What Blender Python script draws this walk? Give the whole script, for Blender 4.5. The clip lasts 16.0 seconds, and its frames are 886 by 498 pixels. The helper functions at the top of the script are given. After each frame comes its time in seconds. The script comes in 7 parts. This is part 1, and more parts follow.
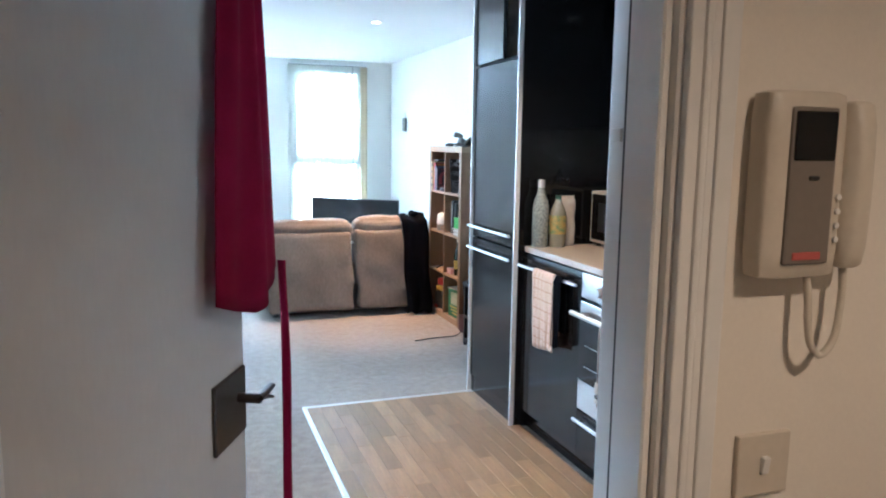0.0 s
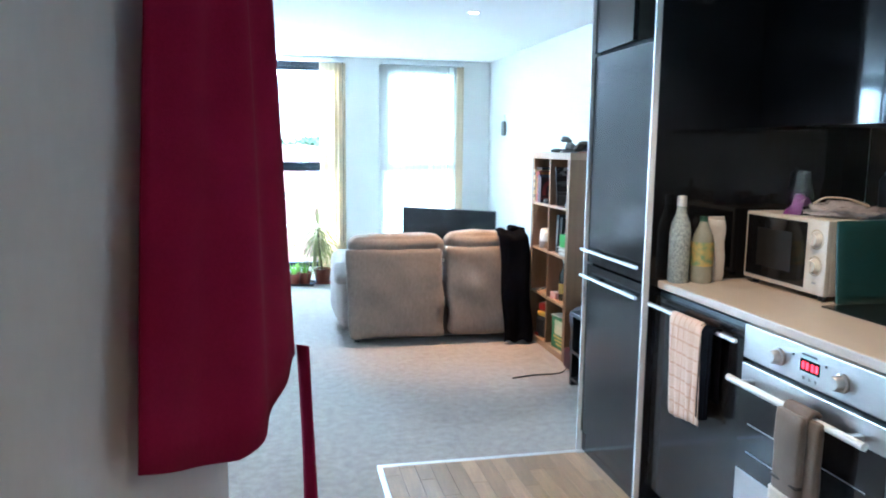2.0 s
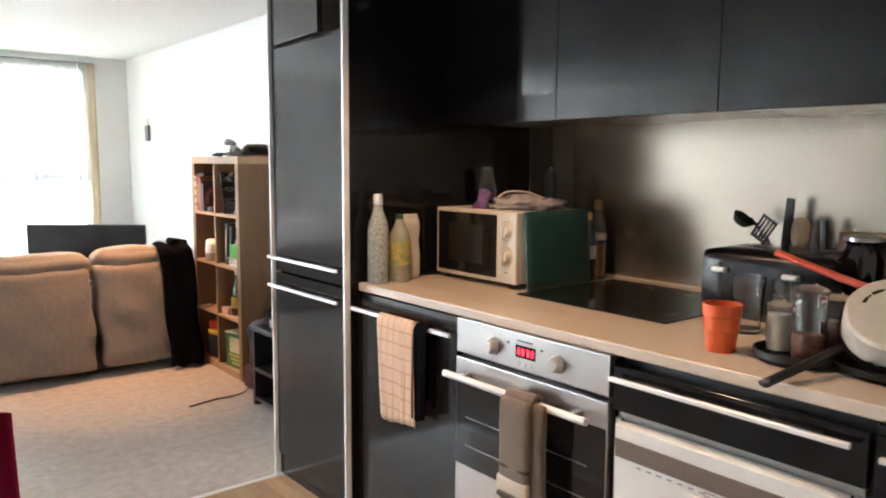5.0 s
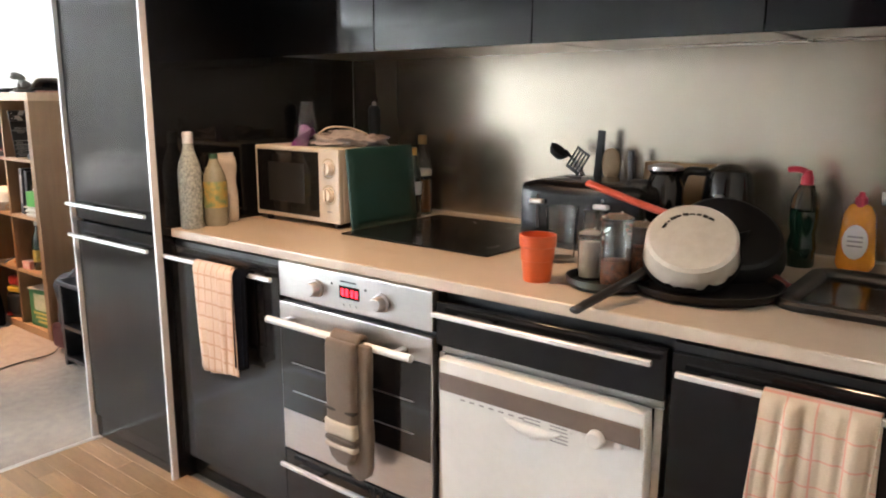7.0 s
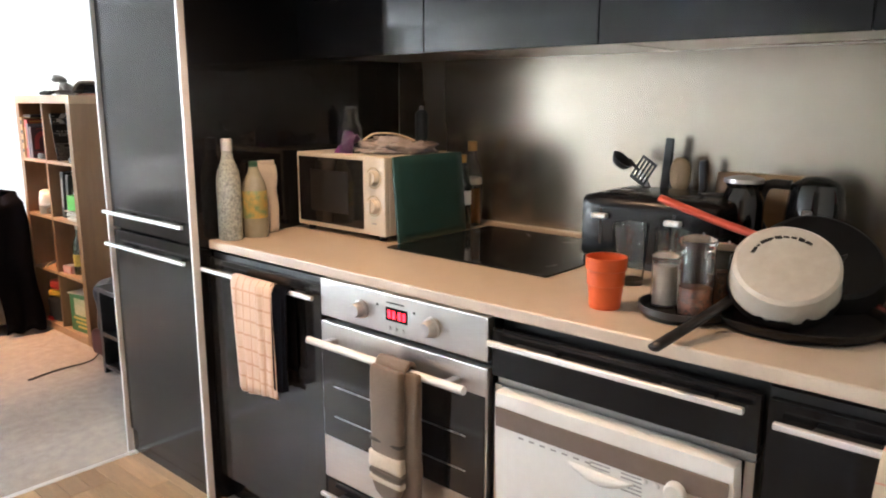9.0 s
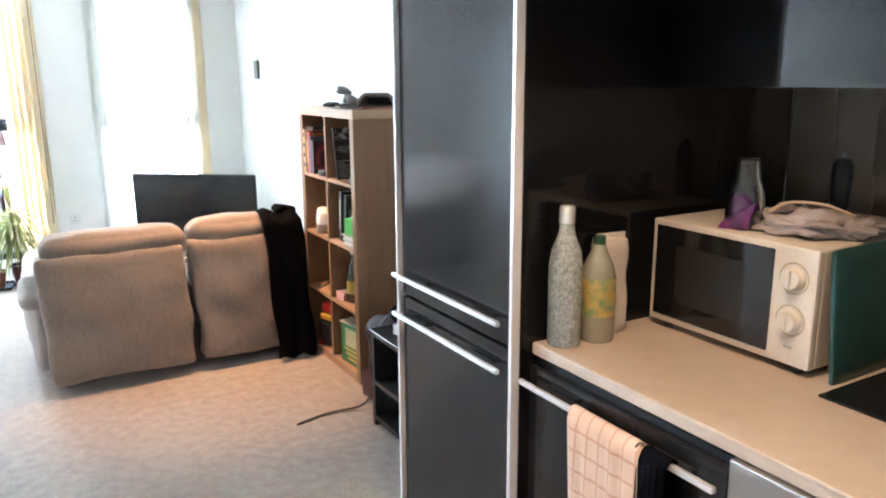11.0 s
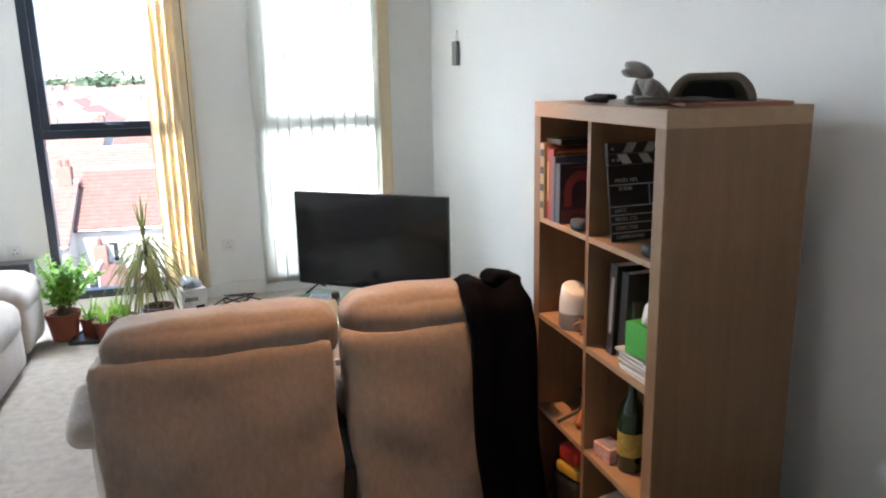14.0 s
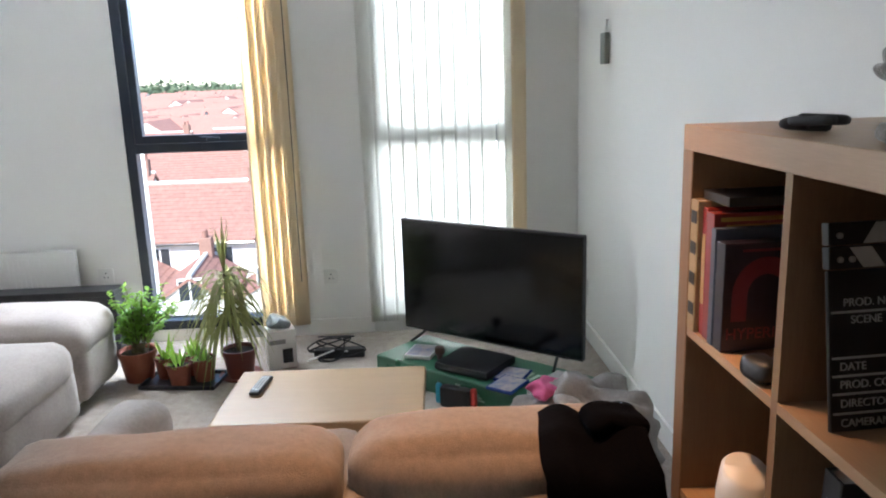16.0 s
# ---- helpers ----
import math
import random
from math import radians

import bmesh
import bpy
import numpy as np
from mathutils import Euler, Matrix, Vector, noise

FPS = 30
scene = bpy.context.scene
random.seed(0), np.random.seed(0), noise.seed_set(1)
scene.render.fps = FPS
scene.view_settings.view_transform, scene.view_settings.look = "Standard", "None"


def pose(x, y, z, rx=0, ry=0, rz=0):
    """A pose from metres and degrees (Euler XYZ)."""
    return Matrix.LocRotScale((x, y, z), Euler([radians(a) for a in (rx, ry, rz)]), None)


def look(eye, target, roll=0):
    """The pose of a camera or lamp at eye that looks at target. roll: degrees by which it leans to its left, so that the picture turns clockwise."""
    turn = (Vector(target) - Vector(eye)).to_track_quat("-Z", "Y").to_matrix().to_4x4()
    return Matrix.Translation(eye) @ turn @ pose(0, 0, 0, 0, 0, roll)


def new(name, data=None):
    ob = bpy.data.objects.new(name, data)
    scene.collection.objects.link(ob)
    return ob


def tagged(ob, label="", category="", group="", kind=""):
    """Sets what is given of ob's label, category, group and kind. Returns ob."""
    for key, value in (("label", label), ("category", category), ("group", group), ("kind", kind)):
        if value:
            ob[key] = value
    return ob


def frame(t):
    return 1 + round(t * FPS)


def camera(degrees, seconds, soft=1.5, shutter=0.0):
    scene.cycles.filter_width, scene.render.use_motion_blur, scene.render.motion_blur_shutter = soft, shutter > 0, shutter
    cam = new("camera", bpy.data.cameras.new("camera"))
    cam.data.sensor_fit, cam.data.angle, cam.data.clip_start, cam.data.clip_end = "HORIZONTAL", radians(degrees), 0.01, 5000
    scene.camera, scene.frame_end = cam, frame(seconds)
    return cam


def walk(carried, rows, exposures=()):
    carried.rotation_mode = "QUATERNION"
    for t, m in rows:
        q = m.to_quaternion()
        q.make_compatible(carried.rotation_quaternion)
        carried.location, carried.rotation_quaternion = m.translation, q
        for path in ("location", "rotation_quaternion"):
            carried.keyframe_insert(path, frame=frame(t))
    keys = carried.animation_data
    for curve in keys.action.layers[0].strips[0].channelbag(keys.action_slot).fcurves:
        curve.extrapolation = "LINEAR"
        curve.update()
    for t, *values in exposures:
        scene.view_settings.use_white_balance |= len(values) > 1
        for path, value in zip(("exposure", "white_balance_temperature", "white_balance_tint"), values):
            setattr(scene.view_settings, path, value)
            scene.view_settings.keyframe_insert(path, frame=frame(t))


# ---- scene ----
cam = camera(61.6, 16.0, soft=2.0)
PATH = [
    (0, (0.462, 0.397, 1.426), (1.13, 2.261, 1.142), 0.8),
    (0.5, (0.531, 0.593, 1.442), (1.04, 2.505, 1.155), 0.4),
    (1, (0.641, 0.779, 1.438), (1.053, 2.715, 1.149), 0.3),
    (1.5, (0.661, 0.928, 1.42), (1.05, 2.87, 1.136), 0.5),
    (2, (0.656, 1.096, 1.426), (1.077, 3.032, 1.153), 0.7),
    (2.5, (0.678, 1.201, 1.411), (1.237, 3.103, 1.145), 0.8),
    (3, (0.72, 1.312, 1.403), (1.425, 3.166, 1.147), 0.7),
    (3.5, (0.747, 1.375, 1.394), (1.584, 3.173, 1.139), 0.6),
    (4, (0.698, 1.39, 1.399), (1.676, 3.118, 1.154), 0.6),
    (4.5, (0.63, 1.389, 1.382), (1.776, 3.01, 1.142), 0.6),
    (5, (0.582, 1.375, 1.374), (1.842, 2.91, 1.14), 0.4),
    (5.2, (0.578, 1.37, 1.366), (1.866, 2.878, 1.112), 0.5),
    (7.3, (0.675, 1.386, 1.362), (2.23, 2.58, 0.968), 0.2),
    (7.5, (0.679, 1.387, 1.356), (2.236, 2.58, 0.966), 0.2),
    (8, (0.657, 1.386, 1.363), (2.216, 2.576, 0.97), 0.3),
    (8.2, (0.675, 1.393, 1.358), (2.225, 2.595, 0.966), 0.2),
    (10.3, (0.907, 1.974, 1.517), (2.117, 3.504, 1.081), -0.1),
    (10.5, (0.933, 2.062, 1.537), (2.078, 3.641, 1.096), -0.3),
    (11, (1.04, 2.336, 1.533), (2.024, 4.019, 1.089), -0.3),
    (11.5, (1.146, 2.654, 1.536), (1.971, 4.42, 1.086), -0.5),
    (12, (1.161, 2.987, 1.517), (1.836, 4.816, 1.068), -0.7),
    (12.5, (1.185, 3.216, 1.532), (1.804, 5.064, 1.083), -1.0),
    (13, (1.318, 3.578, 1.524), (1.899, 5.438, 1.076), -1.0),
    (13.5, (1.427, 3.889, 1.482), (2.003, 5.751, 1.03), -1.0),
    (14, (1.52, 4.162, 1.473), (2.063, 6.034, 1.025), -1.2),
    (14.5, (1.668, 4.422, 1.466), (2.132, 6.316, 1.024), -1.4),
    (15, (1.766, 4.664, 1.478), (2.099, 6.585, 1.032), -1.7),
    (15.5, (1.85, 4.925, 1.468), (2.066, 6.865, 1.031), -1.5),
    (16, (1.982, 5.069, 1.478), (2.069, 7.02, 1.045), -1.9),
]
EXPOSURES = [(0.0, 2.85, 4550, 0), (1.0, 2.85, 4450, -3), (2.5, 2.9, 4500, -2), (3.5, 2.45, 5250, 5), (4.0, 2.32, 5500, 7), (4.5, 2.48, 5700, 8), (5.0, 2.75, 6050, 9), (8.0, 3.0, 6200, 10), (10.5, 3.0, 5550, 7), (11.5, 2.65, 5450, 6),
             (12.0, 2.2, 5650, 8), (12.5, 2.1, 5800, 9), (13.5, 1.9, 5850, 10), (14.5, 1.85, 5850, 11), (16.0, 1.35, 5900, 12)]
walk(cam, [(t, look(eye, target, roll)) for t, eye, target, roll in PATH], EXPOSURES)

# ---- light ----
world = bpy.data.worlds.new("sky")
scene.world = world
world.use_nodes = True
wt = world.node_tree
sky = wt.nodes.new("ShaderNodeTexSky")
sky.sky_type, sky.sun_disc = "NISHITA", False
sky.sun_elevation, sky.sun_rotation = radians(48), radians(200)
sky.air_density, sky.dust_density, sky.ozone_density = 1.0, 0.8, 1.0
wt.nodes["Background"].inputs[1].default_value = 0.15
wt.links.new(sky.outputs[0], wt.nodes["Background"].inputs[0])
sun_data = bpy.data.lights.new("sun", "SUN")
sun_data.energy, sun_data.angle, sun_data.color = 4.3, radians(3), (1.0, 0.95, 0.88)
sun = new("sun", sun_data)
sun.rotation_euler = (radians(42), 0, radians(-20))

CEIL = 2.38
WARM = (1.0, 0.66, 0.38)
def downlight(x, y, watts, cone, col):
    lamp = bpy.data.lights.new("downlight", "SPOT")
    lamp.energy, lamp.color, lamp.spot_size, lamp.spot_blend, lamp.shadow_soft_size = watts, col, radians(cone), 0.6, 0.06
    ob = new("downlight", lamp)
    ob.location = (x, y, CEIL - 0.012)
    return ob


DOWNLIGHTS = [(2.02, 6.42, 54, 66, (1.0, 0.50, 0.22)), (1.62, 3.0, 17, 110, (1.0, 0.60, 0.32)), (1.55, 1.75, 1.5, 120, WARM), (1.32, -0.15, 15, 140, (1.0, 0.60, 0.33))]
for lx, ly, lw, lc, lk in DOWNLIGHTS:
    downlight(lx, ly, lw, lc, lk)


def window_lamp(name, loc, rot, sx, sy, watts, col):
    """Stands in for the sky's light in a window opening."""
    lamp = bpy.data.lights.new(name, "AREA")
    lamp.shape, lamp.size, lamp.size_y, lamp.energy, lamp.color = "RECTANGLE", sx, sy, watts, col
    ob = new(name, lamp)
    ob.matrix_basis = pose(*loc, *rot)
    return ob


SKY = (0.90, 0.96, 1.0)
window_lamp("window_daylight", (2.215, 9.62, 1.20), (-90, 0, 0), 0.92, 2.2, 24, SKY)
window_lamp("window_daylight", (0.85, 9.66, 2.24), (-66, 0, 0), 0.86, 0.16, 36, SKY)
window_lamp("window_daylight", (1.285, 9.65, 1.20), (-90, 0, -28), 0.20, 2.2, 38, SKY)
window_lamp("window_daylight", (-3.07, 9.70, 1.20), (-90, 0, 0), 0.88, 2.2, 38, SKY)

# ---- materials ----
MATS = {}


def nodes_of(name):
    m = bpy.data.materials.new(name)
    m.use_nodes = True
    t = m.node_tree
    return m, t, t.nodes["Principled BSDF"]


def rgba(c):
    return (c[0], c[1], c[2], 1.0)


def mat(name, col, col2=None, rough=0.5, metal=0.0, scale=8.0, fine=90.0, bump=0.1, dist=0.002, stretch=(1, 1, 1), coat=0.0, sheen=0.0,
        rough_var=0.08, random_shade=0.0, spec=0.5, detail=6.0):
    """A procedural surface: broad variation, fine grain, relief and uneven gloss."""
    m, t, p = nodes_of(name)
    tc = t.nodes.new("ShaderNodeTexCoord")
    mp = t.nodes.new("ShaderNodeMapping")
    mp.inputs["Scale"].default_value = stretch
    t.links.new(tc.outputs["Object"], mp.inputs[0])
    broad, grain = t.nodes.new("ShaderNodeTexNoise"), t.nodes.new("ShaderNodeTexNoise")
    for n, s in ((broad, scale), (grain, fine)):
        n.inputs["Scale"].default_value, n.inputs["Detail"].default_value = s, detail
        t.links.new(mp.outputs[0], n.inputs["Vector"])
    mixf = t.nodes.new("ShaderNodeMath")
    mixf.operation = "MULTIPLY_ADD"
    mixf.inputs[1].default_value = 0.45
    t.links.new(grain.outputs["Fac"], mixf.inputs[0])
    half = t.nodes.new("ShaderNodeMath")
    half.operation = "MULTIPLY"
    half.inputs[1].default_value = 0.55
    t.links.new(broad.outputs["Fac"], half.inputs[0])
    t.links.new(half.outputs[0], mixf.inputs[2])
    ramp = t.nodes.new("ShaderNodeMapRange")
    ramp.inputs["From Min"].default_value, ramp.inputs["From Max"].default_value = 0.33, 0.67
    t.links.new(mixf.outputs[0], ramp.inputs[0])
    mix = t.nodes.new("ShaderNodeMix")
    mix.data_type = "RGBA"
    c2 = col2 or tuple(c * 0.86 for c in col)
    mix.inputs[6].default_value, mix.inputs[7].default_value = rgba(c2), rgba(col)
    t.links.new(ramp.outputs[0], mix.inputs[0])
    out = mix.outputs[2]
    if random_shade:
        info, hsv, mr = t.nodes.new("ShaderNodeObjectInfo"), t.nodes.new("ShaderNodeHueSaturation"), t.nodes.new("ShaderNodeMapRange")
        mr.inputs["To Min"].default_value, mr.inputs["To Max"].default_value = 1 - random_shade, 1 + random_shade
        t.links.new(info.outputs["Random"], mr.inputs[0])
        t.links.new(mr.outputs[0], hsv.inputs["Value"])
        t.links.new(out, hsv.inputs["Color"])
        out = hsv.outputs[0]
    t.links.new(out, p.inputs["Base Color"])
    rr = t.nodes.new("ShaderNodeMapRange")
    rr.inputs["To Min"].default_value, rr.inputs["To Max"].default_value = max(0.02, rough - rough_var), min(1, rough + rough_var)
    t.links.new(broad.outputs["Fac"], rr.inputs[0])
    t.links.new(rr.outputs[0], p.inputs["Roughness"])
    p.inputs["Metallic"].default_value, p.inputs["Coat Weight"].default_value = metal, coat
    p.inputs["Sheen Weight"].default_value, p.inputs["Specular IOR Level"].default_value = sheen, spec
    if bump:
        b = t.nodes.new("ShaderNodeBump")
        b.inputs["Strength"].default_value, b.inputs["Distance"].default_value = bump, dist
        t.links.new(mixf.outputs[0], b.inputs["Height"])
        t.links.new(b.outputs[0], p.inputs["Normal"])
    MATS[name] = m
    return m


def add_cells(m, scale, strength, dist):
    """Loops or weave: relief and slight darkening between cells."""
    t = m.node_tree
    p = t.nodes["Principled BSDF"]
    tc, v, b = t.nodes.new("ShaderNodeTexCoord"), t.nodes.new("ShaderNodeTexVoronoi"), t.nodes.new("ShaderNodeBump")
    v.inputs["Scale"].default_value = scale
    b.inputs["Strength"].default_value, b.inputs["Distance"].default_value = strength, dist
    b.invert = True
    t.links.new(tc.outputs["Object"], v.inputs["Vector"])
    t.links.new(v.outputs["Distance"], b.inputs["Height"])
    old = p.inputs["Normal"].links
    if old:
        t.links.new(old[0].from_socket, b.inputs["Normal"])
    t.links.new(b.outputs[0], p.inputs["Normal"])
    return m


def glass(name, col=(1, 1, 1), rough=0.0, ior=1.45):
    m, t, p = nodes_of(name)
    p.inputs["Base Color"].default_value = rgba(col)
    p.inputs["Transmission Weight"].default_value, p.inputs["Roughness"].default_value, p.inputs["IOR"].default_value = 1.0, rough, ior
    MATS[name] = m
    return m


def glow(name, col, strength):
    m, t, p = nodes_of(name)
    p.inputs["Base Color"].default_value = rgba(col)
    p.inputs["Emission Color"].default_value, p.inputs["Emission Strength"].default_value = rgba(col), strength
    return m


M_WALL = mat("wall_paint", (0.80, 0.79, 0.76), (0.76, 0.75, 0.72), 0.75, scale=1.6, fine=160, bump=0.12, dist=0.001)
M_HALL = mat("hall_paint", (0.78, 0.73, 0.64), (0.73, 0.68, 0.60), 0.7, scale=2, fine=160, bump=0.12, dist=0.001)
M_CEIL = mat("ceiling_paint", (0.82, 0.82, 0.80), (0.79, 0.79, 0.77), 0.85, scale=1.5, fine=120, bump=0.08, dist=0.001)
M_TRIM = mat("trim_paint", (0.78, 0.77, 0.74), (0.74, 0.73, 0.70), 0.4, scale=5, fine=60, bump=0.05, dist=0.0006)
M_CARPET = add_cells(mat("carpet_loops", (0.44, 0.37, 0.31), (0.25, 0.205, 0.165), 0.95, scale=22.0, fine=120, bump=0.5, dist=0.004, sheen=0.25), 230, 0.7, 0.004)
M_PLANK = mat("laminate_plank", (0.46, 0.295, 0.155), (0.27, 0.172, 0.092), 0.34, scale=4, fine=38, bump=0.08, dist=0.0008, stretch=(11, 1.0, 11), random_shade=0.24)
M_BLACK = mat("black_gloss_laminate", (0.007, 0.0075, 0.009), (0.005, 0.0055, 0.0065), 0.07, scale=3, fine=45, bump=0.0, rough_var=0.03, spec=0.32)
M_GRAPH = mat("graphite_gloss_door", (0.017, 0.017, 0.018), (0.013, 0.013, 0.014), 0.13, scale=4, fine=240, bump=0.0, stretch=(1, 1, 0.15), rough_var=0.008, spec=0.36)
M_ALU = mat("brushed_aluminium", (0.78, 0.78, 0.79), (0.70, 0.70, 0.71), 0.42, metal=0.6, scale=6, fine=300, bump=0.03, dist=0.0004, stretch=(1, 0.1, 1))
M_STEEL = mat("brushed_steel", (0.52, 0.51, 0.50), (0.45, 0.44, 0.43), 0.30, metal=0.9, scale=5, fine=320, bump=0.03, dist=0.0004, stretch=(1, 0.08, 1))
M_SPLASH = mat("satin_metal_splashback", (0.48, 0.425, 0.355), (0.43, 0.38, 0.315), 0.27, metal=0.85, scale=2.2, fine=260, bump=0.03, dist=0.0005, stretch=(1, 1, 0.1), rough_var=0.05)
def brushed(m, amount, turn):
    """Stretches highlights across the brushing direction."""
    t = m.node_tree
    p = t.nodes["Principled BSDF"]
    tan = t.nodes.new("ShaderNodeTangent")
    tan.direction_type, tan.axis = "RADIAL", "Z"
    t.links.new(tan.outputs[0], p.inputs["Tangent"])
    p.inputs["Anisotropic"].default_value, p.inputs["Anisotropic Rotation"].default_value = amount, turn
    return m


brushed(M_SPLASH, 0.45, 0.25)
M_TOP = mat("cream_speckled_worktop", (0.55, 0.465, 0.375), (0.47, 0.39, 0.31), 0.36, scale=22, fine=420, bump=0.03, dist=0.0004)
M_HOB = mat("black_ceramic_glass", (0.010, 0.010, 0.011), (0.008, 0.008, 0.009), 0.07, scale=4, fine=60, bump=0.0, rough_var=0.03)
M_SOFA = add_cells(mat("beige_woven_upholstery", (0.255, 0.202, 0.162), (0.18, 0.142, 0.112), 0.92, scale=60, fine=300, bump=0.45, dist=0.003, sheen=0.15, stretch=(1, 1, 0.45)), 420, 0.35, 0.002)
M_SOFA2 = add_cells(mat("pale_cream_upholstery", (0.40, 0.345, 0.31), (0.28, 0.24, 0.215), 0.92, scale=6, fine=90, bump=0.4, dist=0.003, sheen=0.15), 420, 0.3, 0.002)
# Upright oak is coloured darker for the shade on the bookcase side; shelves stay lighter.
M_OAK_SHADED = mat("oak_veneer_shaded", (0.25, 0.145, 0.072), (0.195, 0.108, 0.052), 0.42, scale=3, fine=30, bump=0.05, dist=0.0008, stretch=(14, 14, 0.9))
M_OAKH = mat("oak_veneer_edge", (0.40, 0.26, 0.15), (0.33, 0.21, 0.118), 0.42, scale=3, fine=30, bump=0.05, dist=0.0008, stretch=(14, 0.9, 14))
M_BEECH = mat("beech_table_top", (0.42, 0.27, 0.14), (0.38, 0.24, 0.12), 0.45, scale=3, fine=40, bump=0.02, dist=0.0006, stretch=(0.9, 9, 9), rough_var=0.02)
M_FRAME = mat("dark_window_frame", (0.022, 0.028, 0.042), (0.017, 0.022, 0.034), 0.35, scale=6, fine=120, bump=0.03, dist=0.0004)
M_DOOR = mat("painted_door", (0.55, 0.55, 0.56), (0.51, 0.51, 0.52), 0.5, scale=2, fine=90, bump=0.05, dist=0.0006, stretch=(1, 1, 0.3))
M_APRON = add_cells(mat("burgundy_cotton", (0.20, 0.004, 0.035), (0.155, 0.003, 0.026), 0.95, scale=9, fine=300, bump=0.3, dist=0.001, spec=0.12), 700, 0.2, 0.001)
M_DARKWOOL = add_cells(mat("black_knit", (0.0035, 0.0035, 0.005), (0.002, 0.002, 0.003), 0.95, scale=14, fine=260, bump=0.6, dist=0.003, spec=0.03), 300, 0.4, 0.002)
# Door handle metal; its dark tone stands in for being seen against the light.
M_BACKLIT_METAL = mat("backlit_dark_metal", (0.10, 0.085, 0.075), (0.075, 0.065, 0.058), 0.32, metal=0.9, scale=7, fine=160, bump=0.03)
M_WHITE = mat("white_plastic", (0.74, 0.73, 0.70), (0.69, 0.68, 0.65), 0.35, scale=5, fine=60, bump=0.02, dist=0.0004)
M_CREAM = mat("cream_plastic", (0.62, 0.565, 0.47), (0.56, 0.505, 0.415), 0.4, scale=8, fine=80, bump=0.04, dist=0.0005)
M_BLKPL = mat("black_plastic", (0.018, 0.018, 0.019), (0.013, 0.013, 0.014), 0.4, scale=9, fine=140, bump=0.08, dist=0.0006)
M_RUBBER = mat("dark_rubber", (0.03, 0.03, 0.032), None, 0.7, scale=9, fine=140, bump=0.1)
M_SCREEN = mat("dark_screen_glass", (0.006, 0.007, 0.008), (0.005, 0.006, 0.007), 0.14, scale=3, fine=40, bump=0.0, rough_var=0.03)
M_GLASS = glass("clear_glass", (0.97, 0.985, 0.98), ior=1.42)
M_PANE = glass("window_glass", (0.97, 0.985, 0.98), 0.0, 1.02)
M_TERRA = mat("terracotta_plastic", (0.30, 0.085, 0.045), (0.23, 0.062, 0.033), 0.55, scale=12, fine=90, bump=0.1)
M_EDGE = mat("pale_edge_strip", (0.80, 0.81, 0.83), (0.74, 0.75, 0.77), 0.38, metal=0.25, scale=6, fine=200, bump=0.02, dist=0.0004)
M_SOIL = mat("potting_soil", (0.045, 0.03, 0.02), (0.02, 0.014, 0.01), 0.95, scale=30, fine=160, bump=0.9, dist=0.006)
M_LEAF = mat("bright_leaf", (0.24, 0.46, 0.06), (0.12, 0.28, 0.035), 0.45, scale=20, fine=120, bump=0.1)
M_BLADE = mat("striped_blade", (0.34, 0.33, 0.16), (0.13, 0.18, 0.06), 0.45, scale=30, fine=160, bump=0.1)
M_STEM = mat("plant_stem", (0.14, 0.12, 0.05), (0.09, 0.07, 0.03), 0.7, scale=30, fine=150, bump=0.2)
for leafy, tint in ((M_LEAF, (0.35, 0.55, 0.08)), (M_BLADE, (0.36, 0.36, 0.12))):
    lt = leafy.node_tree
    shine, blend = lt.nodes.new("ShaderNodeBsdfTranslucent"), lt.nodes.new("ShaderNodeMixShader")
    shine.inputs["Color"].default_value, blend.inputs[0].default_value = rgba(tint), 0.45
    lt.links.new(lt.nodes["Principled BSDF"].outputs[0], blend.inputs[1])
    lt.links.new(shine.outputs[0], blend.inputs[2])
    lt.links.new(blend.outputs[0], lt.nodes["Material Output"].inputs["Surface"])


def blind_cloth(name, col, through_amount):
    m, t, p = nodes_of(name)
    tc, n = t.nodes.new("ShaderNodeTexCoord"), t.nodes.new("ShaderNodeTexNoise")
    mp = t.nodes.new("ShaderNodeMapping")
    mp.inputs["Scale"].default_value = (40, 40, 2)
    n.inputs["Scale"].default_value = 6
    t.links.new(tc.outputs["Object"], mp.inputs[0])
    t.links.new(mp.outputs[0], n.inputs["Vector"])
    mix = t.nodes.new("ShaderNodeMix")
    mix.data_type = "RGBA"
    mix.inputs[6].default_value, mix.inputs[7].default_value = rgba(tuple(c * 0.92 for c in col)), rgba(col)
    t.links.new(n.outputs["Fac"], mix.inputs[0])
    t.links.new(mix.outputs[2], p.inputs["Base Color"])
    p.inputs["Roughness"].default_value = 0.9
    tr, ms = t.nodes.new("ShaderNodeBsdfTranslucent"), t.nodes.new("ShaderNodeMixShader")
    t.links.new(mix.outputs[2], tr.inputs["Color"])
    ms.inputs[0].default_value = through_amount
    t.links.new(p.outputs[0], ms.inputs[1])
    t.links.new(tr.outputs[0], ms.inputs[2])
    t.links.new(ms.outputs[0], t.nodes["Material Output"].inputs["Surface"])
    return m


M_BLIND = blind_cloth("white_blind_fabric", (0.86, 0.85, 0.80), 0.55)
M_BLINDC = blind_cloth("cream_blind_fabric", (0.86, 0.74, 0.54), 0.36)


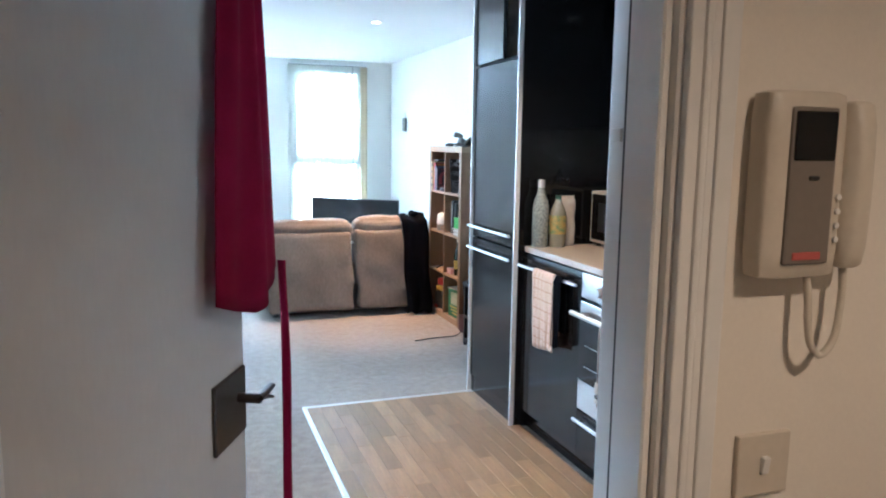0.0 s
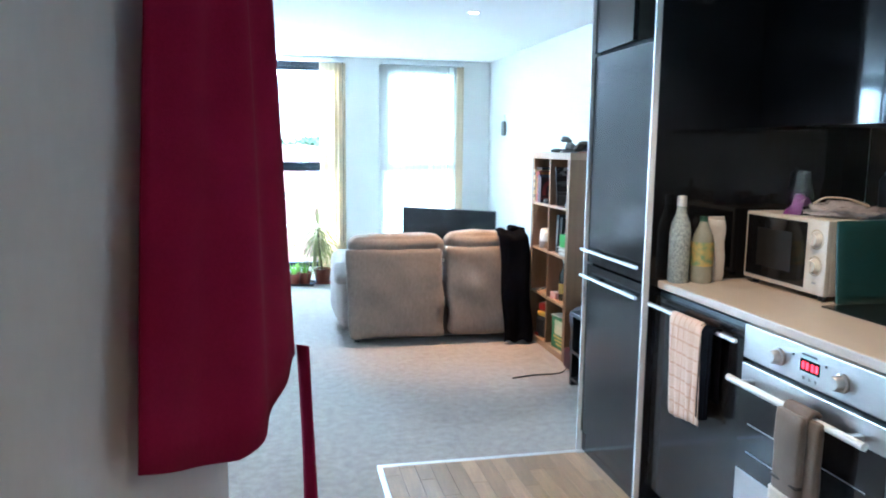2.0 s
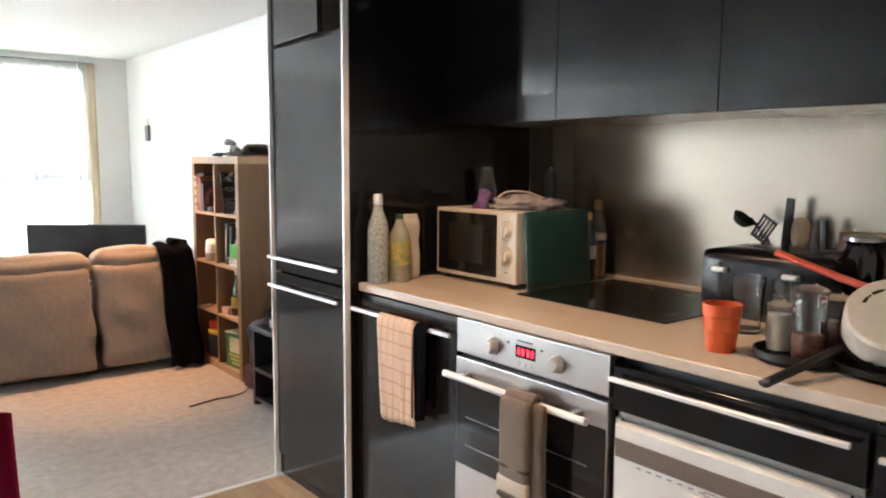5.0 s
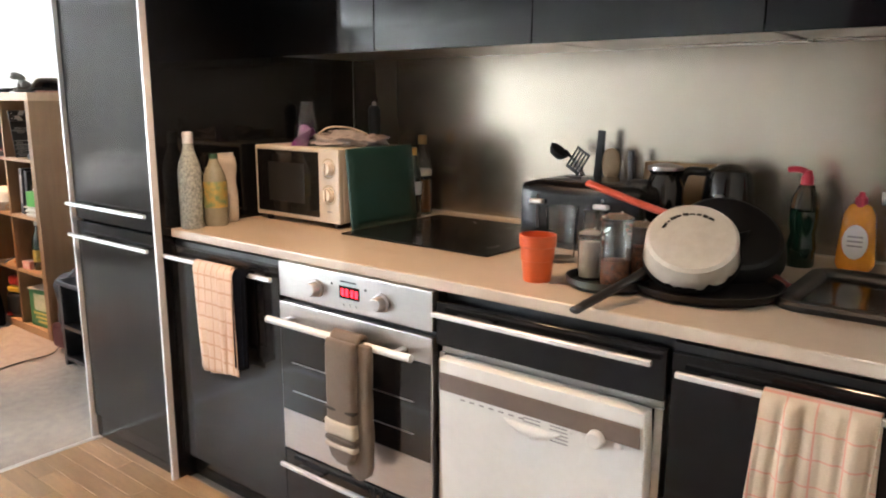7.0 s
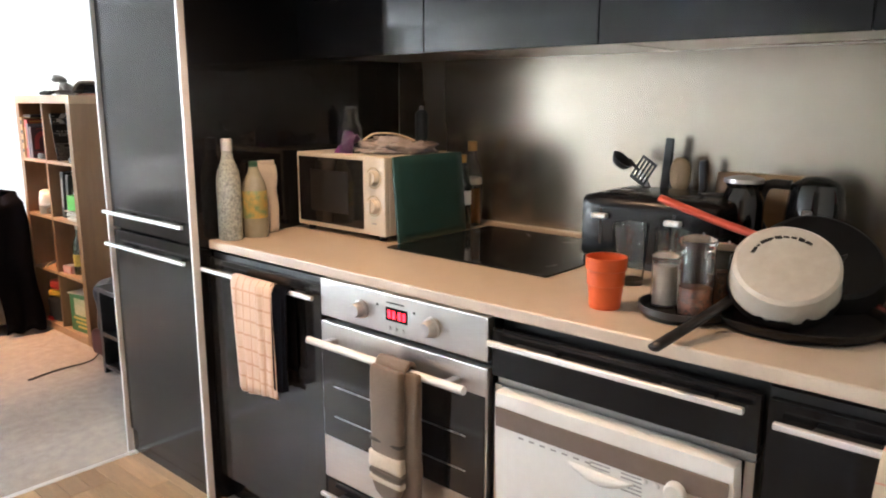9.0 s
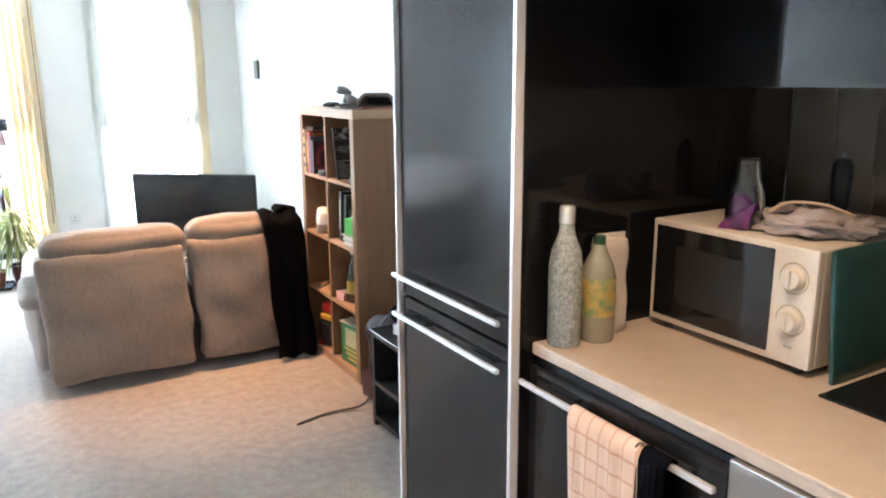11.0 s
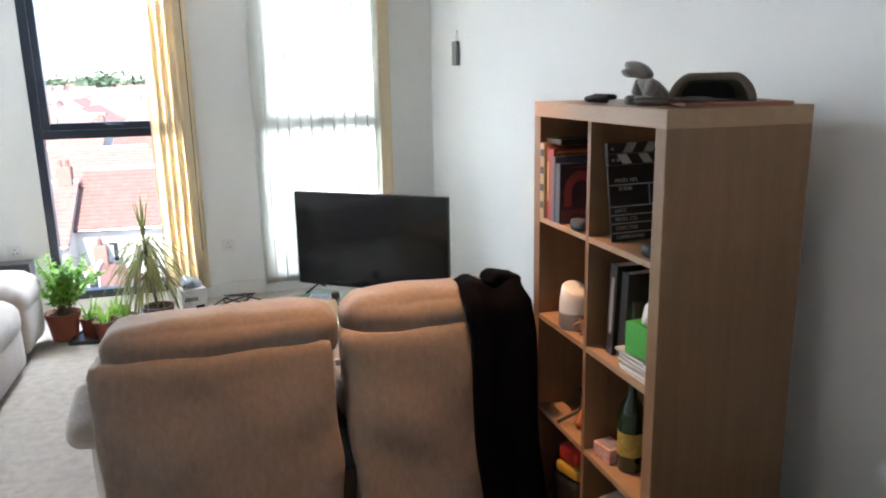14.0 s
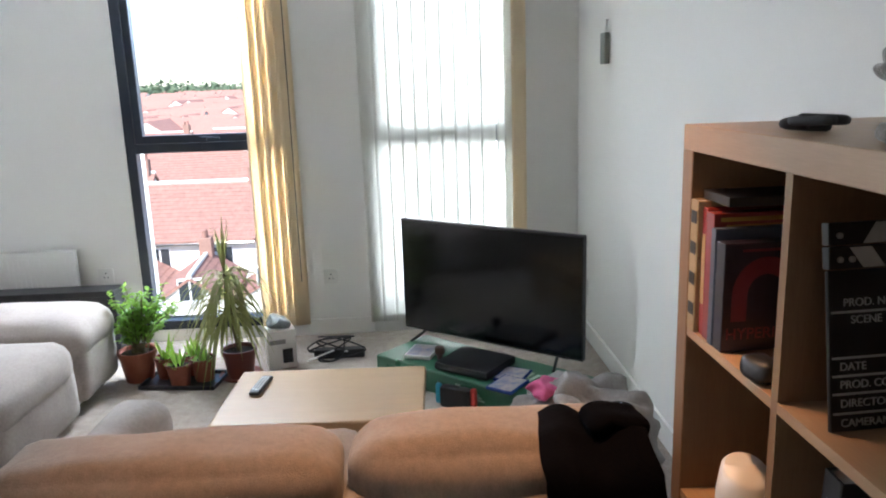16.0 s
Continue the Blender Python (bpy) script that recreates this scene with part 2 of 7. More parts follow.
# ---- builders ----
def part(name, bm, material, parent=None, label="", smooth=None, kind=""):
    """Links a bmesh as one mesh object under a thing or a part."""
    me = bpy.data.meshes.new(name)
    bmesh.ops.recalc_face_normals(bm, faces=bm.faces)
    if smooth:
        for f in bm.faces:
            f.smooth = True
    bm.to_mesh(me)
    bm.free()
    if smooth and smooth is not True:
        me.set_sharp_from_angle(angle=radians(smooth))
    me.materials.append(material)
    ob = new(name, me)
    if parent is not None:
        ob.parent = parent
    return tagged(ob, label, kind=kind)


def thing(name, loc, rz, label, category, group="", kind=""):
    ob = new(name)
    ob.empty_display_size = 0.05
    ob.matrix_basis = pose(loc[0], loc[1], loc[2], 0, 0, rz)
    return tagged(ob, label, category, group, kind)


def box(x0, y0, z0, x1, y1, z1, bevel=0.0, seg=1, bm=None):
    """An axis-aligned box, with its edges bevelled."""
    sub = bmesh.new()
    v = bmesh.ops.create_cube(sub, size=1)["verts"]
    bmesh.ops.scale(sub, vec=(abs(x1 - x0), abs(y1 - y0), abs(z1 - z0)), verts=v)
    bmesh.ops.translate(sub, vec=((x0 + x1) / 2, (y0 + y1) / 2, (z0 + z1) / 2), verts=v)
    if bevel:
        bmesh.ops.bevel(sub, geom=list(sub.edges), offset=bevel, segments=seg, affect="EDGES", profile=0.6)
    return join(bm, sub)


def join(bm, sub):
    if bm is None:
        return sub
    me = bpy.data.meshes.new("tmp")
    sub.to_mesh(me)
    sub.free()
    bm.from_mesh(me)
    bpy.data.meshes.remove(me)
    return bm


def turned(bm, m):
    bmesh.ops.transform(bm, matrix=m, verts=bm.verts)
    return bm


def rbox(size, r, n=8, bulge=(0, 0, 0), wrinkle=0.0, freq=6.0, seed=0.0, center=(0, 0, 0), taper=0.0):
    """A soft block: rounded edges, swollen faces, uneven folds."""
    bm = bmesh.new()
    bmesh.ops.create_cube(bm, size=2)
    bmesh.ops.subdivide_edges(bm, edges=list(bm.edges), cuts=n, use_grid_fill=True)
    h = [s / 2 for s in size]
    for v in bm.verts:
        u = v.co.copy()
        p = Vector((u[0] * h[0], u[1] * h[1], u[2] * h[2]))
        inner = Vector([max(-h[i] + r, min(h[i] - r, p[i])) for i in range(3)])
        d = p - inner
        if d.length > 1e-9:
            p = inner + d.normalized() * r
        for i in range(3):
            j, k = (i + 1) % 3, (i + 2) % 3
            p[i] += bulge[i] * u[i] * max(0, 1 - u[j] ** 2) * max(0, 1 - u[k] ** 2)
        if taper:
            s = 1 + taper * u[2]
            p[0], p[1] = p[0] * s, p[1] * s
        if wrinkle:
            q = p * freq + Vector((seed, seed * 1.7, 0))
            p += Vector((noise.noise(q), noise.noise(q + Vector((9, 0, 0))), noise.noise(q + Vector((0, 9, 0))))) * wrinkle
        v.co = p + Vector(center)
    return bm


def lathe(profile, seg=24, bm=None, center=(0, 0, 0)):
    """Turns a profile of (radius, height) round the z axis."""
    sub = bmesh.new()
    rings = []
    for r, z in profile:
        if r < 1e-6:
            rings.append([sub.verts.new((0, 0, z))])
        else:
            rings.append([sub.verts.new((r * math.cos(2 * math.pi * i / seg), r * math.sin(2 * math.pi * i / seg), z)) for i in range(seg)])
    for a, b in zip(rings, rings[1:]):
        for i in range(seg):
            j = (i + 1) % seg
            if len(a) == 1 and len(b) == 1:
                continue
            if len(a) == 1:
                sub.faces.new((a[0], b[i], b[j]))
            elif len(b) == 1:
                sub.faces.new((a[i], a[j], b[0]))
            else:
                sub.faces.new((a[i], a[j], b[j], b[i]))
    bmesh.ops.translate(sub, vec=center, verts=sub.verts)
    return join(bm, sub)


def tube(points, radius, seg=8, bm=None, flat=1.0):
    """A rod or cable along a line of points; flat squashes it into a strap."""
    sub = bmesh.new()
    pts = [Vector(p) for p in points]
    rings = []
    up = Vector((0, 0, 1))
    for i, p in enumerate(pts):
        d = (pts[min(i + 1, len(pts) - 1)] - pts[max(i - 1, 0)]).normalized()
        side = d.cross(up)
        side = side.normalized() if side.length > 1e-4 else Vector((1, 0, 0))
        top = side.cross(d).normalized()
        r = radius[i] if isinstance(radius, (list, tuple)) else radius
        rings.append([sub.verts.new(p + side * r * math.cos(2 * math.pi * k / seg) + top * r * flat * math.sin(2 * math.pi * k / seg)) for k in range(seg)])
    for a, b in zip(rings, rings[1:]):
        for k in range(seg):
            sub.faces.new((a[k], a[(k + 1) % seg], b[(k + 1) % seg], b[k]))
    sub.faces.new(rings[0])
    sub.faces.new(rings[-1])
    return join(bm, sub)


def curve_points(points, n=10):
    """A smooth line (Catmull-Rom) through a few points."""
    p = [Vector(q) for q in points]
    p = [p[0] * 2 - p[1]] + p + [p[-1] * 2 - p[-2]]
    out = []
    for i in range(1, len(p) - 2):
        for k in range(n):
            t = k / n
            out.append(0.5 * ((2 * p[i]) + (p[i + 1] - p[i - 1]) * t + (2 * p[i - 1] - 5 * p[i] + 4 * p[i + 1] - p[i + 2]) * t * t
                              + (3 * p[i] - p[i - 1] - 3 * p[i + 1] + p[i + 2]) * t ** 3))
    return out + [p[-2]]


def sheet(fn, nu, nv, thick, bm=None):
    """A cloth: fn(u, v) gives its place, closed to a thickness."""
    sub = bmesh.new()
    g = [[Vector(fn(i / nu, j / nv)) for j in range(nv + 1)] for i in range(nu + 1)]
    a, b = [], []
    for i in range(nu + 1):
        ra, rb = [], []
        for j in range(nv + 1):
            du = g[min(i + 1, nu)][j] - g[max(i - 1, 0)][j]
            dv = g[i][min(j + 1, nv)] - g[i][max(j - 1, 0)]
            nrm = du.cross(dv)
            nrm = nrm.normalized() if nrm.length > 1e-12 else Vector((0, 0, 1))
            ra.append(sub.verts.new(g[i][j] + nrm * thick / 2))
            rb.append(sub.verts.new(g[i][j] - nrm * thick / 2))
        a.append(ra)
        b.append(rb)
    for i in range(nu):
        for j in range(nv):
            sub.faces.new((a[i][j], a[i + 1][j], a[i + 1][j + 1], a[i][j + 1]))
            sub.faces.new((b[i][j], b[i][j + 1], b[i + 1][j + 1], b[i + 1][j]))
    for i in range(nu):
        sub.faces.new((a[i][0], b[i][0], b[i + 1][0], a[i + 1][0]))
        sub.faces.new((a[i][nv], a[i + 1][nv], b[i + 1][nv], b[i][nv]))
    for j in range(nv):
        sub.faces.new((a[0][j], a[0][j + 1], b[0][j + 1], b[0][j]))
        sub.faces.new((a[nu][j], b[nu][j], b[nu][j + 1], a[nu][j + 1]))
    return join(bm, sub)


def lettering(text, size, material, parent, m, depth=0.0006):
    """Raised words in the built-in font."""
    cu = bpy.data.curves.new("lettering", "FONT")
    cu.body, cu.size, cu.extrude, cu.align_x, cu.align_y = text, size, depth, "LEFT", "CENTER"
    tmp = bpy.data.objects.new("tmp", cu)
    me = bpy.data.meshes.new_from_object(tmp)
    bpy.data.objects.remove(tmp)
    me.materials.append(material)
    ob = new("lettering", me)
    ob.parent, ob.matrix_basis = parent, m
    return ob


def structure(name, bm, material, label, category, smooth=None):
    ob = part(name, bm, material, None, label, smooth)
    return tagged(ob, label, category, kind="structure")


# ---- the rooms ----
WX0, WX1, WY0, WY1 = -3.85, 3.0, 1.30, 9.464      # living room and kitchen, inner faces
T = 0.14
structure("floor", box(WX0, -1.3, -0.12, WX1, WY1, 0.0), M_CARPET, "beige loop-pile carpet floor", "floor")
structure("ceiling", box(WX0 - T, -1.3 - T, CEIL, WX1 + T, WY1 + 0.3, CEIL + 0.15), M_CEIL, "plain white painted ceiling", "ceiling")
structure("wall_east", box(WX1, -1.3, 0, WX1 + T, WY1, CEIL), M_WALL, "white painted wall beside the bookcase", "wall")
structure("wall_west", box(WX0 - T, -1.3, 0, WX0, WY1, CEIL), M_WALL, "white painted wall of the living room", "wall")
structure("wall_hall", box(-0.76, -1.3, 0, -0.62, 1.16, CEIL), M_HALL, "cream painted side wall of the hall", "wall")
structure("wall_south", box(WX0 - T, -1.3 - T, 0, WX1 + T, -1.3, CEIL), M_HALL, "cream painted end wall of the hall", "wall")

# window wall with its tall openings
W1 = (0.365, 1.335)
W2 = (1.745, 2.685)
W3 = (-3.52, -2.62)
WZ0, WZ1 = 0.07, 2.325
YO = WY1 + 0.30
wb = box(WX0 - T, WY1, 0, W3[0], YO, CEIL)
box(W3[1], WY1, 0, W1[0], YO, CEIL, bm=wb)
box(W1[1], WY1, 0, W2[0], YO, CEIL, bm=wb)
box(W2[1], WY1, 0, WX1 + T, YO, CEIL, bm=wb)
for a, b in (W1, W2, W3):
    box(a, WY1, 0, b, YO, WZ0, bm=wb)
    box(a, WY1, WZ1, b, YO, CEIL, bm=wb)
structure("wall_north", wb, M_WALL, "white wall with tall windows", "wall")

# wall between hall and living room, with the doorway
DX0, DX1, DZ = 0.235, 1.03, 2.05
HY = 1.16
db = box(WX0, HY, 0, DX0 - 0.03, WY0, CEIL)
box(DX1 + 0.03, HY, 0, WX1, WY0, CEIL, bm=db)
box(DX0 - 0.03, HY, DZ + 0.03, DX1 + 0.03, WY0, CEIL, bm=db)
structure("wall_doorway", db, M_HALL, "cream wall with a doorway between hall and room", "wall")


def baseboard(name, x0, y0, x1, y1):
    bm = box(x0, y0, 0, x1, y1, 0.1, 0.004, 2)
    return structure(name, bm, M_TRIM, "white painted skirting board", "baseboard")


baseboard("baseboard_north", W1[1], WY1 - 0.015, W2[0], WY1)
baseboard("baseboard_north", WX0, WY1 - 0.015, W1[0], WY1)
baseboard("baseboard_north", W2[1], WY1 - 0.015, WX1 - 0.016, WY1)
baseboard("baseboard_east", WX1 - 0.015, 4.30, WX1, WY1)
baseboard("baseboard_west", WX0, WY0, WX0 + 0.015, WY1 - 0.016)

# door lining, stops and architraves
ln = thing("door_frame", (0, 0, 0), 0, "white painted door frame with moulded architrave", "door frame", kind="structure")
for nm, x0, x1 in (("lining", DX0 - 0.03, DX0), ("lining", DX1, DX1 + 0.03)):
    part(nm, box(x0, HY - 0.002, 0, x1, WY0 + 0.002, DZ, 0.003), M_TRIM, ln)
part("lining", box(DX0 - 0.03, HY - 0.002, DZ, DX1 + 0.03, WY0 + 0.002, DZ + 0.03, 0.003), M_TRIM, ln)
part("door_stop", box(DX1 - 0.014, HY + 0.012, 0, DX1, HY + 0.085, DZ, 0.003), M_TRIM, ln)
part("seal", box(DX1 - 0.008, HY + 0.085, 0, DX1, HY + 0.096, DZ), M_RUBBER, ln, "dark rubber draught seal")
part("strike", box(DX1 - 0.004, WY0 - 0.03, 1.43, DX1, WY0 - 0.008, 1.448, 0.001), M_TRIM, ln, "small painted strike")


def architrave(x0, x1, y, side, z1, up=True):
    """A moulded strip: flat, step and bead."""
    bm = bmesh.new()
    w = x1 - x0
    for a, b, d in ((0.0, 0.28, 0.013), (0.28, 0.42, 0.017), (0.42, 0.62, 0.0145), (0.62, 1.0, 0.018)):
        box(x0 + w * a, y, 0, x0 + w * b, y + side * d, z1, 0.0035, 2, bm=bm)
    return bm


part("architrave", architrave(DX1 + 0.006, DX1 + 0.075, HY - 0.002, -1, DZ + 0.07), M_TRIM, ln)
part("architrave", architrave(DX0 - 0.006, DX0 - 0.075, HY - 0.002, -1, DZ + 0.07), M_TRIM, ln)
part("architrave", box(DX0 - 0.004, HY - 0.02, DZ + 0.006, DX1 + 0.004, HY - 0.002, DZ + 0.07, 0.002), M_TRIM, ln)
part("architrave", architrave(DX0 - 0.006, DX0 - 0.075, WY0 + 0.002, 1, DZ + 0.07), M_TRIM, ln)
part("architrave", architrave(DX1 + 0.006, DX1 + 0.075, WY0 + 0.002, 1, DZ + 0.07), M_TRIM, ln)

# open door leaf
ANG = math.degrees(math.atan2(2.02 - 1.315, 0.585 - 0.25))
door = thing("door_1", (0.25, 1.315, 0), ANG, "pale grey painted door standing open into the room", "door", kind="structure")
DW = math.hypot(2.02 - 1.315, 0.585 - 0.25)
part("leaf", box(0, 0, 0.008, DW, 0.04, 2.04, 0.002), M_DOOR, door)
for hz in (0.25, 1.05, 1.8):
    hb = box(-0.012, -0.004, hz - 0.05, 0.02, 0.0, hz + 0.05, 0.001)
    part("hinge", lathe([(0.007, -0.05), (0.007, 0.05)], 10, hb, (-0.008, -0.004, hz)), M_ALU, door)
plate = part("handle_plate", box(DW - 0.175, -0.009, 0.80, DW - 0.012, 0.0, 0.945, 0.003), M_BACKLIT_METAL, door, "square metal escutcheon plate coloured dark as if backlit")
lv = lathe([(0.011, 0), (0.011, 0.05)], 12)
turned(lv, pose(DW - 0.055, -0.008, 0.885, 90, 0, 0))
tube([(DW - 0.055, -0.052, 0.885), (DW - 0.02, -0.054, 0.886), (DW + 0.03, -0.052, 0.886)], [0.011, 0.010, 0.009], 10, lv, 0.7)
tube([(DW - 0.055, -0.052, 0.885), (DW + 0.0, -0.05, 0.87), (DW + 0.03, -0.052, 0.86)], [0.008, 0.007, 0.006], 8, lv, 0.7)
part("lever", lv, M_BACKLIT_METAL, plate, "metal lever handle coloured dark as if backlit", 40)
part("latch", box(DW, 0.012, 0.84, DW + 0.003, 0.03, 0.93), M_ALU, door)

# apron that hangs on the door
ap = thing("apron", (0.25, 1.315, 0), ANG, "burgundy cotton apron hanging from the open door", "apron")


def apron_at(u, v):
    z = 1.92 - 0.85 * v + 0.05 * v * max(0, 1 - 2.6 * u) + 0.07 * v * u ** 2
    left = 0.645 - 0.095 * v
    right = 0.79 + 0.112 * v ** 0.8
    x = left + (right - left) * u
    fold = 0.012 * math.sin(u * 7 + 1.2) * (0.3 + v) + 0.006 * math.sin(u * 17 + v * 3)
    return (x, -0.035 - 0.02 * v + fold, z)


part("cloth", sheet(apron_at, 26, 24, 0.003), M_APRON, ap, smooth=True)
st = curve_points([(0.893, -0.052, 1.155), (0.908, -0.055, 0.9), (0.918, -0.05, 0.55), (0.925, -0.052, 0.22)], 6)
part("strap", tube(st, 0.011, 6, None, 0.2), M_APRON, ap, smooth=True)
part("neck_loop", tube(curve_points([(0.655, -0.035, 1.91), (0.665, -0.03, 1.97), (DW - 0.112, -0.033, 2.008), (0.70, -0.03, 1.97), (0.76, -0.035, 1.91)], 6), 0.01, 6, None, 0.3), M_APRON, ap)
hk = thing("door_hook", (0.25, 1.315, 0), ANG, "metal hook over the top of the door", "hook")
part("bracket", box(DW - 0.125, -0.006, 1.98, DW - 0.10, 0.0, 2.046, 0.001), M_ALU, hk)
part("bracket", box(DW - 0.125, -0.006, 2.041, DW - 0.10, 0.045, 2.046, 0.001), M_ALU, hk)
part("peg", tube([(DW - 0.112, -0.004, 2.0), (DW - 0.112, -0.03, 1.995), (DW - 0.112, -0.034, 2.015)], 0.005, 8), M_ALU, hk)

# entry phone on the hall wall
ic = thing("entry_phone", (1.135, HY, 1.26), 0, "cream video entry phone with handset and small screen", "intercom")
part("body", rbox((0.125, 0.042, 0.235), 0.012, 6, center=(0.065, -0.022, 0.118)), M_CREAM, ic, smooth=50)
part("panel", box(0.032, -0.047, 0.02, 0.105, -0.041, 0.215, 0.004, 2), mat("grey_panel", (0.20, 0.17, 0.14), None, 0.35), ic, "grey recessed front panel")
part("screen", box(0.036, -0.049, 0.15, 0.101, -0.046, 0.21, 0.002), M_SCREEN, ic, "small dark screen")
part("button", box(0.062, -0.0495, 0.126, 0.078, -0.0465, 0.131, 0.001), M_BLKPL, ic)
part("sticker", box(0.045, -0.049, 0.026, 0.09, -0.0465, 0.036, 0.001), mat("faded_red_label", (0.45, 0.10, 0.08), None, 0.5), ic, "faded red label strip")
hs = part("handset", rbox((0.045, 0.04, 0.215), 0.016, 6, bulge=(0, 0.006, 0), center=(0.148, -0.032, 0.118)), M_CREAM, ic, smooth=50)
cord = []
loop = curve_points([(0.150, -0.03, 0.014), (0.152, -0.03, -0.03), (0.143, -0.032, -0.085), (0.118, -0.034, -0.105), (0.098, -0.034, -0.08), (0.094, -0.03, -0.02), (0.095, -0.022, 0.006)], 24)
for i, q in enumerate(loop):
    cord.append(tuple(q))
part("cord", tube(cord, 0.0052, 8), M_CREAM, ic, "coiled cream cord", True)
for k in range(4):
    part("key", lathe([(0.004, 0), (0.004, 0.003), (0, 0.0035)], 10, None, (0, 0, 0)), M_WHITE, ic).matrix_basis = pose(0.116, -0.043, 0.05 + 0.018 * k, 90, 0, 0)
lsw = thing("light_switch", (1.155, HY, 0.955), 0, "cream plastic light switch on the hall wall", "switch")
part("plate", box(0, -0.009, 0, 0.088, 0, 0.088, 0.003, 2), M_CREAM, lsw)
part("rocker", turned(box(-0.006, -0.004, -0.012, 0.006, 0.004, 0.012, 0.001), pose(0.044, -0.011, 0.044, 8, 0, 0)), M_WHITE, lsw)

# kitchen floor: laminate strips, and the metal threshold
KX0, KX1, KY1 = 1.07, 2.06, 4.22
structure("kitchen_floor_base", box(KX0, WY0, 0.0, KX1, KY1, 0.004), M_SOIL, "dark underlay of the laminate floor", "floor")
structure("threshold_trim", box(KX0 - 0.02, KY1, 0.0, KX1 - 0.03, KY1 + 0.025, 0.012, 0.003), M_ALU, "metal threshold strip between laminate and carpet", "trim")
structure("threshold_trim", box(KX0 - 0.022, WY0, 0.0, KX0 + 0.002, KY1, 0.0125, 0.003), M_ALU, "metal threshold strip between laminate and carpet", "trim")

# windows
def window(name, a, b):
    w = thing(name, (a, WY1 + 0.005, WZ0), 0, "tall dark-framed window with an opening upper sash", "window", kind="structure")
    wd, hh, d = b - a, WZ1 - WZ0, 0.075
    fw = 0.055
    for x0, x1, z0, z1 in ((0, fw, 0, hh), (wd - fw, wd, 0, hh), (fw, wd - fw, 0, fw), (fw, wd - fw, hh - fw, hh), (fw, wd - fw, 1.07, 1.125)):
        part("frame_bar", box(x0, 0.0, z0, x1, d, z1, 0.004, 2), M_FRAME, w)
    s = 0.045
    z0, z1 = 1.125, hh - fw
    for p0, p1, q0, q1 in ((fw, fw + s, z0, z1), (wd - fw - s, wd - fw, z0, z1), (fw + s, wd - fw - s, z0, z0 + s), (fw + s, wd - fw - s, z1 - s, z1)):
        part("sash_bar", box(p0, 0.012, q0, p1, d - 0.01, q1, 0.004, 2), M_FRAME, w)
    hb = box(wd / 2 - 0.06, -0.012, z0 + 0.012, wd / 2 - 0.02, 0.012, z0 + 0.034, 0.002)
    tube([(wd / 2 - 0.04, -0.015, z0 + 0.025), (wd / 2, -0.022, z0 + 0.028), (wd / 2 + 0.06, -0.018, z0 + 0.02)], 0.007, 8, hb)
    part("handle", hb, M_FRAME, w, "dark window handle", 40)
    for q0, q1 in ((fw, 1.07), (z0 + s, z1 - s)):
        e = s if q0 > 1 else 0.0
        pane = part("pane", box(fw + e, 0.036, q0, wd - fw - e, 0.04, q1), M_PANE, w)
        pane.visible_shadow = False
    part("sill", box(-0.0, d, -0.02, wd, 0.30, 0.0, 0.003), M_FRAME, w, "metal outer sill")
    return w


window("window_1", *W1)
window("window_2", *W2)
window("window_3", *W3)


def slat(w, h, seed):
    """One vertical vane with a slight curve and weighted foot."""
    bm = sheet(lambda u, v: ((u - 0.5) * w, 0.006 * (1 - (2 * u - 1) ** 2) + 0.002 * math.sin(v * 5 + seed), -h * v), 4, 6, 0.0009)
    return bm


def blind(name, x0, x1, slats, label):
    b = thing(name, (0, WY1 - 0.03, CEIL), 0, label, "blind")
    part("headrail", box(x0, -0.022, -0.06, x1, 0.022, -0.025, 0.003), M_ALU, b, "slim grey headrail")
    part("rail_bracket", box(x0 + 0.05, -0.012, -0.025, x0 + 0.08, 0.012, 0.0), M_ALU, b)
    part("rail_bracket", box(x1 - 0.08, -0.012, -0.025, x1 - 0.05, 0.012, 0.0), M_ALU, b)
    for i, (x, ang, m) in enumerate(slats):
        o = part("slat", slat(0.089, 2.24, i * 1.3), m, b, smooth=True)
        o.matrix_basis = pose(x, 0, -0.068, 0, 0, ang)
        c = part("hook", box(x - 0.004, -0.003, -0.072, x + 0.004, 0.003, -0.058), M_WHITE, b)
    return b


blind("vertical_blind", W1[0] + 0.01, W1[1] - 0.005, [(1.115 + 0.049 * i, 10 + 9 * (i % 2) + 2 * i, M_BLINDC) for i in range(5)],
      "cream vertical blind drawn aside in a stack")
closed = [(1.768 + 0.0775 * i, 5 + 3 * math.sin(i * 2.1), M_BLIND) for i in range(10)]
stack = [(2.555 + 0.045 * i, 14 + 6 * (i % 2), M_BLINDC if i == 2 else M_BLIND) for i in range(3)]
blind("vertical_blind", W2[0] + 0.01, W2[1] - 0.005, closed + stack, "white vertical blind closed over the window")
for x in (W1[1] - 0.012,):
    cd = thing("blind_cord", (x, WY1 - 0.05, 0.35), 0, "thin dark blind cord beside the window", "cord")
    part("cord", tube([(0, 0, 0), (0.002, 0, 1.0), (0, 0.01, 1.97)], 0.0028, 6), M_RUBBER, cd)
for lx, ly, lw, lc, lk in DOWNLIGHTS:
    dl = thing("ceiling_downlight", (lx, ly, CEIL), 0, "small recessed round ceiling downlight, switched on", "ceiling light", "downlights")
    part("rim", lathe([(0.046, 0.0), (0.046, -0.004), (0.040, -0.008), (0.034, -0.006), (0.034, 0.0)], 28), M_STEEL, dl, smooth=40)
    part("lens", lathe([(0.0, -0.003), (0.034, -0.003)], 24), glow("lamp_glow", (1.0, 0.86, 0.66), 6.0), dl, "glowing lens")

